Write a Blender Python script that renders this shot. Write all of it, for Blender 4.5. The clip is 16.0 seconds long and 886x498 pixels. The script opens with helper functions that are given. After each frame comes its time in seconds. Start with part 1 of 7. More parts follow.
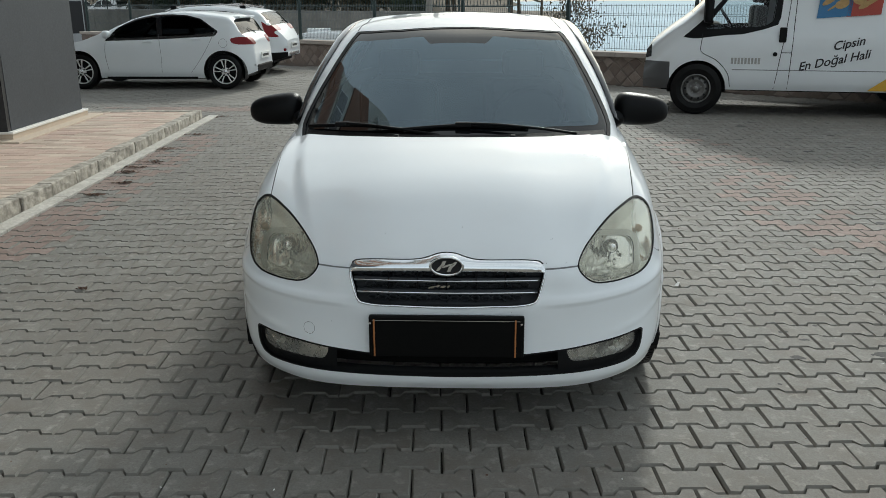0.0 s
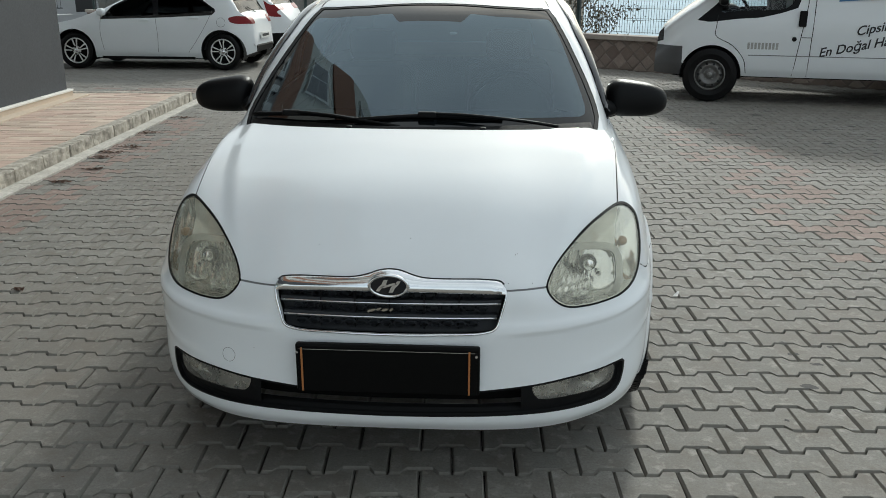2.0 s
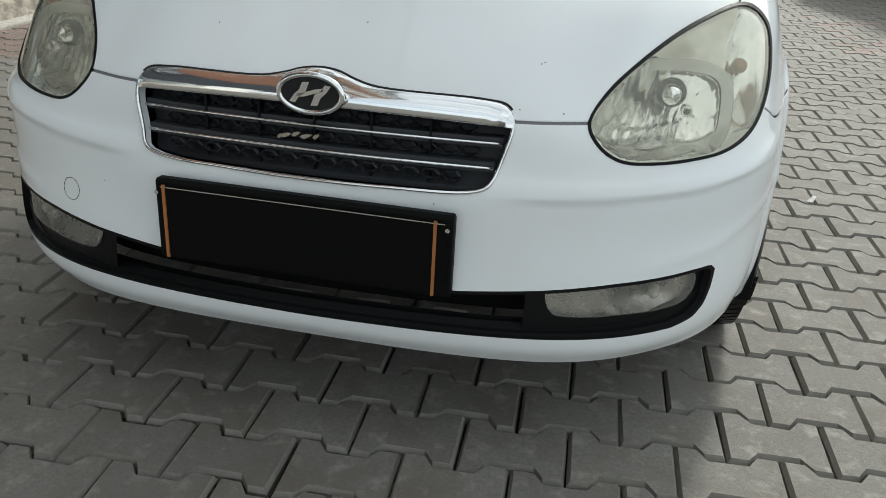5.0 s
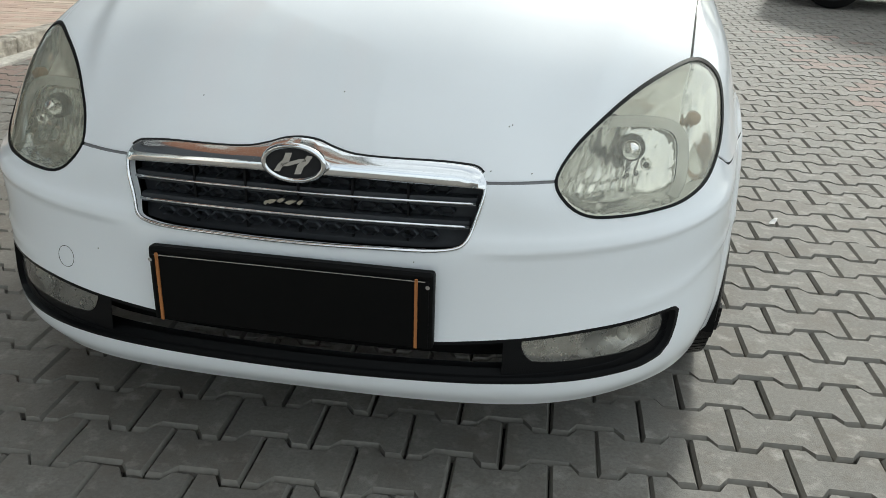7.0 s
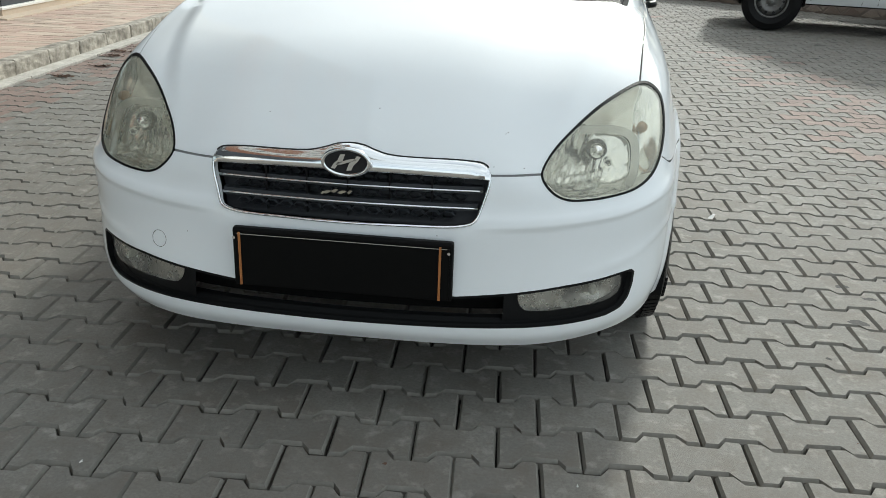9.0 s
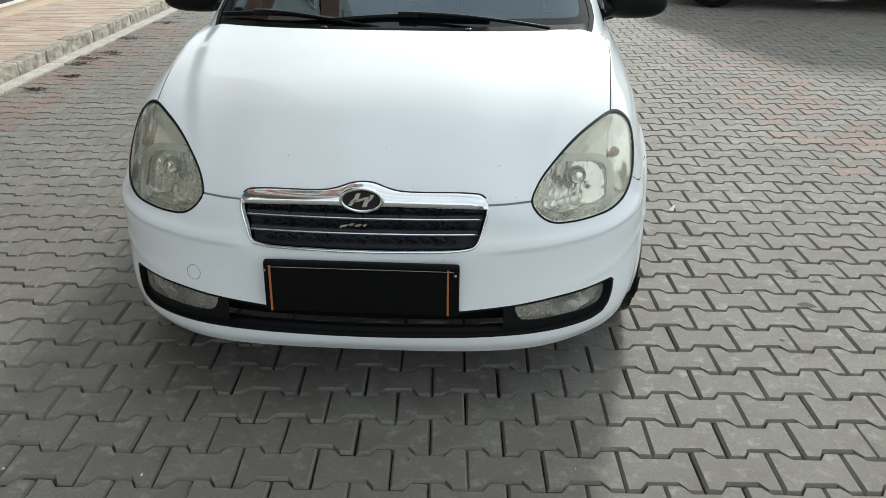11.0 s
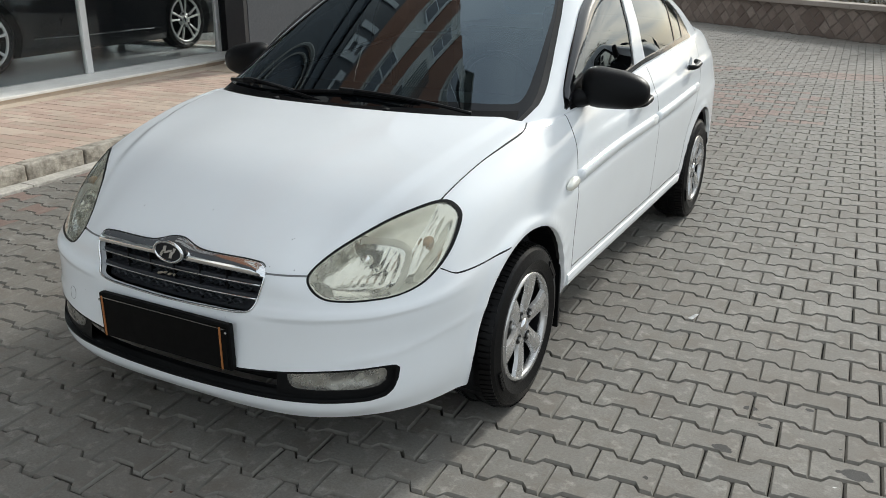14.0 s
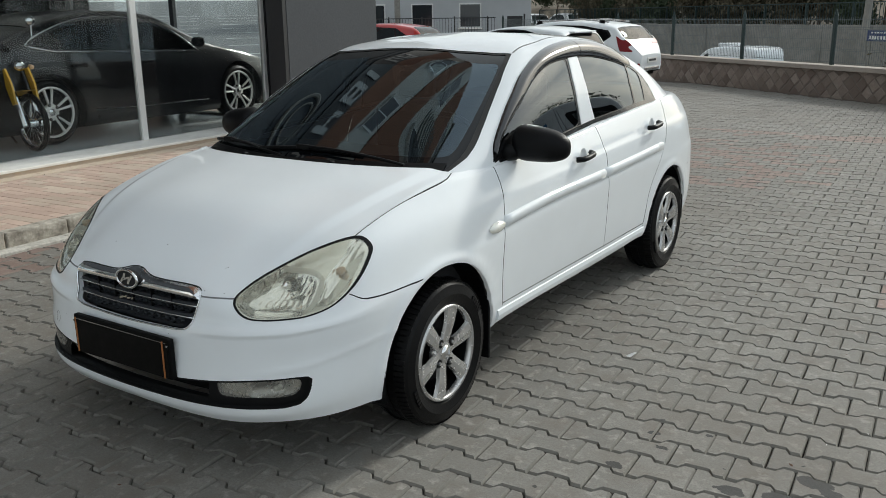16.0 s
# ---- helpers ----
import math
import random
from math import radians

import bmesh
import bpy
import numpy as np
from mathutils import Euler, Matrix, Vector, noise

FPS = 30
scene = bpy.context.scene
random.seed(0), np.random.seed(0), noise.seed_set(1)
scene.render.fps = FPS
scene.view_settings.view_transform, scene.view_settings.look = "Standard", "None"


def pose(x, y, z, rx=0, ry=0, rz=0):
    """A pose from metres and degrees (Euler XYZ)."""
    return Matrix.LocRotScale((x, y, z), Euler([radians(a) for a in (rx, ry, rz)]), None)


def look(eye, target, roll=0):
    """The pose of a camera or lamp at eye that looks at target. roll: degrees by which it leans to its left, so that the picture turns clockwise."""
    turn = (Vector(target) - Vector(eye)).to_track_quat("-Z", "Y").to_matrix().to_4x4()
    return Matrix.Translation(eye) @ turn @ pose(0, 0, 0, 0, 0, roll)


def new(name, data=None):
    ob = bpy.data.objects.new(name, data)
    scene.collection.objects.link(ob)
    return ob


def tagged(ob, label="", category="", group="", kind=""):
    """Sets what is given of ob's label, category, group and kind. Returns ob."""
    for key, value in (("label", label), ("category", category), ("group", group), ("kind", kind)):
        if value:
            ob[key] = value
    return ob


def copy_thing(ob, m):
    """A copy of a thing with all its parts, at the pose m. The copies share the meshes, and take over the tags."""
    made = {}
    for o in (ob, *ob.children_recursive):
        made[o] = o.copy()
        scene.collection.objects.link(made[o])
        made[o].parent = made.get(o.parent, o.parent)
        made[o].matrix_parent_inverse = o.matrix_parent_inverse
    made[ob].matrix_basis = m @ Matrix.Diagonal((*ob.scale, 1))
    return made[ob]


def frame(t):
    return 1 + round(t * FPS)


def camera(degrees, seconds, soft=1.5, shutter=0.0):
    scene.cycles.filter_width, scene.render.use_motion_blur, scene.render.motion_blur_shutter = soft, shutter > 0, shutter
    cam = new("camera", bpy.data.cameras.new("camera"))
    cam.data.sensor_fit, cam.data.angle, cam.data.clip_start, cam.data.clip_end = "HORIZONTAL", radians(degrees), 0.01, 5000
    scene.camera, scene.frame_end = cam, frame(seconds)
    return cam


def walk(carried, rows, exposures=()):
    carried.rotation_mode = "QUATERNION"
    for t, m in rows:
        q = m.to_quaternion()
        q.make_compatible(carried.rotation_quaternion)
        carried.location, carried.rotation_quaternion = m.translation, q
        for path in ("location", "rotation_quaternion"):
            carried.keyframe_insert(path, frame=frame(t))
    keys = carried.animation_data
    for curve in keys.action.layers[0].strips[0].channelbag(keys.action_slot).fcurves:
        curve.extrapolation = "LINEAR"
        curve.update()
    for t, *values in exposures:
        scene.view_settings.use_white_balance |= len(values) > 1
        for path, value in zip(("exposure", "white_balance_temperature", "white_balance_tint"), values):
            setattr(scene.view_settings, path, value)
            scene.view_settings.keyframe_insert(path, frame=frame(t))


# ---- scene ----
cam = camera(54.9, 16.0, soft=0.7)
PATH = [
    (0, (0.132, -2.667, 1.532), (0.031, -0.751, 0.968), -0.3),
    (0.5, (0.114, -2.652, 1.524), (0.051, -0.734, 0.96), 0.1),
    (1, (0.186, -2.529, 1.516), (0.123, -0.611, 0.954), 0.1),
    (1.5, (0.282, -2.355, 1.516), (0.201, -0.439, 0.947), 0.4),
    (2, (0.313, -2.179, 1.49), (0.179, -0.276, 0.889), 0.2),
    (2.5, (0.298, -1.913, 1.493), (0.164, -0.026, 0.844), 0.8),
    (3, (0.339, -1.691, 1.467), (0.205, 0.176, 0.762), 0.9),
    (3.5, (0.471, -1.368, 1.401), (0.15, 0.459, 0.654), 1.0),
    (4, (0.51, -1.188, 1.212), (0.048, 0.597, 0.438), 3.1),
    (4.5, (0.513, -1.196, 1.069), (0.06, 0.563, 0.231), 3.1),
    (4.7, (0.511, -1.212, 1.002), (0.107, 0.57, 0.19), 4.0),
    (6.8, (0.507, -1.242, 1.12), (0.193, 0.552, 0.293), 1.6),
    (7, (0.512, -1.278, 1.11), (0.186, 0.536, 0.333), 1.7),
    (7.5, (0.503, -1.383, 1.169), (0.219, 0.44, 0.397), 2.2),
    (8, (0.512, -1.528, 1.185), (0.27, 0.299, 0.407), 2.4),
    (8.5, (0.473, -1.693, 1.233), (0.267, 0.139, 0.457), 2.4),
    (8.7, (0.472, -1.737, 1.206), (0.242, 0.109, 0.472), 2.0),
    (10.8, (0.344, -1.995, 1.411), (0.21, -0.164, 0.619), 1.2),
    (11, (0.358, -2.019, 1.439), (0.234, -0.187, 0.645), 0.4),
    (11.5, (0.444, -2.017, 1.466), (0.334, -0.186, 0.667), 0.3),
    (12, (0.723, -1.902, 1.478), (0.446, -0.093, 0.671), 0.4),
    (12.5, (0.983, -1.853, 1.48), (0.495, -0.087, 0.678), 0.4),
    (13, (1.287, -1.791, 1.507), (0.661, -0.065, 0.713), 2.0),
    (13.5, (1.596, -1.618, 1.532), (0.76, 0.03, 0.766), 0.9),
    (14, (1.864, -1.621, 1.536), (0.96, 0.029, 0.857), 0.2),
    (14.5, (2.122, -1.625, 1.549), (1.173, 0.004, 0.881), 0.2),
    (15, (2.35, -1.544, 1.539), (1.318, 0.053, 0.918), -0.6),
    (15.5, (2.468, -1.578, 1.544), (1.401, 0.014, 0.972), -0.8),
    (16, (2.533, -1.691, 1.542), (1.458, -0.089, 1.015), -0.8),
]
walk(cam, [(t, look(eye, target, roll)) for t, eye, target, roll in PATH],
     exposures=[(0, .03, 6200, 2), (2.5, .09, 6230, 2), (3.5, .09, 6270, 3), (4.0, .05, 6280, 3), (4.5, .32, 6400, 3), (7.5, .46, 6300, 3), (8.7, .45, 6250, 2), (11, .49, 6270, 3), (12, .43, 6270, 3), (13, .28, 6280, 4), (14, .30, 6300, 6), (15, .22, 6290, 5), (16, .05, 6280, 4)])
# ---- world, sun, exposure ----
SUN_AZ, SUN_EL = 13.0, 29.0       # degrees east of +y, and above the horizon
world = bpy.data.worlds.new("world")
scene.world = world
world.use_nodes = True
wt = world.node_tree
sky = wt.nodes.new("ShaderNodeTexSky")
sky.sky_type, sky.sun_disc = "NISHITA", False
sky.sun_elevation, sky.sun_rotation = radians(SUN_EL), radians(SUN_AZ)
sky.air_density, sky.dust_density, sky.ozone_density = 1.0, 4.0, 1.5
# thin high cloud over the whole sky
wtc = wt.nodes.new("ShaderNodeTexCoord")
wmap = wt.nodes.new("ShaderNodeMapping")
wmap.inputs["Scale"].default_value = (1.0, 1.0, 3.0)
wno = wt.nodes.new("ShaderNodeTexNoise")
wno.inputs["Scale"].default_value, wno.inputs["Detail"].default_value, wno.inputs["Roughness"].default_value = 2.2, 7.0, 0.55
wramp = wt.nodes.new("ShaderNodeValToRGB")
wramp.color_ramp.elements[0].position, wramp.color_ramp.elements[1].position = 0.35, 0.70
wmix = wt.nodes.new("ShaderNodeMix")
wmix.data_type = "RGBA"
wmix.inputs[7].default_value = (7.1, 7.27, 7.4, 1)
wfac = wt.nodes.new("ShaderNodeMath")
wfac.operation = "MULTIPLY_ADD"
wfac.inputs[1].default_value, wfac.inputs[2].default_value = 0.55, 0.465
wbg = wt.nodes["Background"]
wbg.inputs["Strength"].default_value = 0.127
wt.links.new(wtc.outputs["Generated"], wmap.inputs["Vector"])
wt.links.new(wmap.outputs["Vector"], wno.inputs["Vector"])
wt.links.new(wno.outputs["Fac"], wramp.inputs["Fac"])
wt.links.new(wramp.outputs["Color"], wfac.inputs[0])
wt.links.new(wfac.outputs[0], wmix.inputs[0])
wt.links.new(sky.outputs["Color"], wmix.inputs[6])
wt.links.new(wmix.outputs[2], wbg.inputs["Color"])
sun = new("sun", bpy.data.lights.new("sun", "SUN"))
sun.data.energy, sun.data.angle, sun.data.color = 2.15, radians(7.0), (1.0, 0.96, 0.90)
az, el = radians(SUN_AZ), radians(SUN_EL)
sun.matrix_world = look((0, 0, 30), (-10 * math.sin(az) * math.cos(el), -10 * math.cos(az) * math.cos(el), 30 - 10 * math.sin(el)))
scene.view_settings.exposure = 0.0


# ---- materials ----
def material(name, colour, rough=0.6, metal=0.0, grain=0.0, grain_scale=60.0, stain=0.0, stain_scale=2.5, bump=0.0, bump_scale=120.0, coat=0.0, vary=0.0, dark=None, spec=0.5, coat_rough=0.03):
    """A surface with grain and stains in real size: colour varies at two scales, relief at one."""
    m = bpy.data.materials.new(name)
    m.use_nodes = True
    nt = m.node_tree
    b = nt.nodes["Principled BSDF"]
    b.inputs["Roughness"].default_value, b.inputs["Metallic"].default_value = rough, metal
    b.inputs["Specular IOR Level"].default_value = spec
    b.inputs["Coat Weight"].default_value, b.inputs["Coat Roughness"].default_value = coat, coat_rough
    geo = nt.nodes.new("ShaderNodeNewGeometry")
    col = nt.nodes.new("ShaderNodeRGB")
    col.outputs[0].default_value = (*colour, 1)
    out = col.outputs[0]

    def mixed(a, fac, other, mode="MIX"):
        x = nt.nodes.new("ShaderNodeMix")
        x.data_type, x.blend_type = "RGBA", mode
        nt.links.new(fac, x.inputs[0])
        nt.links.new(a, x.inputs[6])
        x.inputs[7].default_value = (*other, 1)
        return x.outputs[2]

    def noise_fac(scale, amount, detail=4.0, lo=0.35, hi=0.75):
        n = nt.nodes.new("ShaderNodeTexNoise")
        n.inputs["Scale"].default_value, n.inputs["Detail"].default_value, n.inputs["Roughness"].default_value = scale, detail, 0.62
        nt.links.new(geo.outputs["Position"], n.inputs["Vector"])
        r = nt.nodes.new("ShaderNodeMapRange")
        r.inputs[1].default_value, r.inputs[2].default_value, r.inputs[3].default_value, r.inputs[4].default_value = lo, hi, 0.0, amount
        nt.links.new(n.outputs["Fac"], r.inputs[0])
        return r.outputs[0], n.outputs["Fac"]
    d = dark or tuple(c * 0.45 for c in colour)
    if vary:
        info = nt.nodes.new("ShaderNodeObjectInfo")
        s = nt.nodes.new("ShaderNodeMath")
        s.operation = "ADD"
        nt.links.new(info.outputs["Random"], s.inputs[0])
        nt.links.new(geo.outputs["Random Per Island"], s.inputs[1])
        f = nt.nodes.new("ShaderNodeMath")
        f.operation = "FRACT"
        nt.links.new(s.outputs[0], f.inputs[0])
        g = nt.nodes.new("ShaderNodeMath")
        g.operation = "MULTIPLY"
        g.inputs[1].default_value = vary
        nt.links.new(f.outputs[0], g.inputs[0])
        out = mixed(out, g.outputs[0], d)
    if stain:
        out = mixed(out, noise_fac(stain_scale, stain)[0], d)
    if grain:
        f, raw = noise_fac(grain_scale, grain, 3.0)
        out = mixed(out, f, d)
        rr = nt.nodes.new("ShaderNodeMapRange")
        rr.inputs[3].default_value, rr.inputs[4].default_value = max(rough - 0.12, 0.02), min(rough + 0.12, 1)
        nt.links.new(raw, rr.inputs[0])
        nt.links.new(rr.outputs[0], b.inputs["Roughness"])
    nt.links.new(out, b.inputs["Base Color"])
    if bump:
        n = nt.nodes.new("ShaderNodeTexNoise")
        n.inputs["Scale"].default_value, n.inputs["Detail"].default_value = bump_scale, 4.0
        nt.links.new(geo.outputs["Position"], n.inputs["Vector"])
        bp = nt.nodes.new("ShaderNodeBump")
        bp.inputs["Strength"].default_value, bp.inputs["Distance"].default_value = bump, 0.004
        nt.links.new(n.outputs["Fac"], bp.inputs["Height"])
        nt.links.new(bp.outputs["Normal"], b.inputs["Normal"])
    return m


def glass(name, tint, ior=1.5, rough=0.0, gloss=1.0, haze=0.0, haze_colour=(0.6, 0.58, 0.48), sheen=(1, 1, 1)):
    """A thin pane: tinted light goes straight through, the surface mirrors by its angle."""
    m = bpy.data.materials.new(name)
    m.use_nodes = True
    nt = m.node_tree
    nt.nodes.remove(nt.nodes["Principled BSDF"])
    t = nt.nodes.new("ShaderNodeBsdfTransparent")
    t.inputs["Color"].default_value = (*tint, 1)
    g = nt.nodes.new("ShaderNodeBsdfGlossy")
    g.inputs["Roughness"].default_value = rough
    g.inputs["Color"].default_value = (gloss * sheen[0], gloss * sheen[1], gloss * sheen[2], 1)
    f = nt.nodes.new("ShaderNodeFresnel")
    f.inputs["IOR"].default_value = ior
    x = nt.nodes.new("ShaderNodeMixShader")
    nt.links.new(f.outputs[0], x.inputs[0])
    clear = t.outputs[0]
    if haze:
        d = nt.nodes.new("ShaderNodeBsdfDiffuse")
        d.inputs["Color"].default_value = (*haze_colour, 1)
        n = nt.nodes.new("ShaderNodeTexNoise")
        n.inputs["Scale"].default_value, n.inputs["Detail"].default_value = 18.0, 5.0
        geo = nt.nodes.new("ShaderNodeNewGeometry")
        nt.links.new(geo.outputs["Position"], n.inputs["Vector"])
        r = nt.nodes.new("ShaderNodeMapRange")
        r.inputs[1].default_value, r.inputs[2].default_value, r.inputs[3].default_value, r.inputs[4].default_value = 0.3, 0.7, haze * 0.6, haze * 1.4
        nt.links.new(n.outputs["Fac"], r.inputs[0])
        h = nt.nodes.new("ShaderNodeMixShader")
        nt.links.new(r.outputs[0], h.inputs[0])
        nt.links.new(t.outputs[0], h.inputs[1])
        nt.links.new(d.outputs[0], h.inputs[2])
        clear = h.outputs[0]
    nt.links.new(clear, x.inputs[1])
    nt.links.new(g.outputs[0], x.inputs[2])
    nt.links.new(x.outputs[0], nt.nodes["Material Output"].inputs["Surface"])
    return m


WHITE_PAINT = material("white_paint", (0.835, 0.862, 0.88), 0.62, spec=0.10, grain=0.03, grain_scale=400, stain=0.06, stain_scale=5, coat=0.9, coat_rough=0.025, dark=(0.55, 0.54, 0.52))
PLAIN_WHITE = material("white_enamel", (0.76, 0.785, 0.80), 0.5, spec=0.3, stain=0.08, stain_scale=3, coat=0.6, dark=(0.5, 0.5, 0.48))
RED_PAINT = material("red_paint", (0.45, 0.015, 0.012), 0.3, stain=0.1, coat=0.8)
BLACK_PAINT = material("black_paint", (0.003, 0.0035, 0.005), 0.3, spec=0.2, grain=0.05, coat=0.7, coat_rough=0.01)
BLACK_PLASTIC = material("black_plastic", (0.0045, 0.0048, 0.0055), 0.42, spec=0.15, grain=0.3, grain_scale=300, bump=0.15, bump_scale=600)
GREY_PLASTIC = material("worn_grey_plastic", (0.085, 0.085, 0.088), 0.6, grain=0.3, grain_scale=200, stain=0.3)
GLOSS_BLACK = material("gloss_black", (0.010, 0.010, 0.011), 0.18, grain=0.2, coat=0.3)
RUBBER = material("tyre_rubber", (0.0050, 0.0050, 0.0055), 0.36, spec=0.16, grain=0.3, grain_scale=90, bump=0.15, bump_scale=300, dark=(0.014, 0.0135, 0.013))
GRILLE_GREY = material("grille_grey", (0.032, 0.036, 0.042), 0.5, grain=0.3, grain_scale=200)
GRILLE_DARK = material("slate_grille_back", (0.010, 0.012, 0.016), 0.55, grain=0.3, grain_scale=200)
MOUTH_SHADE = material("intake_shade_black", (0.004, 0.004, 0.004), 0.8, spec=0.1, grain=0.2)
PEEL = material("peeled_plating", (0.36, 0.32, 0.25), 0.6, grain=0.4, grain_scale=90)
CHIP = material("stone_chip", (0.16, 0.15, 0.14), 0.8, grain=0.3)
SEAM = material("panel_gap", (0.012, 0.012, 0.013), 0.8, grain=0.2)
FAINT_SEAM = material("shallow_gap", (0.20, 0.20, 0.205), 0.7, grain=0.2)
CHROME = material("chrome", (0.82, 0.83, 0.84), 0.035, 1.0, grain=0.05)
BRIGHT_RIM = material("bright_wheel_paint", (0.78, 0.78, 0.77), 0.35, 0.4, grain=0.15, grain_scale=60, stain=0.15, stain_scale=14)
SILVER = material("silver_wheel_paint", (0.62, 0.615, 0.605), 0.24, 0.72, grain=0.10, grain_scale=60, stain=0.12, stain_scale=14, dark=(0.22, 0.21, 0.19))
VISOR = material("smoked_visor", (0.016, 0.017, 0.020), 0.16, 0.0, stain=0.3, stain_scale=3, coat=0.8, spec=0.4)
WINDSCREEN = glass("dark_windscreen_glass", (0.22, 0.31, 0.35), 1.98, sheen=(0.72, 0.88, 1.0))
FRIT = material("black_glass_border", (0.004, 0.005, 0.006), 0.80, spec=0.0, grain=0.1, coat=0.75, coat_rough=0.0)
SIDE_GLASS = glass("tinted_side_glass", (0.10, 0.11, 0.12), 1.85, sheen=(0.88, 0.95, 1.0))
CAR_GLASS = glass("car_glass", (0.10, 0.11, 0.115), 1.28)
CLEAR_GLASS = glass("clear_car_glass", (0.72, 0.76, 0.77), 1.4)
PLATE_BLACK = material("matt_black_plate", (0.003, 0.003, 0.003), 0.55, spec=0.12, grain=0.2, grain_scale=30)
LENS = glass("hazed_headlight_lens", (0.97, 0.965, 0.91), 1.5, 0.04, haze=0.17, haze_colour=(0.96, 0.93, 0.74))
FOG_LENS = glass("fog_lamp_lens", (0.90, 0.90, 0.87), 1.5, 0.04, haze=0.16, haze_colour=(0.60, 0.58, 0.53))
FOG_BOWL = material("dull_fog_reflector", (0.50, 0.49, 0.46), 0.28, 0.75, grain=0.2, grain_scale=40, stain=0.3, stain_scale=25, dark=(0.2, 0.19, 0.17))
REFLECTOR = material("lamp_reflector", (0.88, 0.88, 0.85), 0.13, 0.92, grain=0.08, grain_scale=25, stain=0.12, stain_scale=22, dark=(0.6, 0.58, 0.50))
LAMP_SIDE = material("yellowed_lamp_housing", (0.93, 0.91, 0.82), 0.30, 0.0, stain=0.2, stain_scale=20, grain=0.1, dark=(0.45, 0.42, 0.32))
LAMP_BRIGHT = material("silvered_lamp_shell", (0.95, 0.94, 0.87), 0.16, 0.28, stain=0.2, stain_scale=30, grain=0.05, dark=(0.60, 0.57, 0.45))
AMBER = material("amber_bulb", (0.50, 0.33, 0.19), 0.3, grain=0.2)
RED_LENS = material("red_lamp", (0.19, 0.006, 0.010), 0.35, grain=0.2, spec=0.25)
ORANGE = material("orange_band", (0.42, 0.16, 0.045), 0.6, grain=0.2)
TRIM_CLOTH = material("dark_upholstery", (0.03, 0.03, 0.033), 0.85, grain=0.4)



# oil drips soaked into the blocks: place and radius
DRIPS = ((1.553, 1.200, .026), (1.562, 1.143, .016), (1.619, 1.105, .021), (1.517, .892, .032), (1.735, 1.288, .016), (1.740, 1.153, .015), (1.913, .948, .044), (1.864, .944, .013), (2.077, .978, .070), (2.136, 1.139, .057), (2.19, 1.10, .04), (1.54, 1.32, .010), (1.850, 1.074, .007), (1.346, .616, .011), (2.081, 1.247, .007), (2.45, 1.55, .03), (2.91, 3.29, .05), (3.27, 8.06, .07), (3.48, 8.37, .055), (2.67, 6.61, .05), (3.45, 6.24, .06), (3.05, 5.66, .05), (3.96, 6.49, .06), (4.07, 7.31, .045), (2.60, 7.35, .04), (2.95, 7.02, .05), (3.62, 7.05, .045), (4.35, 6.05, .05), (2.30, 6.20, .035), (3.72, 5.75, .04))


def drip_stains(nt, out):
    """Dark ragged spots at the drips, over the colour so far."""
    def math_node(op, a, b):
        q = nt.nodes.new("ShaderNodeMath")
        q.operation = op
        for k, v in enumerate((a, b)):
            if isinstance(v, float):
                q.inputs[k].default_value = v
            else:
                nt.links.new(v, q.inputs[k])
        return q.outputs[0]

    def vec_node(op, a, b):
        q = nt.nodes.new("ShaderNodeVectorMath")
        q.operation = op
        for k, v in enumerate((a, b)):
            if isinstance(v, tuple):
                q.inputs[k].default_value = v
            else:
                nt.links.new(v, q.inputs[k])
        return q
    geo = nt.nodes.new("ShaderNodeNewGeometry")
    n = nt.nodes.new("ShaderNodeTexNoise")
    n.inputs["Scale"].default_value, n.inputs["Detail"].default_value = 28.0, 4.0
    nt.links.new(geo.outputs["Position"], n.inputs["Vector"])
    off = vec_node("MULTIPLY", vec_node("SUBTRACT", n.outputs["Color"], (.5, .5, .5)).outputs[0], (.045, .045, 0.0))
    flat = vec_node("MULTIPLY", vec_node("ADD", geo.outputs["Position"], off.outputs[0]).outputs[0], (1.0, 1.45, 0.0)).outputs[0]
    least = None
    for x, y, r in DRIPS:
        d = math_node("SUBTRACT", vec_node("DISTANCE", flat, (x, y * 1.45, 0.0)).outputs["Value"], float(r))
        least = d if least is None else math_node("MINIMUM", least, d)
    edge = nt.nodes.new("ShaderNodeMapRange")
    edge.inputs[1].default_value, edge.inputs[2].default_value, edge.inputs[3].default_value, edge.inputs[4].default_value = -.001, .003, .92, 0.0
    nt.links.new(least, edge.inputs[0])
    x = nt.nodes.new("ShaderNodeMix")
    x.data_type = "RGBA"
    x.inputs[7].default_value = (.036, .035, .034, 1)
    nt.links.new(edge.outputs[0], x.inputs[0])
    nt.links.new(out, x.inputs[6])
    return x.outputs[2]


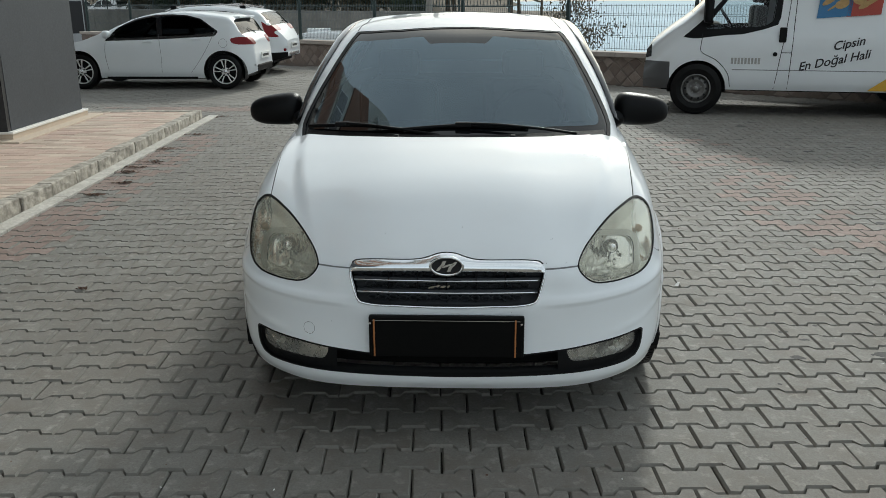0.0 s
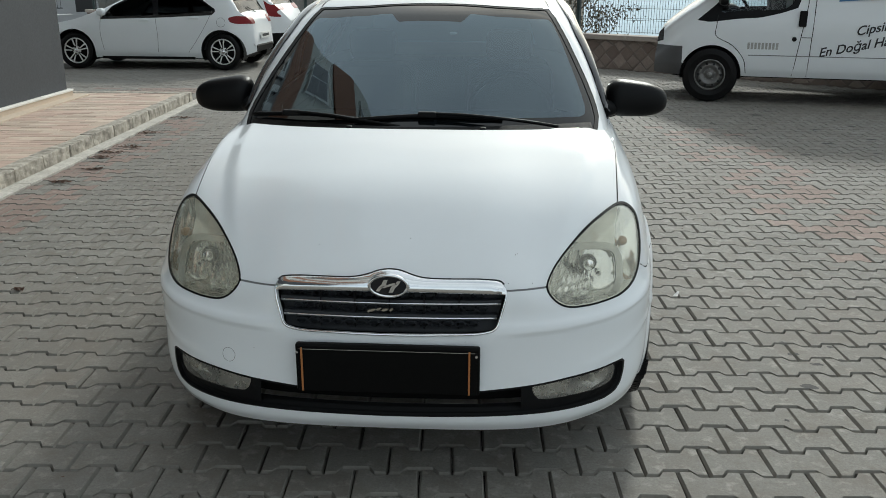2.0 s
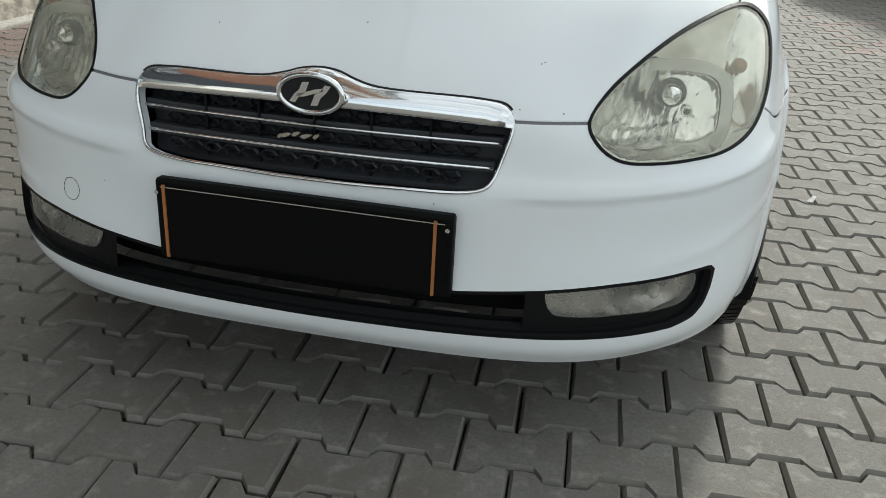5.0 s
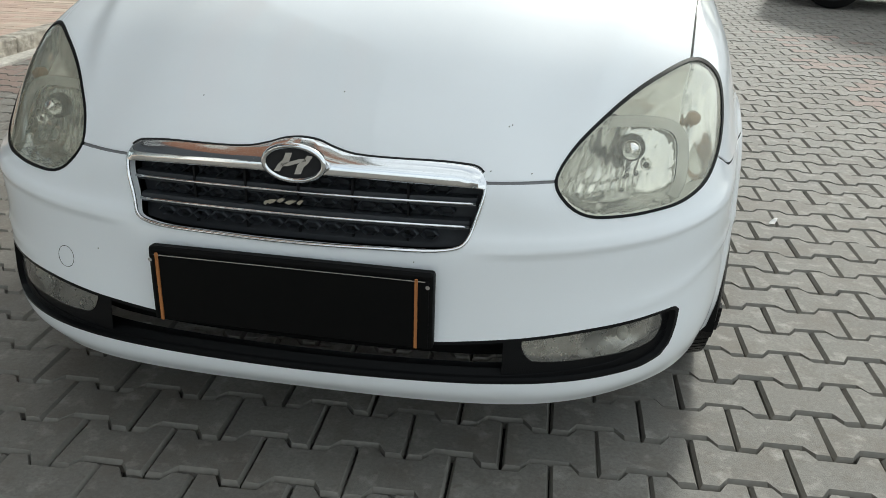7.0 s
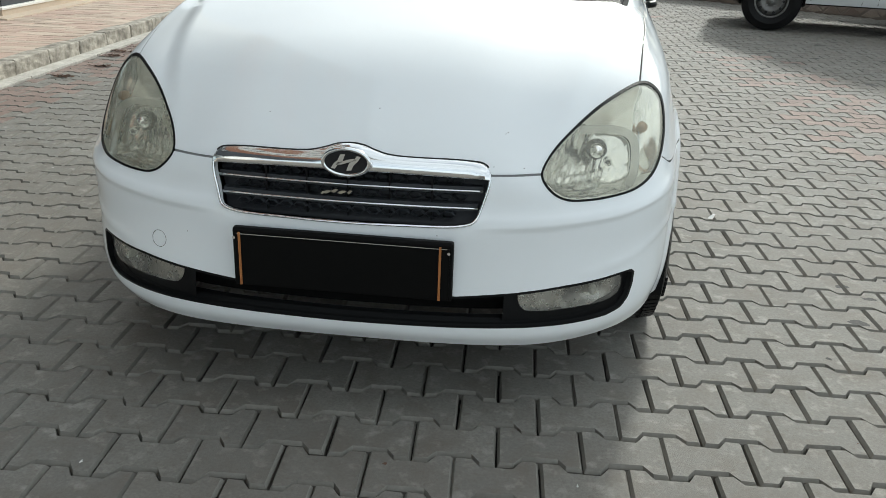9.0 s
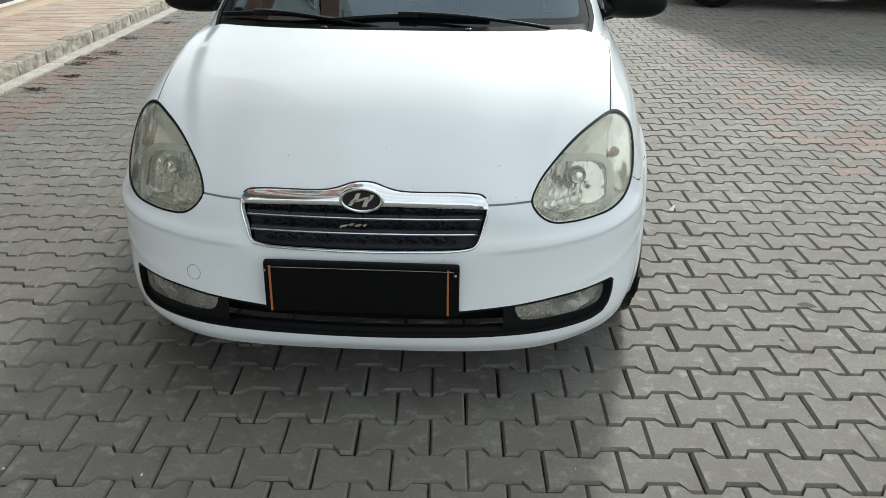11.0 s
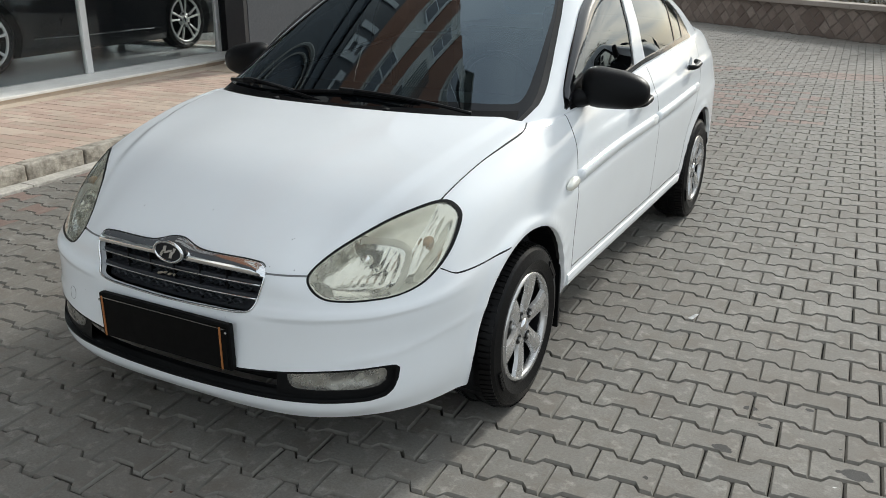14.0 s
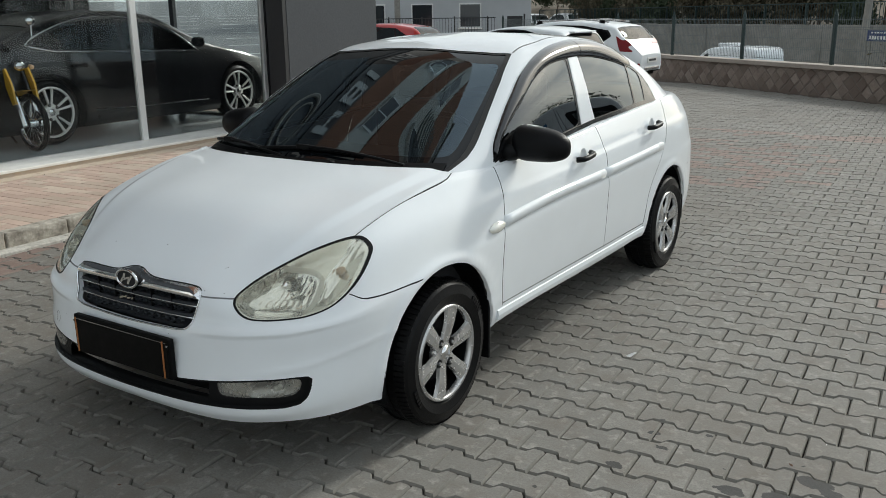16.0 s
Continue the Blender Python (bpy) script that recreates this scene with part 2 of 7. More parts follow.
def worn_paver(name, base, brown, pale):
    """Pressed concrete: tone by block, brown and pale blotches, speckled sand grain, fine pitted relief."""
    m = material(name, base, 0.80, grain=0.60, grain_scale=120, stain=0.45, stain_scale=1.6, bump=0.35, bump_scale=420, vary=0.42, dark=tuple(c * .52 for c in base))
    nt = m.node_tree
    bsdf = nt.nodes["Principled BSDF"]
    geo = nt.nodes.new("ShaderNodeNewGeometry")
    out = bsdf.inputs["Base Color"].links[0].from_socket
    for scale, detail, lo, hi, amount, tint in ((6.0, 8.0, .47, .68, .75, brown), (17.0, 7.0, .54, .70, .70, pale), (0.55, 3.0, .45, .65, .40, brown), (55.0, 4.0, .56, .68, .55, brown)):
        n = nt.nodes.new("ShaderNodeTexNoise")
        n.inputs["Scale"].default_value, n.inputs["Detail"].default_value, n.inputs["Roughness"].default_value = scale, detail, 0.65
        r = nt.nodes.new("ShaderNodeMapRange")
        r.inputs[1].default_value, r.inputs[2].default_value, r.inputs[3].default_value, r.inputs[4].default_value = lo, hi, 0.0, amount
        x = nt.nodes.new("ShaderNodeMix")
        x.data_type = "RGBA"
        x.inputs[7].default_value = (*tint, 1)
        nt.links.new(geo.outputs["Position"], n.inputs["Vector"])
        nt.links.new(n.outputs["Fac"], r.inputs[0])
        nt.links.new(r.outputs[0], x.inputs[0])
        nt.links.new(out, x.inputs[6])
        out = x.outputs[2]
    nt.links.new(drip_stains(nt, out), bsdf.inputs["Base Color"])
    return m


PAVER = worn_paver("concrete_paver", (0.262, 0.249, 0.223), (0.155, 0.133, 0.110), (0.36, 0.346, 0.308))
# chamfer colour: dirt, plus the shade along the joints put into the tone
PAVER_EDGE = material("shade_toned_paver_edge", (0.245, 0.232, 0.207), 0.85, grain=0.6, grain_scale=60, stain=0.8, stain_scale=9, dark=(0.17, 0.16, 0.138))
RED_PAVER = worn_paver("faded_red_paver", (0.305, 0.222, 0.188), (0.205, 0.142, 0.115), (0.35, 0.305, 0.272))
JOINT = material("joint_sand", (0.040, 0.037, 0.032), 0.95, grain=0.5, grain_scale=150, bump=0.5)
KERB = material("old_kerb_concrete", (0.58, 0.53, 0.45), 0.9, grain=0.35, grain_scale=60, stain=1.0, stain_scale=11, bump=0.8, bump_scale=70, dark=(0.115, 0.098, 0.076))
GUTTER = material("pale_gutter_concrete", (0.64, 0.61, 0.55), 0.9, grain=0.55, grain_scale=45, stain=0.50, stain_scale=6, bump=0.8, bump_scale=60, dark=(0.22, 0.195, 0.165))
TILE = material("pavement_tile", (0.68, 0.56, 0.455), 0.85, grain=0.30, grain_scale=90, stain=0.55, stain_scale=2.2, bump=0.35, vary=0.65, dark=(0.36, 0.27, 0.21))
TILE_PINK = material("pink_pavement_tile", (0.63, 0.475, 0.385), 0.85, grain=0.30, grain_scale=90, stain=0.55, stain_scale=2.2, bump=0.35, vary=0.5, dark=(0.36, 0.25, 0.20))
TILE_JOINT = material("tile_joint", (0.36, 0.28, 0.225), 0.95, grain=0.4, grain_scale=120, bump=0.4)
TAN = material("tan_stone_slab", (0.60, 0.49, 0.38), 0.8, grain=0.25, stain=0.35, stain_scale=3, bump=0.25, dark=(0.36, 0.29, 0.22))
MARBLE = material("white_marble_sill", (0.90, 0.88, 0.83), 0.45, grain=0.15, stain=0.35, stain_scale=5, dark=(0.45, 0.42, 0.37))
GREY_WALL = material("dark_grey_cladding", (0.050, 0.055, 0.063), 0.75, grain=0.2, grain_scale=40, stain=0.25, stain_scale=1.5, bump=0.3, bump_scale=90)
FRAME_BLACK = material("black_window_frame", (0.02, 0.02, 0.022), 0.5, grain=0.2)
POST_WHITE = material("white_aluminium", (0.74, 0.74, 0.72), 0.45, grain=0.15, stain=0.2)
SHOP_GLASS = glass("shop_glass", (0.94, 0.96, 0.96), 1.27, haze=0.004, haze_colour=(0.62, 0.68, 0.70))
SHOP_FLOOR = material("grey_floor_tile", (0.66, 0.67, 0.67), 0.22, grain=0.15, stain=0.2)
SHOP_WALL = material("shop_wall", (0.80, 0.81, 0.81), 0.8, grain=0.1, stain=0.2)
SIGN_GREY = material("grey_sign_lettering", (0.42, 0.42, 0.41), 0.6, grain=0.1)
RENDER_WHITE = material("cream_render", (0.62, 0.60, 0.55), 0.9, grain=0.15, stain=0.25, stain_scale=0.8, bump=0.3)
RENDER_BROWN = material("brown_render", (0.26, 0.115, 0.065), 0.9, grain=0.15, stain=0.25, stain_scale=0.8, bump=0.3)
STONE = material("wall_stone", (0.34, 0.285, 0.245), 0.9, grain=0.35, grain_scale=40, stain=0.4, stain_scale=6, bump=0.8, bump_scale=50, vary=0.85, dark=(0.135, 0.098, 0.080))
MORTAR = material("wall_mortar", (0.20, 0.165, 0.142), 0.95, grain=0.4, stain=0.4, bump=0.6)
COPING = material("coping_concrete", (0.43, 0.375, 0.33), 0.85, grain=0.3, stain=0.4, bump=0.4)
CONCRETE = material("weathered_concrete", (0.31, 0.295, 0.265), 0.92, grain=0.45, grain_scale=9, stain=0.8, stain_scale=0.9, bump=0.5, bump_scale=30, dark=(0.15, 0.14, 0.125))
GREEN_METAL = material("dark_green_metal", (0.022, 0.04, 0.038), 0.5, 0.2, grain=0.2)
WIRE = material("grey_green_wire", (0.15, 0.17, 0.17), 0.5, 0.4, grain=0.2)
PALE_ASPHALT = material("sun_bleached_asphalt", (0.20, 0.20, 0.20), 0.9, grain=0.3, grain_scale=40, stain=0.3, stain_scale=0.4, bump=0.3)
ASPHALT = material("asphalt", (0.07, 0.07, 0.07), 0.92, grain=0.4, grain_scale=60, stain=0.3, bump=0.5)
EARTH = material("dry_earth", (0.16, 0.13, 0.09), 0.95, grain=0.4, grain_scale=3, stain=0.4, stain_scale=0.3, bump=0.5)
BARK = material("bark", (0.11, 0.085, 0.06), 0.95, grain=0.5, grain_scale=30, bump=0.8, bump_scale=40)
LEAF = material("dark_leaf", (0.045, 0.065, 0.028), 0.7, vary=0.7, dark=(0.015, 0.025, 0.010))
BRUSH = material("dry_brush", (0.15, 0.125, 0.08), 0.85, vary=0.8, dark=(0.05, 0.045, 0.03))
# sun glitter and distance haze are put into the sea's pale base colour
SEA = material("haze_toned_sea", (0.50, 0.61, 0.68), 0.9, spec=0.05, grain=0.3, grain_scale=0.05, stain=0.3, stain_scale=0.01, bump=0.2, bump_scale=0.6)
LETTER = material("black_lettering", (0.02, 0.02, 0.022), 0.5, grain=0.1)
GHOST = material("faded_lettering", (0.40, 0.40, 0.38), 0.6, grain=0.6, grain_scale=60)
BLUE = material("blue_print", (0.05, 0.20, 0.42), 0.4, grain=0.2)
SIGN_BLUE = material("blue_sign", (0.03, 0.05, 0.14), 0.5, grain=0.2)
PRINT_RED = material("red_print", (0.42, 0.06, 0.04), 0.4, grain=0.2)
CRISP = material("crisp_print", (0.55, 0.36, 0.14), 0.5, grain=0.4, grain_scale=25, stain=0.5, stain_scale=9, dark=(0.25, 0.13, 0.05))
YELLOW = material("yellow_enamel", (0.62, 0.35, 0.02), 0.35, grain=0.15, coat=0.5)
WRAPPER = glass("clear_wrapper", (0.90, 0.90, 0.90), 1.6, 0.06, haze=0.55, haze_colour=(0.86, 0.86, 0.85))
PAPER = material("white_paper", (0.75, 0.75, 0.72), 0.7, grain=0.1)
DEAD_LEAF = material("dead_leaf", (0.125, 0.070, 0.046), 0.9, grain=0.4)

# ---- small modelling tools ----
def part(name, bm, material, parent=None, label="", smooth=False):
    """Links a bmesh as one mesh object, under a thing or a part if one is given."""
    me = bpy.data.meshes.new(name)
    bm.to_mesh(me)
    bm.free()
    me.materials.append(material)
    if smooth:
        me.polygons.foreach_set("use_smooth", [True] * len(me.polygons))
    ob = new(name, me)
    ob.parent = parent
    if label:
        ob["label"] = label
    return ob


def thing(name, label, category, m=None, group="", kind=""):
    """An Empty that holds the parts of one thing."""
    ob = new(name)
    ob.empty_display_size = 0.1
    if m is not None:
        ob.matrix_basis = m
    return tagged(ob, label, category, group, kind)


def box(bm, x0, x1, y0, y1, z0, z1, bevel=0.0, m=None):
    r = bmesh.ops.create_cube(bm, size=1.0)
    vs = r["verts"]
    bmesh.ops.scale(bm, vec=(x1 - x0, y1 - y0, z1 - z0), verts=vs)
    bmesh.ops.translate(bm, vec=((x0 + x1) / 2, (y0 + y1) / 2, (z0 + z1) / 2), verts=vs)
    if bevel:
        es = list({e for v in vs for e in v.link_edges})
        r = bmesh.ops.bevel(bm, geom=es, offset=bevel, segments=2, profile=0.5, affect="EDGES")
        vs = list({v for f in r["faces"] for v in f.verts} | {v for v in vs if v.is_valid})
    if m is not None:
        bmesh.ops.transform(bm, matrix=m, verts=vs)
    return vs


def boxed(x0, x1, y0, y1, z0, z1, bevel=0.0, m=None):
    bm = bmesh.new()
    box(bm, x0, x1, y0, y1, z0, z1, bevel, m)
    return bm


def rod(bm, a, b, r0, r1=None, n=10):
    """A round bar from a to b."""
    a, b = Vector(a), Vector(b)
    r1 = r0 if r1 is None else r1
    q = (b - a).to_track_quat("Z", "Y").to_matrix().to_4x4()
    m = Matrix.Translation((a + b) / 2) @ q
    return bmesh.ops.create_cone(bm, cap_ends=True, segments=n, radius1=r0, radius2=r1, depth=(b - a).length, matrix=m)["verts"]


def rods(a, b, r0, r1=None, n=10):
    bm = bmesh.new()
    rod(bm, a, b, r0, r1, n)
    return bm


def tube(path, r, n=6, closed=False):
    """A round tube along points."""
    bm = bmesh.new()
    pts = [Vector(p) for p in path]
    rings = []
    k = len(pts)
    for i, p in enumerate(pts):
        a = pts[i - 1] if (i or closed) else p
        b = pts[(i + 1) % k] if (i < k - 1 or closed) else p
        q = (b - a).to_track_quat("Z", "Y").to_matrix()
        rings.append([bm.verts.new(p + q @ Vector((r * math.cos(j * math.tau / n), r * math.sin(j * math.tau / n), 0))) for j in range(n)])
    for i in range(k if closed else k - 1):
        A, B = rings[i], rings[(i + 1) % k]
        # keep the rings from twisting against each other
        s = min(range(n), key=lambda o: (A[0].co - B[o].co).length)
        for j in range(n):
            bm.faces.new((A[j], A[(j + 1) % n], B[(j + 1 + s) % n], B[(j + s) % n]))
    if not closed:
        bm.faces.new(rings[0][::-1])
        bm.faces.new(rings[-1])
    return bm


def lathe(profile, n=32, axis="x"):
    """Turns a profile of (radius, along) round an axis."""
    bm = bmesh.new()
    rings = []
    for r, a in profile:
        ring = []
        for j in range(n):
            c, s = r * math.cos(j * math.tau / n), r * math.sin(j * math.tau / n)
            ring.append(bm.verts.new((a, c, s) if axis == "x" else (c, s, a)))
        rings.append(ring)
    for A, B in zip(rings, rings[1:]):
        for j in range(n):
            bm.faces.new((A[j], A[(j + 1) % n], B[(j + 1) % n], B[j]))
    bmesh.ops.remove_doubles(bm, verts=bm.verts, dist=1e-5)
    bmesh.ops.recalc_face_normals(bm, faces=bm.faces)
    return bm


def prism(outline, depth, axis="y", at=0.0):
    """A flat outline (a, b), given thickness along an axis: x takes (y, z), y takes (x, z), z takes (x, y)."""
    bm = bmesh.new()

    def put(a, b, d):
        return {"x": (d, a, b), "y": (a, d, b), "z": (a, b, d)}[axis]
    A = [bm.verts.new(put(a, b, at)) for a, b in outline]
    B = [bm.verts.new(put(a, b, at + depth)) for a, b in outline]
    bm.faces.new(A)
    bm.faces.new(B[::-1])
    for i in range(len(A)):
        j = (i + 1) % len(A)
        bm.faces.new((A[i], B[i], B[j], A[j]))
    bmesh.ops.recalc_face_normals(bm, faces=bm.faces)
    return bm


# ---- curved shells: spline surfaces that are cut along lines ----
def spline(points, per):
    """A smooth curve of points (stations, ..., 3), `per` steps to a span."""
    P = np.asarray(points, float)
    n = len(P)
    ch = np.linalg.norm(np.diff(P, axis=0), axis=-1)
    while ch.ndim > 1:
        ch = ch.mean(axis=-1)
    k = np.concatenate([[0], np.cumsum(np.sqrt(np.maximum(ch, 1e-6)))])
    T = np.zeros_like(P)
    for i in range(n):
        a, b = max(i - 1, 0), min(i + 1, n - 1)
        if 0 < i < n - 1:
            h0, h1 = k[i] - k[i - 1], k[i + 1] - k[i]
            T[i] = ((P[i] - P[i - 1]) / h0 * h1 + (P[i + 1] - P[i]) / h1 * h0) / (h0 + h1)
        else:
            T[i] = (P[b] - P[a]) / (k[b] - k[a])
    out = []
    for i in range(n - 1):
        h = k[i + 1] - k[i]
        for s in np.linspace(0, 1, per, endpoint=False):
            out.append((2 * s**3 - 3 * s**2 + 1) * P[i] + (s**3 - 2 * s**2 + s) * h * T[i] + (3 * s**2 - 2 * s**3) * P[i + 1] + (s**3 - s**2) * h * T[i + 1])
    out.append(P[-1])
    return np.array(out)


def loop(points, per=6):
    """A smooth closed outline through a few points (2D)."""
    p = [tuple(q) for q in points]
    n = len(p)
    c = spline(np.array(p[-2:] + p + p[:3], float), per)
    return c[2 * per:(2 + n) * per]


class Shell:
    """A surface of polygons with normals, which can be cut along lines."""

    def __init__(self, co, no, polys):
        self.co, self.no, self.polys = co, no, polys

    def cut(self, field):
        """The two shells inside (field below 0) and outside of a line."""
        co, no = list(self.co), list(self.no)
        val = np.array(field(np.array(co)), float)
        val[np.abs(val) < 1e-6] = 1e-6
        made, ins, outs = {}, [], []
        for poly in self.polys:
            v = [val[i] for i in poly]
            if max(v) < 0:
                ins.append(poly)
            elif min(v) > 0:
                outs.append(poly)
            else:
                a, b = [], []
                for i, j in zip(poly, poly[1:] + poly[:1]):
                    (a if val[i] < 0 else b).append(i)
                    if (val[i] < 0) != (val[j] < 0):
                        key = (min(i, j), max(i, j))
                        if key not in made:
                            s = val[i] / (val[i] - val[j])
                            made[key] = len(co)
                            co.append(co[i] + s * (co[j] - co[i]))
                            q = no[i] + s * (no[j] - no[i])
                            no.append(q / np.linalg.norm(q))
                        a.append(made[key])
                        b.append(made[key])
                if len(a) > 2:
                    ins.append(a)
                if len(b) > 2:
                    outs.append(b)
        return Shell(co, no, ins), Shell(co, no, outs)

    def strip(self, line, half, domain):
        """A narrow strip along the zero of a signed field, where the domain is below 0, and all the rest."""
        near, away = self.cut(domain)
        low_, high_ = near.cut(lambda co: line(co) - half)
        under, band = low_.cut(lambda co: line(co) + half)
        return band, Shell(under.co, under.no, under.polys + high_.polys + away.polys)

    def mirrored(self):
        f = np.array([-1.0, 1, 1])
        return Shell([c * f for c in self.co], [c * f for c in self.no], [p[::-1] for p in self.polys])

    def plus(self, other):
        n = len(self.co)
        return Shell(list(self.co) + list(other.co), list(self.no) + list(other.no), self.polys + [[i + n for i in p] for p in other.polys])

    def moved(self, d):
        return Shell([c + d * n for c, n in zip(self.co, self.no)], self.no, self.polys)

    def pushed(self, depth):
        """Pushed in by a depth that differs from place to place; the normals follow."""
        co = np.array(self.co)
        d = depth(co)
        used = sorted({i for p in self.polys for i in p})
        new_co = co.copy()
        new_co[used] = co[used] - np.array(self.no)[used] * d[used][:, None]
        no = np.zeros_like(new_co)
        for p in self.polys:
            a, b, c = new_co[p[0]], new_co[p[1]], new_co[p[2]]
            n = np.cross(b - a, c - a)
            for i in p:
                no[i] += n
        return Shell(list(new_co), list(no / np.maximum(np.linalg.norm(no, axis=1, keepdims=True), 1e-12)), self.polys)

    def rim(self, depth):
        """Adds walls inwards along the open edges, so that the sheet has thickness."""
        count = {}
        for p in self.polys:
            for i, j in zip(p, p[1:] + p[:1]):
                count[(i, j)] = count.get((i, j), 0) + 1
        co, no, polys, inner = list(self.co), list(self.no), list(self.polys), {}
        for (i, j) in list(count):
            if (j, i) not in count and abs(co[i][0]) + abs(co[j][0]) > 1e-4:
                q = []
                for k in (j, i):
                    if k not in inner:
                        inner[k] = len(co)
                        co.append(co[k] - depth * no[k])
                        no.append(no[k])
                    q.append(inner[k])
                polys.append([j, i] + [q[1], q[0]])
        return Shell(co, no, polys)

    def object(self, name, material, parent, label="", hard=False):
        used = sorted({i for p in self.polys for i in p})
        at = {k: n for n, k in enumerate(used)}
        me = bpy.data.meshes.new(name)
        me.from_pydata([tuple(self.co[i]) for i in used], [], [[at[i] for i in p] for p in self.polys])
        me.materials.append(material)
        if not hard:
            me.polygons.foreach_set("use_smooth", [True] * len(me.polygons))
            me.normals_split_custom_set_from_vertices([tuple(self.no[i]) for i in used])
        ob = new(name, me)
        ob.parent = parent
        if label:
            ob["label"] = label
        return ob


def surface(stations, per_v, per_u, ease_v=0, ease_u=0):
    """A shell through a net of control points, stations by points along each."""
    P, f = np.array(stations, float), np.array((-1.0, 1, 1))
    head, tail = (np.abs(P[k, :, 0]).max() < 1e-6 for k in (0, -1))
    # a station on the middle line is carried on by the mirrored one next to it
    P = np.concatenate(([P[1:2] * f] if head else []) + [P] + ([P[-2:-1] * f] if tail else []))
    S = spline(P, per_v)
    S = np.swapaxes(spline(np.swapaxes(S, 0, 1), per_u), 0, 1)
    for n, ax in ((ease_v, 0), (ease_u, 1)):
        for _ in range(n):
            T = np.swapaxes(S, 0, ax)
            T[1:-1] = T[1:-1] * .5 + (T[:-2] + T[2:]) * .25
    S = S[per_v if head else 0:len(S) - per_v if tail else len(S)].copy()
    for k in ([0] if head else []) + ([-1] if tail else []):
        S[k, :, 0] = 0
    a, b = S.shape[:2]
    du, dv = np.gradient(S, axis=1), np.gradient(S, axis=0)
    N = np.cross(dv, du)
    for k in ([0] if head else []) + ([-1] if tail else []):
        N[k, :, 0] = 0
    L = np.linalg.norm(N, axis=-1, keepdims=True)
    N = N / np.maximum(L, 1e-12)
    uu, vv = np.meshgrid(np.arange(b) / per_u, np.arange(a) / per_v)
    polys = [[i * b + j, (i + 1) * b + j, (i + 1) * b + j + 1, i * b + j + 1] for i in range(a - 1) for j in range(b - 1)]
    return Shell(list(S.reshape(-1, 3)), list(N.reshape(-1, 3)), polys), vv.ravel(), uu.ravel()


def patch(shell, vv, uu, v0, v1, u0, u1):
    """The piece of a surface between two stations and two lines."""
    keep = [p for p in shell.polys if v0 - 1e-6 <= min(vv[i] for i in p) and max(vv[i] for i in p) <= v1 + 1e-6 and u0 - 1e-6 <= min(uu[i] for i in p) and max(uu[i] for i in p) <= u1 + 1e-6]
    gone = set(map(tuple, keep))
    return Shell(shell.co, shell.no, keep), Shell(shell.co, shell.no, [p for p in shell.polys if tuple(p) not in gone])


def outline_field(points, a, b):
    """Distance to a closed outline in the plane of the axes a and b, below 0 inside."""
    P = np.array(points, float)
    Q = np.roll(P, -1, axis=0)

    def field(co):
        X = co[:, [a, b]]
        best, odd = np.full(len(X), 1e9), np.zeros(len(X), bool)
        for p, q in zip(P, Q):
            d = q - p
            s = np.clip(((X - p) @ d) / max(d @ d, 1e-12), 0, 1)
            best = np.minimum(best, np.hypot(*(X - p - s[:, None] * d).T))
            with np.errstate(divide="ignore", invalid="ignore"):
                cross = ((p[1] > X[:, 1]) != (q[1] > X[:, 1])) & (X[:, 0] < (q[0] - p[0]) * (X[:, 1] - p[1]) / (q[1] - p[1]) + p[0])
            odd ^= cross
        return np.where(odd, -best, best)
    return field


# ---- the ground, in the pavers' own frame (turned a little against the car) ----
PAVING = pose(0, 0, 0, 0, 0, 3.5)
WALL_AT, WALL_DIR, WALL_OUT = Vector((0, 15.0, 0)), Vector((0.8, -0.6, 0)), Vector((0.6, 0.8, 0))


def sheet(name, points, z, mat, label, category, thick=0.0):
    bm = bmesh.new()
    vs = [bm.verts.new((x, y, z)) for x, y in points]
    f = bm.faces.new(vs)
    if f.normal.z < 0:
        bmesh.ops.reverse_faces(bm, faces=[f])
    if thick:
        r = bmesh.ops.extrude_face_region(bm, geom=[f])
        bmesh.ops.translate(bm, vec=(0, 0, -thick), verts=[v for v in r["geom"] if isinstance(v, bmesh.types.BMVert)])
        bmesh.ops.recalc_face_normals(bm, faces=bm.faces)
    return tagged(part(name, bm, mat), label, category, kind="structure")


def along(s, k, z=0.0):
    """A point s metres along the boundary wall and k metres outside it."""
    p = WALL_AT + float(s) * WALL_DIR + float(k) * WALL_OUT
    return (p.x, p.y, z)


YARD = material("far_paving", (0.20, 0.195, 0.185), 0.9, grain=0.4, grain_scale=30, stain=0.4, stain_scale=1.5, bump=0.5)
sheet("water", [(-4000, -4000), (4000, -4000), (4000, 4000), (-4000, 4000)], -14.0, SEA, "pale blue sea with glitter and distance haze put into its colour", "sea")
sheet("ground", [along(-600, 0)[:2], along(300, 0)[:2], along(300, -400)[:2], along(-600, -400)[:2]], -0.045, YARD, "paved yard, far beyond the block paving", "ground", 14.5)
sheet("road", [along(-600, 0.2)[:2], along(-9.5, 0.2)[:2], along(-9.5, 13.5)[:2], along(-600, 13.5)[:2]], -1.6, ASPHALT, "worn grey asphalt road below the boundary wall", "road", 12.8)
sheet("land", [along(-600, 13.5)[:2], along(-10, 13.5)[:2], along(-40, 66)[:2], along(-54, 90)[:2], along(-600, 90)[:2]], -0.2, EARTH, "dry earth bank behind the concrete wall", "bank", 14.0)
sheet("bank", [along(-9.4, 0.31)[:2], along(9, 0.31)[:2], along(9, 3.4)[:2], along(-9.4, 3.4)[:2]], -0.9, EARTH, "narrow earth ledge between the boundary wall and the sea", "bank", 13.4)
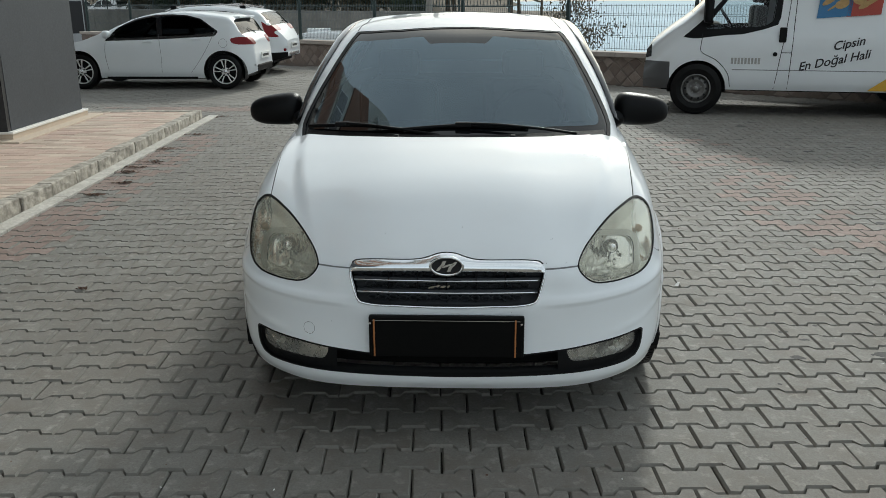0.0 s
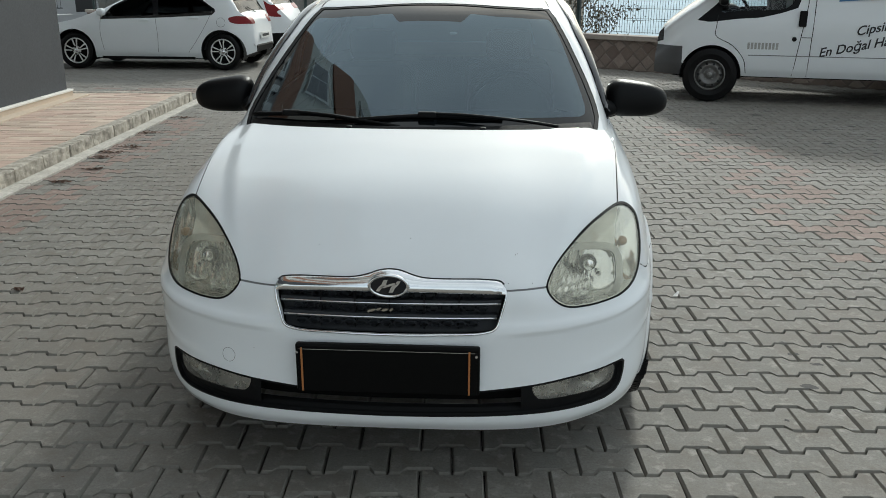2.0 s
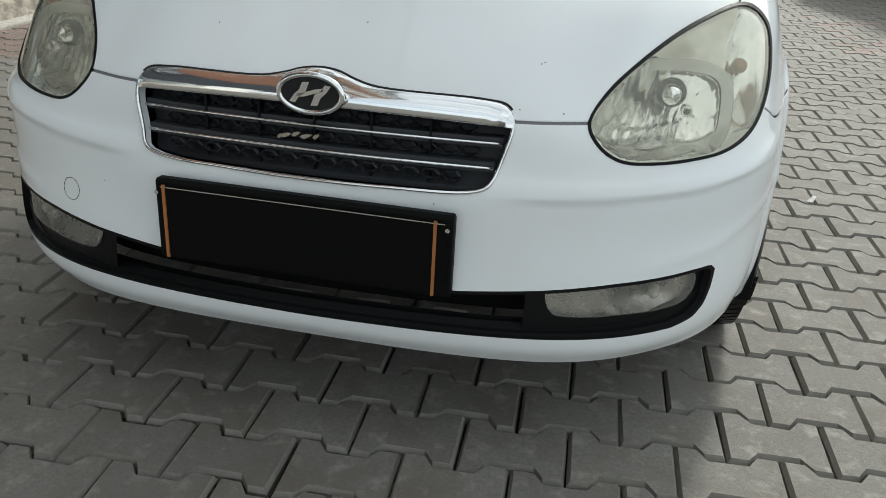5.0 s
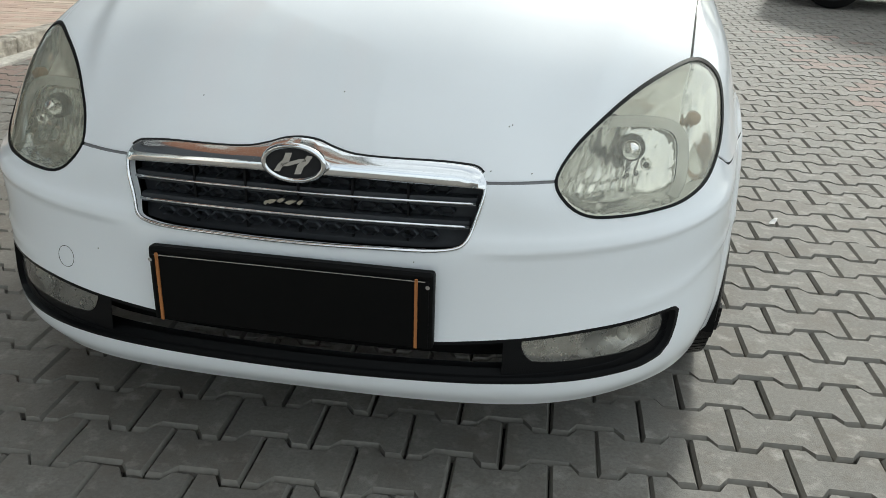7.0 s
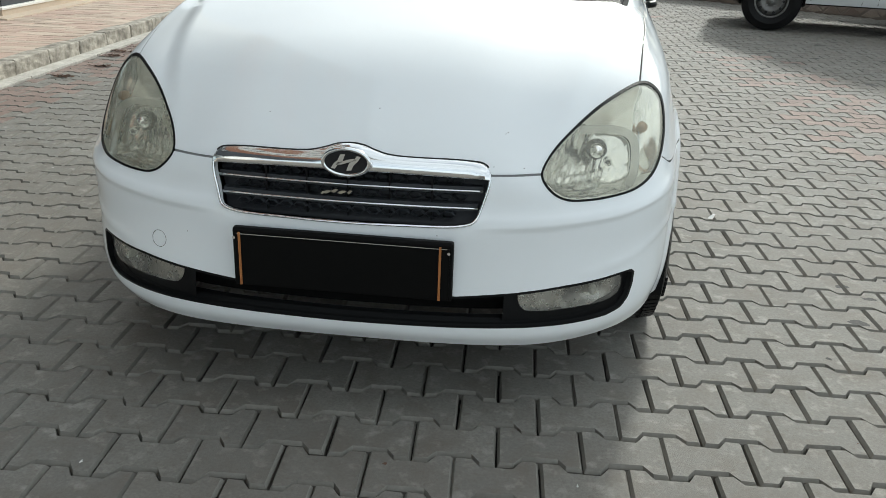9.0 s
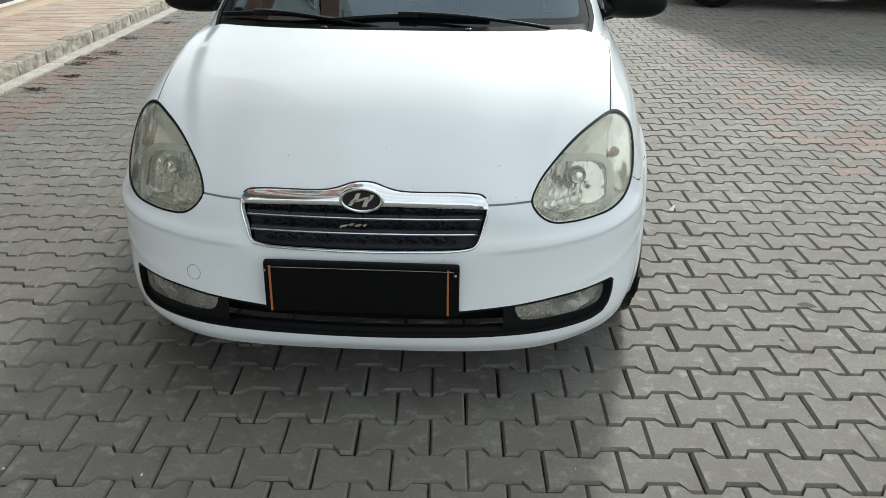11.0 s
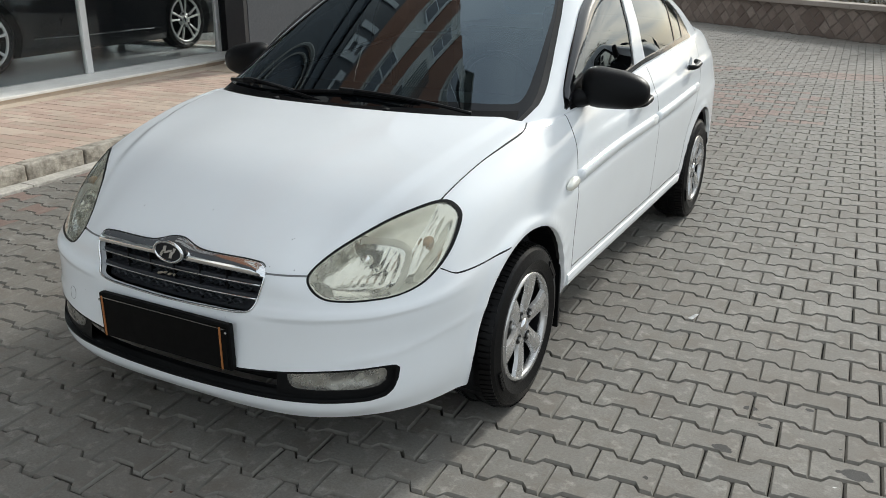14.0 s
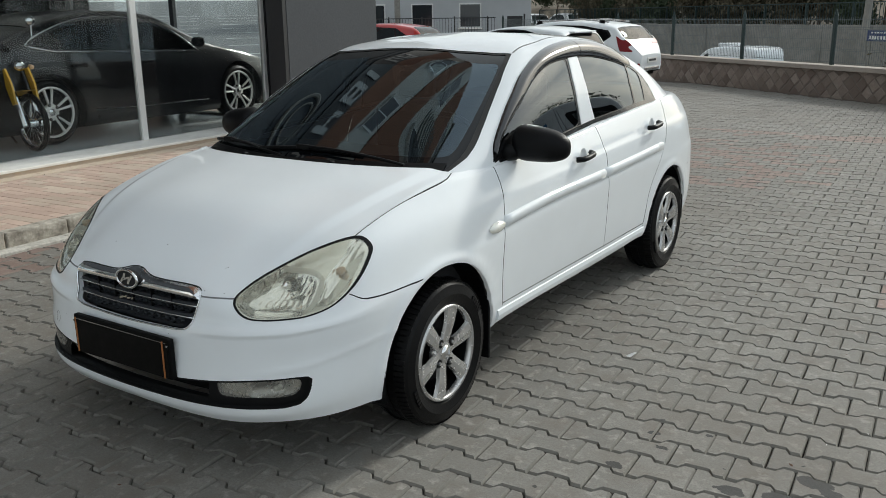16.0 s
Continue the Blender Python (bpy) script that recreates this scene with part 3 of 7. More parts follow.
sheet("paver_bed", [(-3.2, -9), (11, -9), (11, 8), (7, 12), (-12, 21), (-12, 9), (-3.2, 9)], -0.030, JOINT, "dark joint sand between the pavers", "sand").matrix_basis = PAVING


# ---- kerb and raised pavement before the shop ----
def placed(ob):
    ob.matrix_basis = PAVING @ ob.matrix_basis
    return ob


PAVE_Z = 0.12


def build_pavement():
    rng = random.Random(11)
    walkway = thing("walkway", "raised pavement of reddish-tan oblong tiles before the shop", "pavement", PAVING, kind="structure")
    part("walkway_bed", boxed(-16, -3.16, -9, 8.66, -0.04, PAVE_Z - 0.006), TILE_JOINT, walkway)
    # oblong tiles in running bond, long side across the pavement
    tx, ty = 0.300, 0.100
    V, F = [], []
    tile_mesh = {}
    for mat in (TILE, TILE_PINK):
        me = bpy.data.meshes.new("tile")
        g, c = 0.0016, 0.002
        v = [(x, y, z) for z, i in ((0.0, g + c), (-0.005, g), (-0.02, g)) for x, y in ((i, i), (tx - i, i), (tx - i, ty - i), (i, ty - i))]
        f = [[0, 1, 2, 3]] + [[k + i, k + 4 + i, k + 4 + (i + 1) % 4, k + (i + 1) % 4] for k in (0, 4) for i in range(4)]
        me.from_pydata(v, [], f)
        me.materials.append(mat)
        tile_mesh[mat.name] = (me, v, f)
    me, v, f = tile_mesh[TILE.name]
    count = 0
    lots = {TILE.name: ([], []), TILE_PINK.name: ([], [])}
    for r in range(-90, 87):
        y = r * ty
        for n in range(0, 8):
            x = -3.238 + (.15 if r % 2 else 0) - tx * (n + 1)
            mat = TILE_PINK if random.Random(n * 97 + r * 13).random() < (.35, .6, .5)[(r // 5) % 3] else TILE
            V, F = lots[mat.name]
            me = tile_mesh[mat.name][0]
            if y + ty > 8.64 or y < -8.9 or x + tx < -4.95:
                continue
            if x < -5.0:
                w, b = x + tx + 4.978, len(V)
                V.extend([(-4.978 + p[0] * w / tx, p[1] + y, p[2] + PAVE_Z) for p in v])
                F.extend([[i + b for i in q] for q in f])
                continue
            dz = PAVE_Z + rng.uniform(-0.003, 0.001)
            if x + tx > -3.20:
                # a cut tile closes the course at the kerb
                w = -3.240 - x
                b = len(V)
                V.extend([(x + p[0] * w / tx, p[1] + y, p[2] + dz) for p in v])
                F.extend([[i + b for i in q] for q in f])
                continue
            if 2.6 < y < 6.4 and -4.75 < x and count < 300:
                ob = new("tile", me)
                ob.parent = walkway
                ob.location = (x, y, dz)
                count += 1
            else:
                b = len(V)
                V.extend([(p[0] + x, p[1] + y, p[2] + dz) for p in v])
                F.extend([[i + b for i in q] for q in f])
    for mat in (TILE, TILE_PINK):
        far = bpy.data.meshes.new("far_tiles")
        far.from_pydata(lots[mat.name][0], [], lots[mat.name][1])
        far.materials.append(mat)
        fo = new("far_tiles", far)
        fo.parent = walkway
        tagged(fo, "tan pavement tiles" if mat is TILE else "pinkish pavement tiles", kind="stuff")
    # border slabs by the plinth
    y = -9.0
    while y < 8.5:
        L = rng.uniform(.55, .62)
        part("border_slab", boxed(-5.14, -4.98, y + .004, min(y + L, 8.6) - .004, PAVE_Z - .03, PAVE_Z + .005, .004), TAN, walkway)
        y += L
    # kerb stones, worn and a little uneven, and the pale gutter strip at their foot
    y = -9.0
    while y < 8.5:
        L = rng.choice((.48, .5, .5, .52))
        bm = boxed(-.125, 0, 0, min(L, 8.66 - y) - .012, -.05, PAVE_Z + .004, .012)
        bmesh.ops.subdivide_edges(bm, edges=[e for e in bm.edges if e.calc_length() > .06], cuts=3, use_grid_fill=True)
        for q in bm.verts:
            at = q.co + Vector((0, y, 0))
            worn = max(0, noise.noise(at * 7 + Vector((3, 0, 3))) - .05) * (q.co.z > PAVE_Z - .03) * (q.co.x > -.03)
            q.co += Vector((.008 * noise.noise(at * 16) - .018 * worn, .004 * noise.noise(at * 21), .006 * noise.noise(at * 13 + Vector((0, 0, 7))) - .016 * worn))
        k = part("kerb_stone", bm, KERB, walkway)
        k.matrix_basis = pose(-3.125 + rng.uniform(-.005, .005), y, rng.uniform(-.004, .003), 0, rng.uniform(-1, 1), rng.uniform(-.4, .4))
        y += L
    y = -9.0
    while y < 8.4:
        L = rng.uniform(.9, 1.1)
        part("gutter_strip", boxed(-3.125, -2.995, y + .003, y + L - .003, -.04, .016, .006), GUTTER, walkway)
        y += L
    part("kerb_end", boxed(-5.2, -3.13, 8.64, 8.76, -.05, PAVE_Z + .004, .01), KERB, walkway)


build_pavement()


# ---- the shop with flats above it ----
FRONT_X, GLASS_X, SHOP_Z = -4.50, -5.62, 0.19
FLATS_X, FACADE_END = -5.46, 10.5


def build_shop():
    house = thing("apartment_building", "cream and brown block of flats with a dark grey shop front below", "building", PAVING, kind="structure")
    part("pier", boxed(FRONT_X - .26, FRONT_X, 6.36, 8.24, -.05, 3.0), GREY_WALL, house, "dark grey end wall")
    part("pier_side", boxed(GLASS_X - .04, FRONT_X - .262, 8.0, 8.238, -.05, 3.0), GREY_WALL, house)
    part("pier_base", boxed(-4.82, FRONT_X + .055, 6.27, 8.30, PAVE_Z + .066, PAVE_Z + .092, .005), MARBLE, house)
    part("pier_riser", boxed(-4.80, FRONT_X + .045, 6.28, 8.29, PAVE_Z - .02, PAVE_Z + .065), TAN, house)
    part("pier_step", boxed(-4.95, FRONT_X + .19, 6.1, 8.42, PAVE_Z - .02, PAVE_Z + .014, .004), TAN, house)
    part("pier_edge", boxed(FRONT_X - .262, FRONT_X - .004, 6.29, 6.357, PAVE_Z, 3.0), FRAME_BLACK, house)
    part("sill_riser", boxed(GLASS_X - .06, -5.152, -7.0, 7.39, -.02, SHOP_Z - .032), TAN, house, "tan stone riser")
    part("sill_slab", boxed(GLASS_X - .06, -5.135, -7.0, 7.40, SHOP_Z - .030, SHOP_Z, .006), MARBLE, house, "white marble sill")
    part("fascia", boxed(-5.9, GLASS_X + .14, -7.0, 8.24, 3.0, 3.9), GREY_WALL, house)
    part("soffit", boxed(-5.9, GLASS_X + .14, -7.0, 7.9, 2.96, 2.996), FRAME_BLACK, house)
    part("shop_floor", boxed(-13.79, GLASS_X - .07, -7.0, 7.40, -.02, SHOP_Z - .004), SHOP_FLOOR, house)
    # the show room is glazed at the back as well, towards another street
    for y in (-6.8, -4.2, -1.6, 1.0, 3.6, 6.2, 8.8):
        part("back_column", boxed(-14.2, -13.8, y - .22, y + .22, -.02, 3.3), GREY_WALL, house)
    for y in np.arange(-6.8, 8.0, 2.6):
        p = part("back_pane", boxed(-14.01, -14.0, y + .22, y + 2.38, .2, 3.0), SHOP_GLASS, house)
        p.visible_shadow = False
        part("back_mullion", boxed(-14.03, -13.97, y + 1.27, y + 1.33, .2, 3.0), FRAME_BLACK, house)
    for x in (-7.6, -9.9, -12.2):
        part("side_post", boxed(x - .04, x + .04, 7.43, 7.49, SHOP_Z, 3.0), GREY_WALL, house)
    for x0, x1 in ((-7.56, -5.70), (-9.86, -7.64), (-12.16, -9.94), (-13.8, -12.24)):
        q = part("side_pane", boxed(x0, x1, 7.455, 7.462, SHOP_Z, 3.0), SHOP_GLASS, house)
        q.visible_shadow = False
    part("side_sill", boxed(-13.8, -5.70, 7.42, 7.56, -.02, SHOP_Z + .02), MARBLE, house)
    part("shop_end", boxed(-14, FRONT_X, -7.2, -7.0, -.02, 3.3), SHOP_WALL, house)
    part("shop_ceiling", boxed(-14, GLASS_X, -7.0, 9.0, 3.0, 3.2), SHOP_WALL, house)
    # shop window: posts, rails, panes
    win = new("shop_window")
    win.parent = house
    posts = (7.16, 5.02, 2.55, 0.1, -2.35, -4.8, -7.0)
    for y in posts:
        w = .040 if y < 6 else .03
        part("post", boxed(GLASS_X - .03, GLASS_X + .025, y - w, y + w, SHOP_Z, 3.0, .004), POST_WHITE, win)
    part("frame_dark", boxed(GLASS_X - .03, GLASS_X + .03, 7.20, 7.40, SHOP_Z, 3.0), FRAME_BLACK, win)
    part("top_rail", boxed(GLASS_X - .03, GLASS_X + .025, -7.0, 7.40, 2.9, 2.955), FRAME_BLACK, win)
    for a, b in zip(posts[1:], posts):
        pane = part("pane", boxed(GLASS_X - .006, GLASS_X, a + .036, b - .036, SHOP_Z + .002, 2.9), SHOP_GLASS, win)
        pane.visible_shadow = False
    # inner columns of the show room
    for y in (4.6,):
        part("column", boxed(-11.4, -11.0, y - .2, y + .2, SHOP_Z, 3.0), GREY_WALL, house)
    # dark upper shop front with a pale string course and a round emblem on it
    front = -12, FLATS_X
    part("upper_front", boxed(*front, -14.0, FACADE_END, 3.9, 6.05), GREY_WALL, house, "dark upper shop front")
    part("string_course", boxed(FLATS_X, FLATS_X + .05, -14.0, FACADE_END, 5.52, 5.60), GREY_WALL, house)
    ringp = [(FLATS_X + .03, 4.35 + .78 * math.cos(a), 4.7 + .62 * math.sin(a)) for a in np.linspace(0, math.tau, 36, endpoint=False)]
    part("emblem_ring", tube(ringp, .06, 6, closed=True), CONCRETE, house)
    ringp = [(FLATS_X + .03, 4.35 + .52 * math.cos(a), 4.75 + .40 * math.sin(a)) for a in np.linspace(0, math.tau, 30, endpoint=False)]
    part("emblem_ring", tube(ringp, .03, 6, closed=True), CONCRETE, house)
    # black sign board with plain strokes for its lettering
    part("sign_board", boxed(-12, FLATS_X + .08, -3.0, FACADE_END, 6.05, 8.1), FRAME_BLACK, house)
    part("sign_end", boxed(-12, FLATS_X + .02, -14.0, -3.0, 6.05, 8.1), GREY_WALL, house)
    x0, x1 = FLATS_X + .08, FLATS_X + .11
    for i in range(10):
        y, kind = 8.1 - 1.02 * i, (0, 1, 2, 3, 4)[i % 5]
        bars = [(0, .20, 0, 1)]
        if kind != 2:
            bars.append((.54, .74, 0 if kind != 4 else .45, 1))
        if kind in (0, 3):
            bars.append((.20, .54, .82, 1))
        if kind in (1, 3):
            bars.append((.20, .54, 0, .18))
        if kind in (0, 3, 4):
            bars.append((.20, .54, .42, .60))
        for a, b, c, d in bars:
            part("sign_stroke", boxed(x0, x1, y + a, y + b, 6.38 + 1.42 * c, 6.38 + 1.42 * d), SIGN_GREY, house)
    # flats: bands of brown and cream lie across the whole front, windows in the cream
    for z0, z1, brown in ((8.1, 10.5, 1), (10.5, 13.2, 0), (13.2, 15.4, 1), (15.4, 19.2, 0), (19.2, 23.5, 1), (23.5, 27.0, 0)):
        part("facade_band", boxed(-12, FLATS_X + (.05 if brown else 0.0), -14.0, FACADE_END, z0, z1), RENDER_BROWN if brown else RENDER_WHITE, house)
    part("roof", boxed(-12.5, FLATS_X + .4, -14.4, FACADE_END + .3, 27.0, 27.3), CONCRETE, house)
    for z, H in ((11.0, 1.75), (16.1, 2.2), (24.1, 2.0)):
        for c in (9.0, 5.6, 2.0, -1.6, -5.2, -8.8, -12.4):
            h, x = .78, FLATS_X
            w = new("window")
            w.parent = house
            part("window_frame", boxed(x - .02, x + .035, c - h, c + h, z, z + H), POST_WHITE, w)
            for q in (-1, 1):
                part("pane", boxed(x + .035, x + .04, c + (.03 if q > 0 else -h + .07), c + (h - .07 if q > 0 else -.03), z + .07, z + H - .07), CAR_GLASS_DARK, w)
            part("window_sill", boxed(x, x + .12, c - h - .05, c + h + .05, z - .05, z), MARBLE, w)
    # balcony rails before the upper flats
    for k in range(9):
        part("balcony_rail", boxed(FLATS_X + .30, FLATS_X + .36, -2.0, 7.4, 16.2 + .42 * k, 16.27 + .42 * k), WIRE, house)


CAR_GLASS_DARK = material("dark_window_glass", (0.02, 0.024, 0.028), 0.05, grain=0.1, coat=0.5)
build_shop()
back_road = placed(sheet("road", [(-150, -40), (-14.6, -40), (-14.6, 9.2), (-8.2, 9.2), (-8.2, 12.0), (-11.6, 12.0), (-11.6, 20), (-60, 52), (-150, 110)], -0.005, ASPHALT, "asphalt street behind the show room with white lines", "road"))
# the street climbs away behind the show room
SLOPE = Matrix.Translation((-14.25, 12.25, 0)) @ pose(0, 0, 0, 0, 0, 48.7) @ pose(0, 0, 0, math.degrees(math.atan(.041)), 0, 0)
climb = sheet("road", [(-3.2, 0), (2.9, 0), (16, 90), (-19, 90)], 0, ASPHALT, "grey asphalt street that climbs away with white lines", "road")
climb.data.materials[0] = PALE_ASPHALT
climb.matrix_basis = SLOPE
lines = thing("road_marking", "white painted lines on the street behind the show room", "road marking", PAVING, kind="structure")
lines.matrix_basis = SLOPE
for k in range(9):
    for j in range(4):
        part("painted_line", boxed(-9.0 + 5.2 * j, -5.0 + 5.2 * j, 9 + 4.2 * k, 9.16 + 4.2 * k, .004, .012), PAPER, lines)


# ---- boundary wall: squared rubble set on edge, coping, posts and mesh ----
def build_boundary():
    rng = random.Random(21)
    wall = thing("wall_boundary", "low wall of brown stones set on edge with a concrete coping", "wall", Matrix.Translation(WALL_AT) @ pose(0, 0, 0, 0, 0, -36.87), kind="structure")
    # local: x along the wall, y outwards
    part("wall_core", boxed(-16, 14, .04, .30, -.3, .50), MORTAR, wall)
    x = -16.0
    while x < 14:
        L = rng.uniform(1.9, 2.3)
        part("coping", boxed(x + .003, min(x + L, 14) - .003, -.02, .34, .502, .585, .008), COPING, wall)
        x += L
    # diamonds of stone, proud of the mortar
    count, V, F = 0, [], []
    s = .190
    for row in range(0, 5):
        z = .02 + row * s * .70
        off = (row % 2) * s * .72
        for n in range(-112, 98):
            cx = off + n * s * 1.44
            if not -15.8 < cx < 13.8:
                continue
            k = s * rng.uniform(.60, .70)
            pts = [(cx + rng.uniform(-.02, .02), z - k), (cx + k * 1.02, z + rng.uniform(-.02, .02)), (cx + rng.uniform(-.02, .02), z + k), (cx - k * 1.02, z + rng.uniform(-.02, .02))]
            pts = [(a, min(max(b, .0), .50)) for a, b in pts]
            d = rng.uniform(.004, .014)
            v = [(a, .04, b) for a, b in pts] + [(cx + (a - cx) * .86, .04 - d, z + (b - z) * .86) for a, b in pts]
            v = [(a, y, min(max(b, .0), .498)) for a, y, b in v]
            f = [[4, 5, 6, 7]] + [[i, (i + 1) % 4, 4 + (i + 1) % 4, 4 + i] for i in range(4)]
            if -9 < cx < 6.5 and count < 300:
                me = bpy.data.meshes.new("stone")
                me.from_pydata(v, [], f)
                me.materials.append(STONE)
                ob = new("stone", me)
                ob.parent = wall
                count += 1
            else:
                b0 = len(V)
                V.extend(v)
                F.extend([[i + b0 for i in q] for q in f])
    me = bpy.data.meshes.new("far_stones")
    me.from_pydata(V, [], F)
    me.materials.append(STONE)
    fs = new("far_stones", me)
    fs.parent = wall
    tagged(fs, "brown wall stones", kind="stuff")
    fence = thing("mesh_fence", "dark green posts with welded wire mesh on the low wall", "fence", Matrix.Translation(WALL_AT) @ pose(0, 0, 0, 0, 0, -36.87), kind="structure")
    xs = [-.61 + 2.52 * k for k in range(-6, 6)]
    for x in xs:
        bm = boxed(x - .03, x + .03, .13, .19, .585, 1.44, .004)
        rod(bm, (x, .16, 1.44), (x, .16, 1.47), .036, .036, 8)
        rod(bm, (x, .16, 1.47), (x, .16, 1.58), .034, .002, 8)
        part("post", bm, GREEN_METAL, fence)
    for a, b in zip(xs, xs[1:]):
        V, F = [], []

        def bar(x0, x1, z0, z1, y):
            k = len(V)
            V.extend([(x0, y, z0), (x1, y, z0), (x1, y, z1), (x0, y, z1), (x0, y + .005, z0), (x1, y + .005, z0), (x1, y + .005, z1), (x0, y + .005, z1)])
            F.extend([[k, k + 1, k + 2, k + 3], [k + 5, k + 4, k + 7, k + 6], [k, k + 4, k + 5, k + 1], [k + 3, k + 2, k + 6, k + 7], [k, k + 3, k + 7, k + 4], [k + 1, k + 5, k + 6, k + 2]])
        for x in np.arange(a + .05, b - .03, .05):
            bar(x - .0024, x + .0024, .62, 1.42, .16)
        for z in (.64, .84, .87, 1.04, 1.22, 1.25, 1.39):
            bar(a + .03, b - .03, z - .003, z + .003, .154)
        me = bpy.data.meshes.new("mesh_panel")
        me.from_pydata(V, [], F)
        me.materials.append(WIRE)
        p = new("mesh_panel", me)
        p.parent = fence


build_boundary()


# ---- concrete retaining wall across the road, with its railing ----
def build_retaining_wall():
    rng = random.Random(3)
    m = Matrix.Translation(WALL_AT) @ pose(0, 0, 0, 0, 0, -36.87)
    wall = thing("wall_retaining", "weathered concrete retaining wall across the road", "wall", m, kind="structure")
    x = -70.0
    while x < -10.8:
        w = 2.4
        part("wall_panel", boxed(x + .015, x + w - .015, 13.0 + rng.uniform(-.02, .02), 13.5, -1.8, 1.02 + rng.uniform(-.01, .01), .02), CONCRETE, wall)
        x += w
    rail = thing("wall_railing", "dark metal railing on the concrete wall", "railing", m, kind="structure")
    for x in np.arange(-40, -8.6, 2.4):
        part("railing_post", boxed(x - .03, x + .03, 13.2, 13.26, 1.02, 1.85), GREEN_METAL, rail)
    for z in (1.2, 1.8):
        part("railing_bar", boxed(-40, -8.6, 13.21, 13.25, z, z + .04), GREEN_METAL, rail)
    for x in np.arange(-39.9, -8.6, .16):
        part("railing_rod", boxed(x - .009, x + .009, 13.22, 13.24, 1.2, 1.8), GREEN_METAL, rail)


build_retaining_wall()


def build_hillside():
    """The slope behind the concrete wall, uneven, rising to the left."""
    V, F = [], []
    ss, kk = np.linspace(-120, -13, 60), np.linspace(14.2, 75, 34)
    for s_ in ss:
        for k_ in kk:
            rise = max(0, (k_ - 16)) * .17 * min(1, max(0, (-s_ - 14) / 14))
            z = .1 + rise + .5 * noise.noise(Vector((s_ * .16, k_ * .16, 2))) + .25 * noise.noise(Vector((s_ * .6, k_ * .6, 5)))
            V.append(along(s_, k_, z))
    n = len(kk)
    for i in range(len(ss) - 1):
        for j in range(n - 1):
            q = [i * n + j, (i + 1) * n + j, (i + 1) * n + j + 1, i * n + j + 1]
            if all(V[k][0] < .06 * (V[k][1] + 2.5) for k in q):
                F.append(q)
    me = bpy.data.meshes.new("hillside")
    me.from_pydata(V, [], F)
    me.materials.append(EARTH)
    me.polygons.foreach_set("use_smooth", [True] * len(F))
    tagged(new("hillside", me), "brown uneven hillside with dry growth behind the wall", "hillside", kind="structure")


build_hillside()


def far_house(m, L, D, H, label):
    h = thing("house", label, "house", m)
    part("wall", boxed(0, L, 0, D, -1, H), PALE_RENDER, h)
    part("roof", boxed(-.3, L + .3, -.3, D + .3, H, H + .25), CONCRETE, h)
    for fl in range(int(H // 2.9)):
        for i in range(int(L // 2.6)):
            x, z = .9 + 2.6 * i, .9 + 2.9 * fl
            w = new("window")
            w.parent = h
            part("window_frame", boxed(x, x + 1.2, -.04, .02, z, z + 1.3), POST_WHITE, w)
            part("pane", boxed(x + .07, x + 1.13, -.05, -.03, z + .07, z + 1.23), CAR_GLASS_DARK, w)
            part("window_sill", boxed(x - .05, x + 1.25, -.12, 0, z - .06, z), MARBLE, w)
    return h


def street_pole(m, H, r=.12):
    p = thing("street_pole", "round concrete street pole", "pole", m)
    part("shaft", rods((0, 0, -2), (0, 0, H), r * 1.2, r * .75, 14), CONCRETE, p)
    part("cap", rods((0, 0, H), (0, 0, H + .05), r * .8, r * .5, 14), GREEN_METAL, p)
    return p


def wall_sign(m):
    s = thing("blue_sign", "dark blue sign with rows of pale bars", "sign", m)
    part("board", boxed(0, 1.25, -.02, .02, 0, .36, .006), SIGN_BLUE, s)
    for k in range(9):
        part("letter_bar", boxed(.10 + .12 * k, .18 + .12 * k, -.026, -.020, .06, .18), PAPER, s)
    for k in range(7):
        part("letter_bar", boxed(.18 + .13 * k, .26 + .13 * k, -.026, -.020, .26, .31), PAPER, s)
    return s


street_pole(Matrix.Translation(along(-11.75, 12.0)) @ pose(0, 0, 0, 0, 1.6, 0), 7.0)
wall_sign(Matrix.Translation(along(-11.45, 11.85, .52)) @ pose(0, 0, 0, 0, 0, -36.87))
street_pole(pose(-23.6, 33.5, 0), 8.0, .14)


def yard_railing(m, L):
    r = thing("yard_railing", "black metal railing at the yard's edge", "railing", m)
    for z in (.25, 1.42):
        part("rail", boxed(0, L, -.02, .02, z, z + .04), FRAME_BLACK, r)
    for x in np.arange(0, L + .1, 1.6):
        part("railing_post", boxed(x - .03, x + .03, -.03, .03, -.05, 1.52), FRAME_BLACK, r)
    for x in np.arange(.14, L, .14):
        part("railing_rod", boxed(x - .008, x + .008, -.008, .008, .27, 1.42), FRAME_BLACK, r)
    return r


yard_railing(pose(-27.5, 30.0, 0, 0, 0, 33.8), 10.0)
gate = thing("yard_gate", "dark sheet metal gate in the railing", "gate", pose(-18.9, 36.2, 0, 0, 0, 33.8))
part("gate_leaf", boxed(0, .75, -.02, .02, .08, 1.5, .01), FRAME_BLACK, gate)
part("gate_post", boxed(.80, .88, -.04, .04, -.05, 1.6), FRAME_BLACK, gate)


PALE_RENDER = material("pale_grey_render", (0.50, 0.51, 0.52), 0.9, grain=0.2, stain=0.3, stain_scale=.6, bump=.2)
far_house(pose(-28.5, 35.5, 0, 0, 0, 32), 10, 8, 6.2, "pale grey house beyond the yard with white window frames")


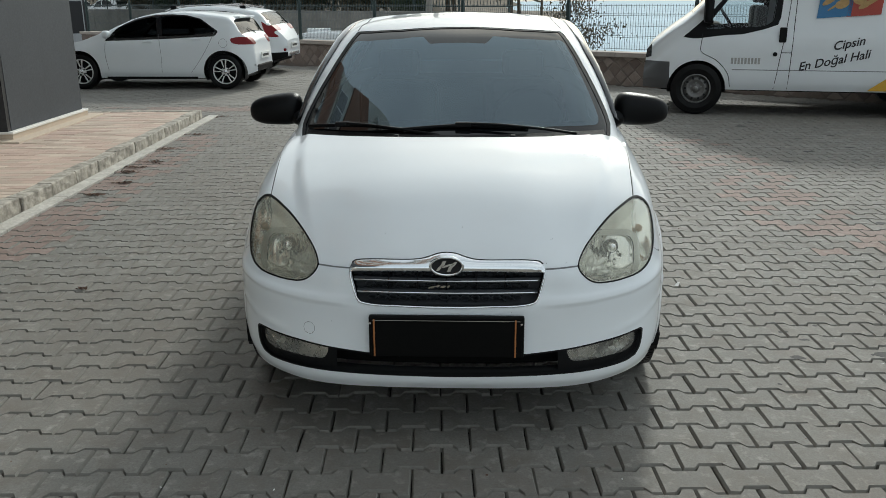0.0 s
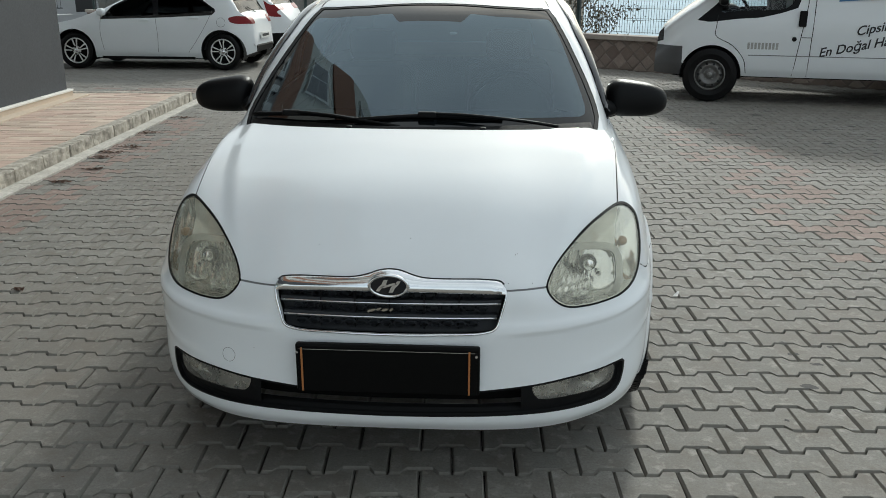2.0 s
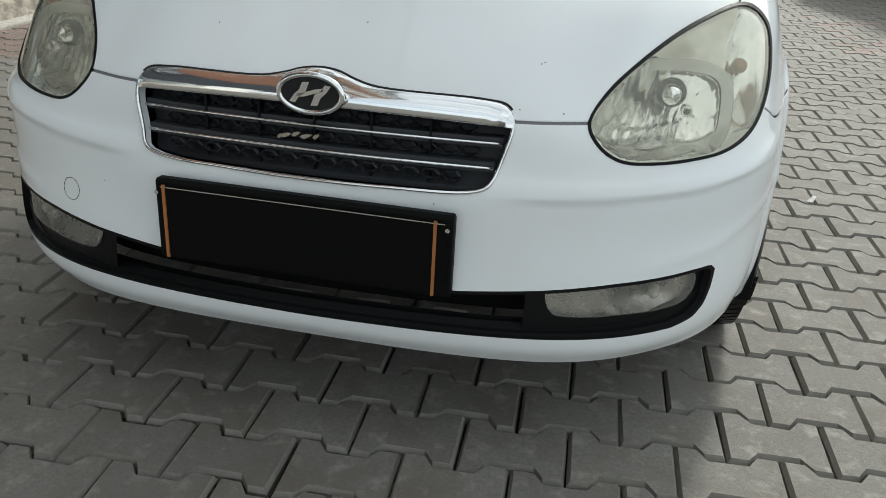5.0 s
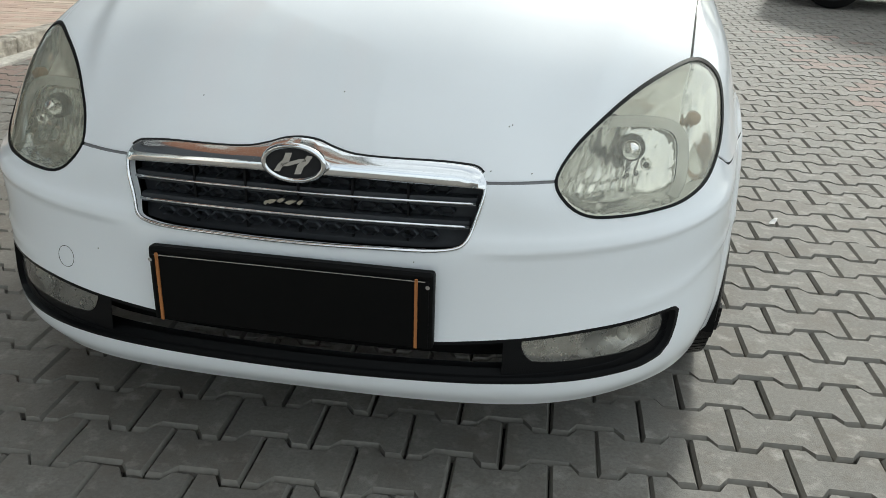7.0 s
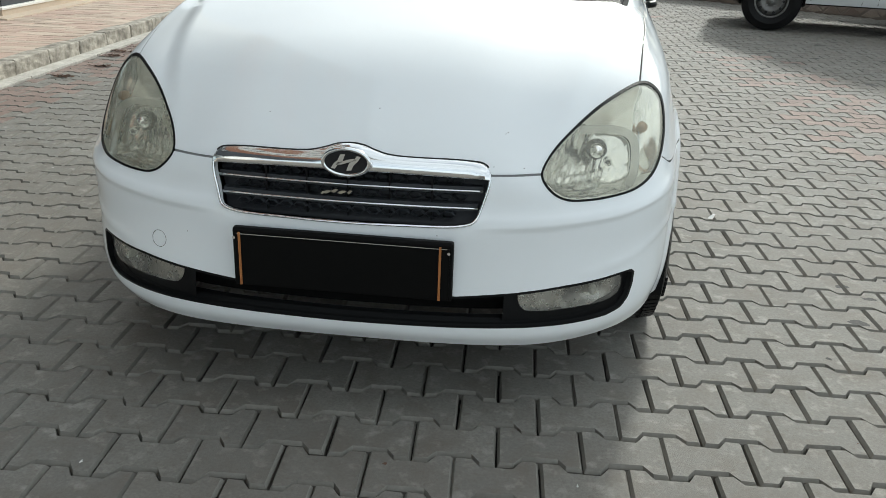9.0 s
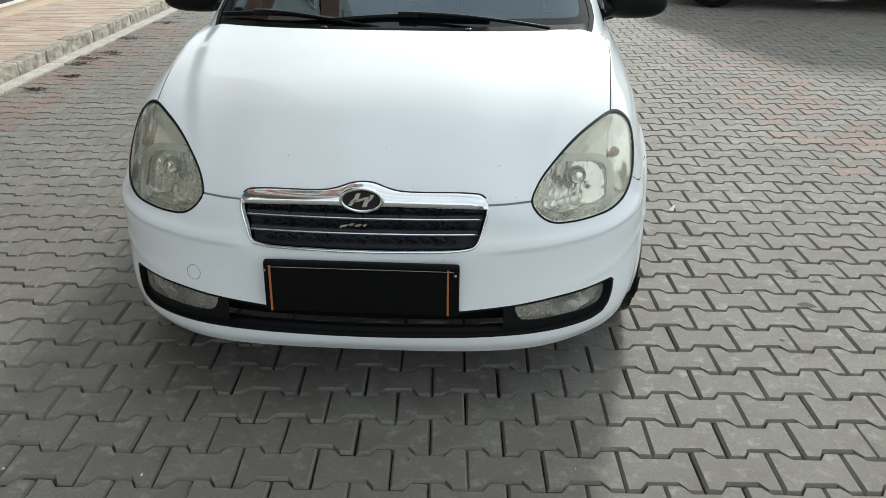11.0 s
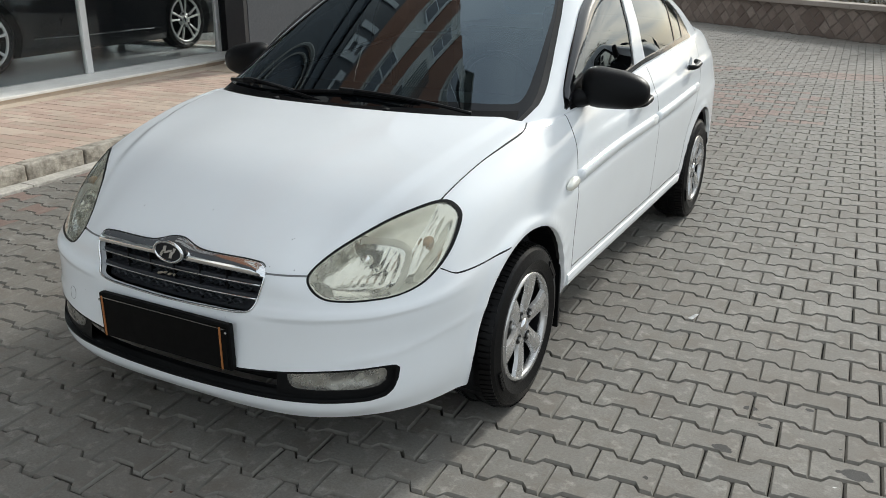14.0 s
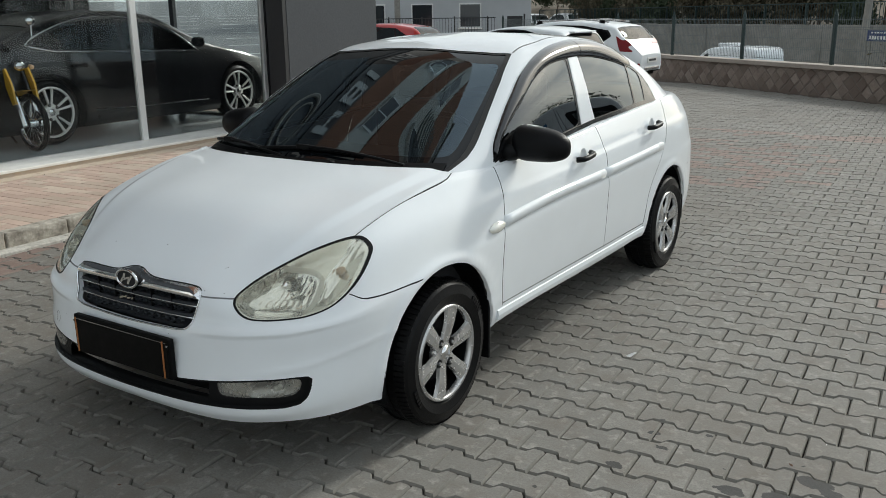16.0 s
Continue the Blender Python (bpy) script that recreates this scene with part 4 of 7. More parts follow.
# ---- trees and brush on the bank ----
def tree(name, label, height, crown_r, seed, leaf_mat, leaves=2600, leaf=.11, trunk=.13, low=.35):
    rng = random.Random(seed)
    t = thing(name, label, "tree" if name == "tree" else "bush", group="trees on the bank" if name == "tree" else "brush on the bank")
    bm = bmesh.new()
    tips = []

    def limb(p, d, L, r, depth):
        n = 4
        q = p.copy()
        for i in range(n):
            e = q + d * (L / n)
            rod(bm, q, e, r * (1 - .16 * i), r * (1 - .16 * (i + 1)), 6)
            d = (d + Vector((rng.uniform(-.25, .25), rng.uniform(-.25, .25), rng.uniform(-.05, .22)))).normalized()
            q = e
            if depth and i > 0:
                for _ in range(2 if depth > 1 else 1):
                    a = rng.uniform(0, math.tau)
                    side = Vector((math.cos(a), math.sin(a), rng.uniform(.1, .8))).normalized()
                    limb(q, side, L * rng.uniform(.42, .62), r * .5, depth - 1)
        tips.append((q, L))
    limb(Vector((0, 0, 0)), Vector((0, 0, 1)), height * .72, trunk, 3 if name == "tree" else 2)
    part("trunk", bm, BARK, t)
    V, F = [], []
    for i in range(leaves):
        q, L = tips[rng.randrange(len(tips))]
        c = q + Vector((rng.gauss(0, .32), rng.gauss(0, .32), rng.gauss(0, .24))) * crown_r * .55
        if c.z < height * low:
            continue
        e = Euler((rng.uniform(0, 3.1), rng.uniform(0, 3.1), rng.uniform(0, 3.1))).to_matrix()
        s = leaf * rng.uniform(.6, 1.5)
        k = len(V)
        for u, v, w in ((-1, 0, 0), (-.2, -.42, .1), (1, 0, 0), (-.2, .42, .1)):
            V.append(tuple(c + e @ Vector((u * s, v * s, w * s))))
        F.append([k, k + 1, k + 2, k + 3])
    me = bpy.data.meshes.new("crown")
    me.from_pydata(V, [], F)
    me.materials.append(leaf_mat)
    cr = new("crown", me)
    cr.parent = t
    return t


def plant_bank():
    rng = random.Random(8)
    pine = tree("tree", "dark green tree with a loose uneven crown on the bank", 5.2, 2.6, 4, LEAF, 5200, .13, .14)
    pine.matrix_basis = Matrix.Translation(along(-14.5, 17.0, .1))
    bare = tree("tree", "thin half-bare tree on the bank by the sea", 4.4, 2.2, 9, BRUSH, 1100, .09, .09)
    bare.matrix_basis = Matrix.Translation(along(-10.5, 15.8, .1))
    bush = tree("bush", "dry brown brush on the bank", 2.6, 2.0, 6, BRUSH, 3600, .10, .06, .05)
    bush.matrix_basis = Matrix.Translation(along(-22, 15.2, .0))
    green = tree("bush", "dark green bush on the bank", 2.2, 1.9, 12, LEAF, 3200, .10, .06, .05)
    green.matrix_basis = Matrix.Translation(along(-25, 15.4, .0))
    for i in range(9):
        copy_thing(pine, Matrix.Translation(along(-17.5 - 3.6 * i + rng.uniform(-1, 1), 17 + rng.uniform(0, 4), .1)) @ pose(0, 0, 0, 0, 0, rng.uniform(0, 360)) @ Matrix.Scale(rng.uniform(.8, 1.2), 4))
    for i in range(12):
        copy_thing(bush if i % 3 else green, Matrix.Translation(along(-16.5 - 1.9 * i, 15 + rng.uniform(-.6, 1.2), .0)) @ pose(0, 0, 0, 0, 0, rng.uniform(0, 360)) @ Matrix.Scale(rng.uniform(.75, 1.25), 4))
    for i in range(16):
        s_, k_ = -20 - 3.4 * i + rng.uniform(-1, 1), 20 + rng.uniform(0, 10)
        copy_thing((bush, green, pine)[i % 3], Matrix.Translation(along(s_, k_, max(0, (k_ - 16)) * .17 - .1)) @ pose(0, 0, 0, 0, 0, rng.uniform(0, 360)) @ Matrix.Scale(rng.uniform(1.0, 1.6), 4))
    leaning = copy_thing(pine, Matrix.Translation((6.5, 12.6, -.9)) @ Matrix.Scale(.66, 4))
    leaning["label"] = "dark green tree behind the low wall"
    shrub = tree("bush", "dry twiggy shrub behind the fence by the sea", 2.3, .95, 31, BRUSH, 2400, .030, .035, .2)
    shrub.matrix_basis = Matrix.Translation(along(.95, 1.5, -.92))
    for s, k, sc in ((-9.5, 16.5, .8), (-12.6, 15.2, 1.0), (-12, 18.5, 1.1)):
        copy_thing(bare, Matrix.Translation(along(s, k, .1)) @ pose(0, 0, 0, 0, 0, rng.uniform(0, 360)) @ Matrix.Scale(sc, 4))


plant_bank()


# ---- the white saloon: its body net, half a car, front at y = 0 ----
LOWER = [
    ((0, .060, .214), (0, .030, .264), (0, .047, .42), (0, .058, .535), (0, .124, .690), (0, .42, .852), (0, .89, .962)),
    ((.30, .068, .214), (.30, .042, .264), (.30, .058, .42), (.31, .074, .535), (.32, .141, .682), (.28, .43, .846), (.25, .90, .961)),
    ((.48, .105, .214), (.49, .080, .266), (.50, .100, .42), (.493, .112, .54), (.455, .166, .648), (.47, .44, .816), (.45, .95, .957)),
    ((.62, .190, .217), (.64, .168, .27), (.660, .192, .42), (.668, .200, .55), (.635, .280, .688), (.615, .48, .818), (.59, 1.02, .952)),
    ((.72, .300, .220), (.745, .300, .29), (.760, .327, .43), (.776, .348, .565), (.735, .430, .735), (.690, .525, .820), (.675, 1.08, .948)),
    ((.79, .470, .226), (.805, .470, .30), (.815, .495, .44), (.815, .525, .59), (.775, .585, .770), (.722, .64, .848), (.708, 1.10, .944)),
    ((.83, .800, .24), (.840, .800, .32), (.848, .820, .46), (.852, .845, .63), (.808, .890, .800), (.748, .92, .890), (.725, 1.12, .941)),
    ((.822, 1.25, .275), (.834, 1.25, .33), (.846, 1.27, .48), (.852, 1.275, .66), (.822, 1.28, .82), (.775, 1.28, .915), (.735, 1.25, .938)),
    ((.820, 2.30, .265), (.838, 2.30, .33), (.855, 2.30, .50), (.860, 2.30, .70), (.840, 2.30, .86), (.790, 2.30, .975), (.745, 2.30, .99)),
    ((.820, 3.00, .270), (.838, 3.00, .33), (.853, 3.00, .50), (.857, 3.00, .71), (.833, 3.00, .88), (.788, 3.00, 1.012), (.745, 3.00, 1.028)),
    ((.822, 3.37, .275), (.838, 3.37, .33), (.852, 3.37, .48), (.855, 3.37, .68), (.825, 3.38, .88), (.775, 3.40, 1.03), (.73, 3.40, 1.047)),
    ((.785, 3.93, .270), (.800, 3.94, .33), (.812, 3.94, .50), (.805, 3.93, .72), (.770, 3.90, .90), (.700, 3.86, 1.03), (.50, 3.76, 1.062)),
    ((.600, 4.20, .275), (.610, 4.21, .34), (.620, 4.22, .50), (.620, 4.20, .72), (.600, 4.15, .92), (.550, 4.05, 1.03), (.40, 3.78, 1.065)),
    ((0, 4.26, .280), (0, 4.27, .34), (0, 4.28, .52), (0, 4.26, .72), (0, 4.22, .93), (0, 4.11, 1.04), (0, 3.78, 1.070)),
]
UPPER = [
    ((0, .87, .940), (0, 1.30, 1.164), (0, 1.74, 1.362), (0, 1.96, 1.415), (0, 2.45, 1.455)),
    ((.38, .965, .938), (.36, 1.378, 1.162), (.31, 1.797, 1.360), (.30, 1.992, 1.411), (.2, 2.45, 1.450)),
    ((.695, 1.11, .935), (.62, 1.50, 1.154), (.545, 1.87, 1.345), (.50, 2.03, 1.398), (.3, 2.45, 1.445)),
    ((.755, 1.31, .930), (.70, 1.60, 1.145), (.615, 1.93, 1.325), (.55, 2.08, 1.388), (.35, 2.45, 1.442)),
    ((.770, 2.35, .985), (.715, 2.37, 1.19), (.620, 2.40, 1.378), (.55, 2.41, 1.421), (.3, 2.46, 1.447)),
    ((.770, 3.00, 1.02), (.710, 2.97, 1.19), (.610, 2.90, 1.350), (.53, 2.86, 1.403), (.3, 2.60, 1.445)),
    ((.755, 3.42, 1.035), (.67, 3.28, 1.19), (.57, 3.10, 1.315), (.50, 3.02, 1.380), (.28, 2.65, 1.443)),
    ((.66, 3.76, 1.045), (.60, 3.52, 1.20), (.52, 3.25, 1.320), (.46, 3.10, 1.380), (.22, 2.68, 1.443)),
    ((0, 3.84, 1.055), (0, 3.55, 1.22), (0, 3.24, 1.345), (0, 3.05, 1.398), (0, 2.65, 1.447)),
]
# one more line of points across the hood, which is crowned
LOWER = [st[:6] + (tuple((np.array(st[5]) + np.array(st[6])) / 2 + np.array((0, 0, (.010, .011, .013, .016, .018, .016, .008)[i] if i < 7 else .003))),) + st[6:] for i, st in enumerate(LOWER)]
# the bumper's crease: one more line of points just above it
LOWER = [st[:4] + (tuple(np.array(st[3]) + (.20 if i < 5 else .25) * (np.array(st[4]) - np.array(st[3])) + np.array((0, .004 if i < 5 else 0, 0))),) + st[4:] for i, st in enumerate(LOWER)]
LOWER = [((st[0][0], st[0][1], st[0][2] + .008),) + st[1:] for st in LOWER]
low, low_v, low_u = surface(LOWER, 14, 14, 30, 6)
# one more line of points high on the glass keeps the screens nearly straight up to the roof
UPPER = [st[:2] + (tuple(np.array(st[1]) + .78 * (np.array(st[2]) - np.array(st[1])) + np.array((0, 0, .006))),) + st[2:] for st in UPPER]
top, top_v, top_u = surface(UPPER, 22, 14, 20, 8)
nose_fine, _, _ = surface(LOWER[:7], 34, 22, 170, 12)


def ease(t):
    t = np.clip(t, 0, 1)
    return t * t * (3 - 2 * t)


def relief(sh):
    """The hood's raised middle, the flared arch lips and the shoulder line, as a shallow relief."""
    co, no = np.array(sh.co), np.array(sh.no)
    x, y, z = co.T
    edge = np.interp(y, [.20, .27, .36, .47, .63, .87, 1.08], [.500, .530, .563, .596, .634, .672, .690])
    d = .0125 * ease((edge - x) / .058) * ease((y - .16) / .25) * (z > .64) * (y < 1.3)
    for cy, cz in ((.850, .285), (3.365, .285)):
        r = np.hypot(y - cy, z - cz)
        d = d + .009 * np.exp(-((r - .372) / .020)**2) * (x > .70) * (z > .20)
    line = np.interp(y, [1.3, 2.3, 3.3, 3.9], [.845, .885, .925, .935])
    d = d + .006 * ease((line - z) / .035) * ease((y - 1.35) / .3) * ease((4.0 - y) / .2) * (x > .6) * (z > .5) * ease((z - .55) / .2)
    # the bumper's crease, a sharp ridge that climbs towards the wheel
    crease = np.interp(x, [0, .35, .5, .66, .78, .85], [.520, .524, .531, .545, .562, .580])
    d = d + .0018 * np.exp(-np.abs(z - crease) / .014) * (y < .62) * ease((x - .30) / .1) * ease((.83 - x) / .12)
    front = (y < .70) * ease((x - .30) / .12)
    d = d - .0052 * ease((crease - z) / .009) * ease((z - .39) / .10) * front * ease((.84 - x) / .14)
    lower = np.interp(x, [.50, .70, .80, .86], [.395, .430, .470, .500])
    d = d + .0045 * np.exp(-np.abs(z - lower) / .010) * (y < .60) * ease((x - .52) / .12)
    new_co = co + no * d[:, None]
    # normals anew
    acc = np.zeros_like(new_co)
    for p in sh.polys:
        q = new_co[p]
        acc[p] += np.cross(q[2] - q[0], q[3] - q[1])
    mid = np.abs(new_co[:, 0]) < 1e-6
    acc[mid, 0] = 0
    L = np.linalg.norm(acc, axis=1, keepdims=True)
    sign = np.sign((acc * no).sum(axis=1, keepdims=True))
    return Shell(list(new_co), list(acc / np.maximum(L, 1e-12) * np.where(sign == 0, 1, sign)), sh.polys)


low = relief(low)


def both(sh):
    return sh.plus(sh.mirrored())


def front_of(field, y=1.05):
    """Keeps a front-view outline from cutting the tail."""
    return lambda co: np.maximum(field(co), co[:, 1] - y)


HEADLIGHT = loop([(.450, .641), (.476, .604), (.512, .584), (.565, .580), (.630, .584), (.690, .593), (.732, .615), (.756, .658), (.763, .722), (.750, .780), (.704, .812), (.615, .786), (.520, .726), (.468, .678)], 5)
GRILLE = [(x, z) for x, z in loop([(-.333, .640), (-.318, .661), (-.280, .668), (-.10, .673), (-.060, .681), (-.032, .689), (0, .692), (.032, .689), (.060, .681), (.10, .673), (.280, .668), (.318, .661), (.333, .640), (.322, .580), (.305, .541), (.275, .530), (.14, .525), (0, .523), (-.14, .525), (-.275, .530), (-.305, .541), (-.322, .580)], 6)]
INTAKE_HALF = [(0, .358), (.27, .359), (.41, .371), (.53, .384), (.66, .393), (.694, .393), (.704, .382), (.702, .350), (.694, .318), (.676, .296), (.64, .287), (.53, .284), (.30, .280), (0, .277)]
FOG = loop([(.418, .366), (.430, .326), (.452, .320), (.56, .321), (.645, .325), (.666, .338), (.670, .376), (.650, .382), (.58, .380), (.49, .371)], 4)
ARCH_F, ARCH_R, ARCH_RAD = (0.850, 0.285), (3.365, 0.285), 0.358
HOOD_SEAM = spline([(.690, .500), (.710, .711), (.728, .897), (.731, 1.034), (.713, 1.10)], 5)
BUMPER_SEAM = spline([(.390, .645), (.428, .622), (.469, .617), (.565, .617), (.700, .627)], 5)
DOOR_A = spline([(1.345, .945), (1.324, .815), (1.296, .703), (1.280, .587), (1.282, .45), (1.297, .345)], 4)
DOOR_B = spline([(2.352, 1.00), (2.362, .80), (2.372, .60), (2.375, .345)], 4)
DOOR_C = spline([(3.350, 1.04), (3.335, .93), (3.26, .80), (3.12, .68), (3.01, .55), (2.965, .40), (2.955, .345)], 4)

# the greenhouse: edges of the windscreen (x, z) and (x, y), and of the side windows (y, z)
WS_EDGE = [(.66, .90), (.69, .945), (.703, .980), (.698, 1.015), (.690, 1.042), (.665, 1.107), (.633, 1.179), (.598, 1.254), (.555, 1.332), (.529, 1.368), (.51, 1.40)]
WS_TOP = [(0, 1.846), (.29, 1.853), (.456, 1.887), (.529, 1.925), (.70, 2.0)]
ARC = spline([(1.372, .960), (1.393, 1.005), (1.539, 1.123), (1.679, 1.207), (1.813, 1.277), (1.972, 1.338), (2.151, 1.382), (2.384, 1.408), (2.60, 1.408), (2.82, 1.385), (3.02, 1.335), (3.16, 1.275), (3.255, 1.204), (3.292, 1.137), (3.300, 1.052)], 5)
ARC_IN = spline([(1.400, .962), (1.440, 1.010), (1.535, 1.077), (1.685, 1.159), (1.837, 1.234), (1.960, 1.280), (2.092, 1.312), (2.22, 1.326), (2.40, 1.332), (2.621, 1.325), (2.84, 1.296), (3.02, 1.263), (3.19, 1.218), (3.25, 1.17), (3.285, 1.10), (3.295, 1.053)], 5)
BELT = [(1.36, .948), (2.023, .984), (2.186, .998), (2.351, 1.011), (2.686, 1.026), (2.979, 1.039), (3.30, 1.049)]
B_FRONT = [(2.227, 1.0), (2.231, 1.125), (2.252, 1.232), (2.296, 1.331), (2.34, 1.41)]
B_REAR = [(2.392, 1.0), (2.371, 1.113), (2.377, 1.224), (2.404, 1.334), (2.43, 1.41)]
QUARTER = [(2.965, 1.04), (2.978, 1.17), (3.05, 1.263), (3.09, 1.33)]
CORNER = [(3.125, 1.04), (3.17, 1.138), (3.215, 1.20), (3.26, 1.26)]


def wheel(parent, x, y, z, r, width, rim_r, spokes, paint, side=1, lugs=4, wide=0.42, name="wheel", treads=0):
    """A tyre with its rim: rim > spokes, cap and nuts. side: +1 faces +x."""
    hub = new(name)
    hub.parent = parent
    hub.matrix_basis = pose(x, y, z, 0, 0, 0 if side > 0 else 180)
    w = width
    R0, r = r, (r * .974 if treads else r)
    t = lathe([(rim_r * 0.98, -0.018), (rim_r * 1.04, -0.006), (rim_r + (r - rim_r) * .45, 0.004), (r * 0.94, -0.006), (r * 0.975, -0.014), (r * 0.992, -0.030), (r, -0.055), (r, -0.085), (r * .985, -0.086), (r * .985, -0.094), (r, -0.095), (r, -w + 0.045), (r * .96, -w), (rim_r, -w)], 56)
    part("tyre", t, RUBBER, hub, smooth=False)
    r = R0
    if treads:
        for x0, x1 in ((-.052, -.012), (-w + .05, -w + .012)):
            bm = bmesh.new()
            for i in range(treads):
                a0, a1 = i * math.tau / treads, (i + .70) * math.tau / treads
                ring = []
                for a in (a0, a1):
                    for x, rr in ((x0, r * 1.0), (x1, r * .968), (x1, r * .955), (x0, r * .97)):
                        ring.append(bm.verts.new((x, rr * math.cos(a), rr * math.sin(a))))
                for j in range(4):
                    bm.faces.new((ring[j], ring[(j + 1) % 4], ring[4 + (j + 1) % 4], ring[4 + j]))
                bm.faces.new(ring[:4][::-1])
                bm.faces.new(ring[4:])
            bmesh.ops.recalc_face_normals(bm, faces=bm.faces)
            part("tread", bm, RUBBER, hub)
        # raised maker's band on the side wall, as plain bars
        for i in range(10):
            a = .5 + i * .07 + (2.6 if i > 4 else 0)
            b = boxed(-.004, .0065, rim_r * 1.22, rim_r * 1.32, -.007, .007)
            bmesh.ops.rotate(b, verts=b.verts, matrix=Matrix.Rotation(a, 3, "X"))
            part("sidewall_bar", b, RUBBER, hub)
    part("barrel", lathe([(rim_r, -0.012), (rim_r * .965, 0.0), (rim_r * .915, -0.010), (rim_r * .915, -0.03)], 40), paint, hub, smooth=True)
    part("rim_well", lathe([(rim_r * .915, -0.028), (rim_r * .90, -0.05), (rim_r * .86, -w + .02)], 32), BLACK_PLASTIC, hub, smooth=True)
    part("brake_disc", lathe([(0.0, -0.075), (rim_r * .62, -0.075), (rim_r * .90, -0.095), (rim_r * .90, -0.115)], 28), BLACK_PLASTIC, hub, smooth=False)
    if not spokes:
        # pressed steel wheel: a dished disc with a raised ring, round vents and a hub
        part("wheel_disc", lathe([(0.0, -0.035), (rim_r * .22, -0.035), (rim_r * .26, -0.055), (rim_r * .42, -0.060), (rim_r * .56, -0.030), (rim_r * .66, -0.026), (rim_r * .76, -0.045), (rim_r * .90, -0.060)], 36), paint, hub, smooth=True)
        part("rim_flange", lathe([(rim_r * .90, -0.060), (rim_r * .92, -0.016), (rim_r * 1.0, -0.004), (rim_r * 1.02, -0.016)], 36), WORN_STEEL, hub, smooth=True)
        for i in range(10):
            a = i * math.tau / 10
            c = (math.cos(a) * rim_r * .72, math.sin(a) * rim_r * .72)
            part("vent_hole", rods((-0.05, *c), (-0.026, *c), rim_r * .085, rim_r * .085, 12), SEAM, hub)
        for i in range(5):
            a = i * math.tau / 5 + .3
            c = (math.cos(a) * rim_r * .36, math.sin(a) * rim_r * .36)
            part("wheel_nut", rods((-0.06, *c), (-0.035, *c), 0.012, 0.011, 6), WORN_STEEL, hub)
        part("hub_cap", lathe([(0.0, -0.018), (rim_r * .12, -0.020), (rim_r * .17, -0.036)], 20), WORN_STEEL, hub, smooth=True)
        return hub
    # spokes: tapered fingers that dish towards the hub
    for i in range(spokes):
        # ten fingers stand in pairs that spread towards the rim
        a = i * math.tau / spokes + 0.26 if spokes != 10 else (i // 2) * math.tau / 5 + .20 + (i % 2) * .40
        bm = bmesh.new()
        rows = []
        for k, (rr, d, ww) in enumerate(((0.12, -0.020, wide * .62), (0.34, -0.016, wide * .54), (0.62, -0.008, wide * .62), (0.955, -0.007, wide * .82))):
            R, h = rim_r * rr, rim_r * ww / 2
            rows.append([bm.verts.new((d - 0.016, R, -h)), bm.verts.new((d - 0.002, R, -h * .86)), bm.verts.new((d + 0.002, R, 0)), bm.verts.new((d - 0.002, R, h * .86)), bm.verts.new((d - 0.016, R, h))])
        for A, B in zip(rows, rows[1:]):
            for j in range(4):
                bm.faces.new((A[j], B[j], B[j + 1], A[j + 1]))
        bmesh.ops.rotate(bm, verts=bm.verts, matrix=Matrix.Rotation(a, 3, "X"))
        bmesh.ops.recalc_face_normals(bm, faces=bm.faces)
        part("spoke", bm, paint, hub, smooth=False)
    part("hub_plate", lathe([(0.0, -0.018), (rim_r * .20, -0.016), (rim_r * .33, -0.026), (rim_r * .33, -0.05)], 30), paint, hub, smooth=True)
    part("cap", lathe([(0.0, -0.010), (rim_r * .14, -0.012), (rim_r * .155, -0.024)], 20), CHROME, hub, smooth=True)
    for i in range(lugs):
        a = i * math.tau / lugs + 0.6
        c = (math.cos(a) * rim_r * .285, math.sin(a) * rim_r * .285)
        part("nut_well", rods((-0.03, *c), (-0.0145, *c), 0.017, 0.017, 14), BLACK_PLASTIC, hub)
        part("wheel_nut", rods((-0.03, *c), (-0.008, *c), 0.0095, 0.008, 6), SILVER, hub)
    return hub


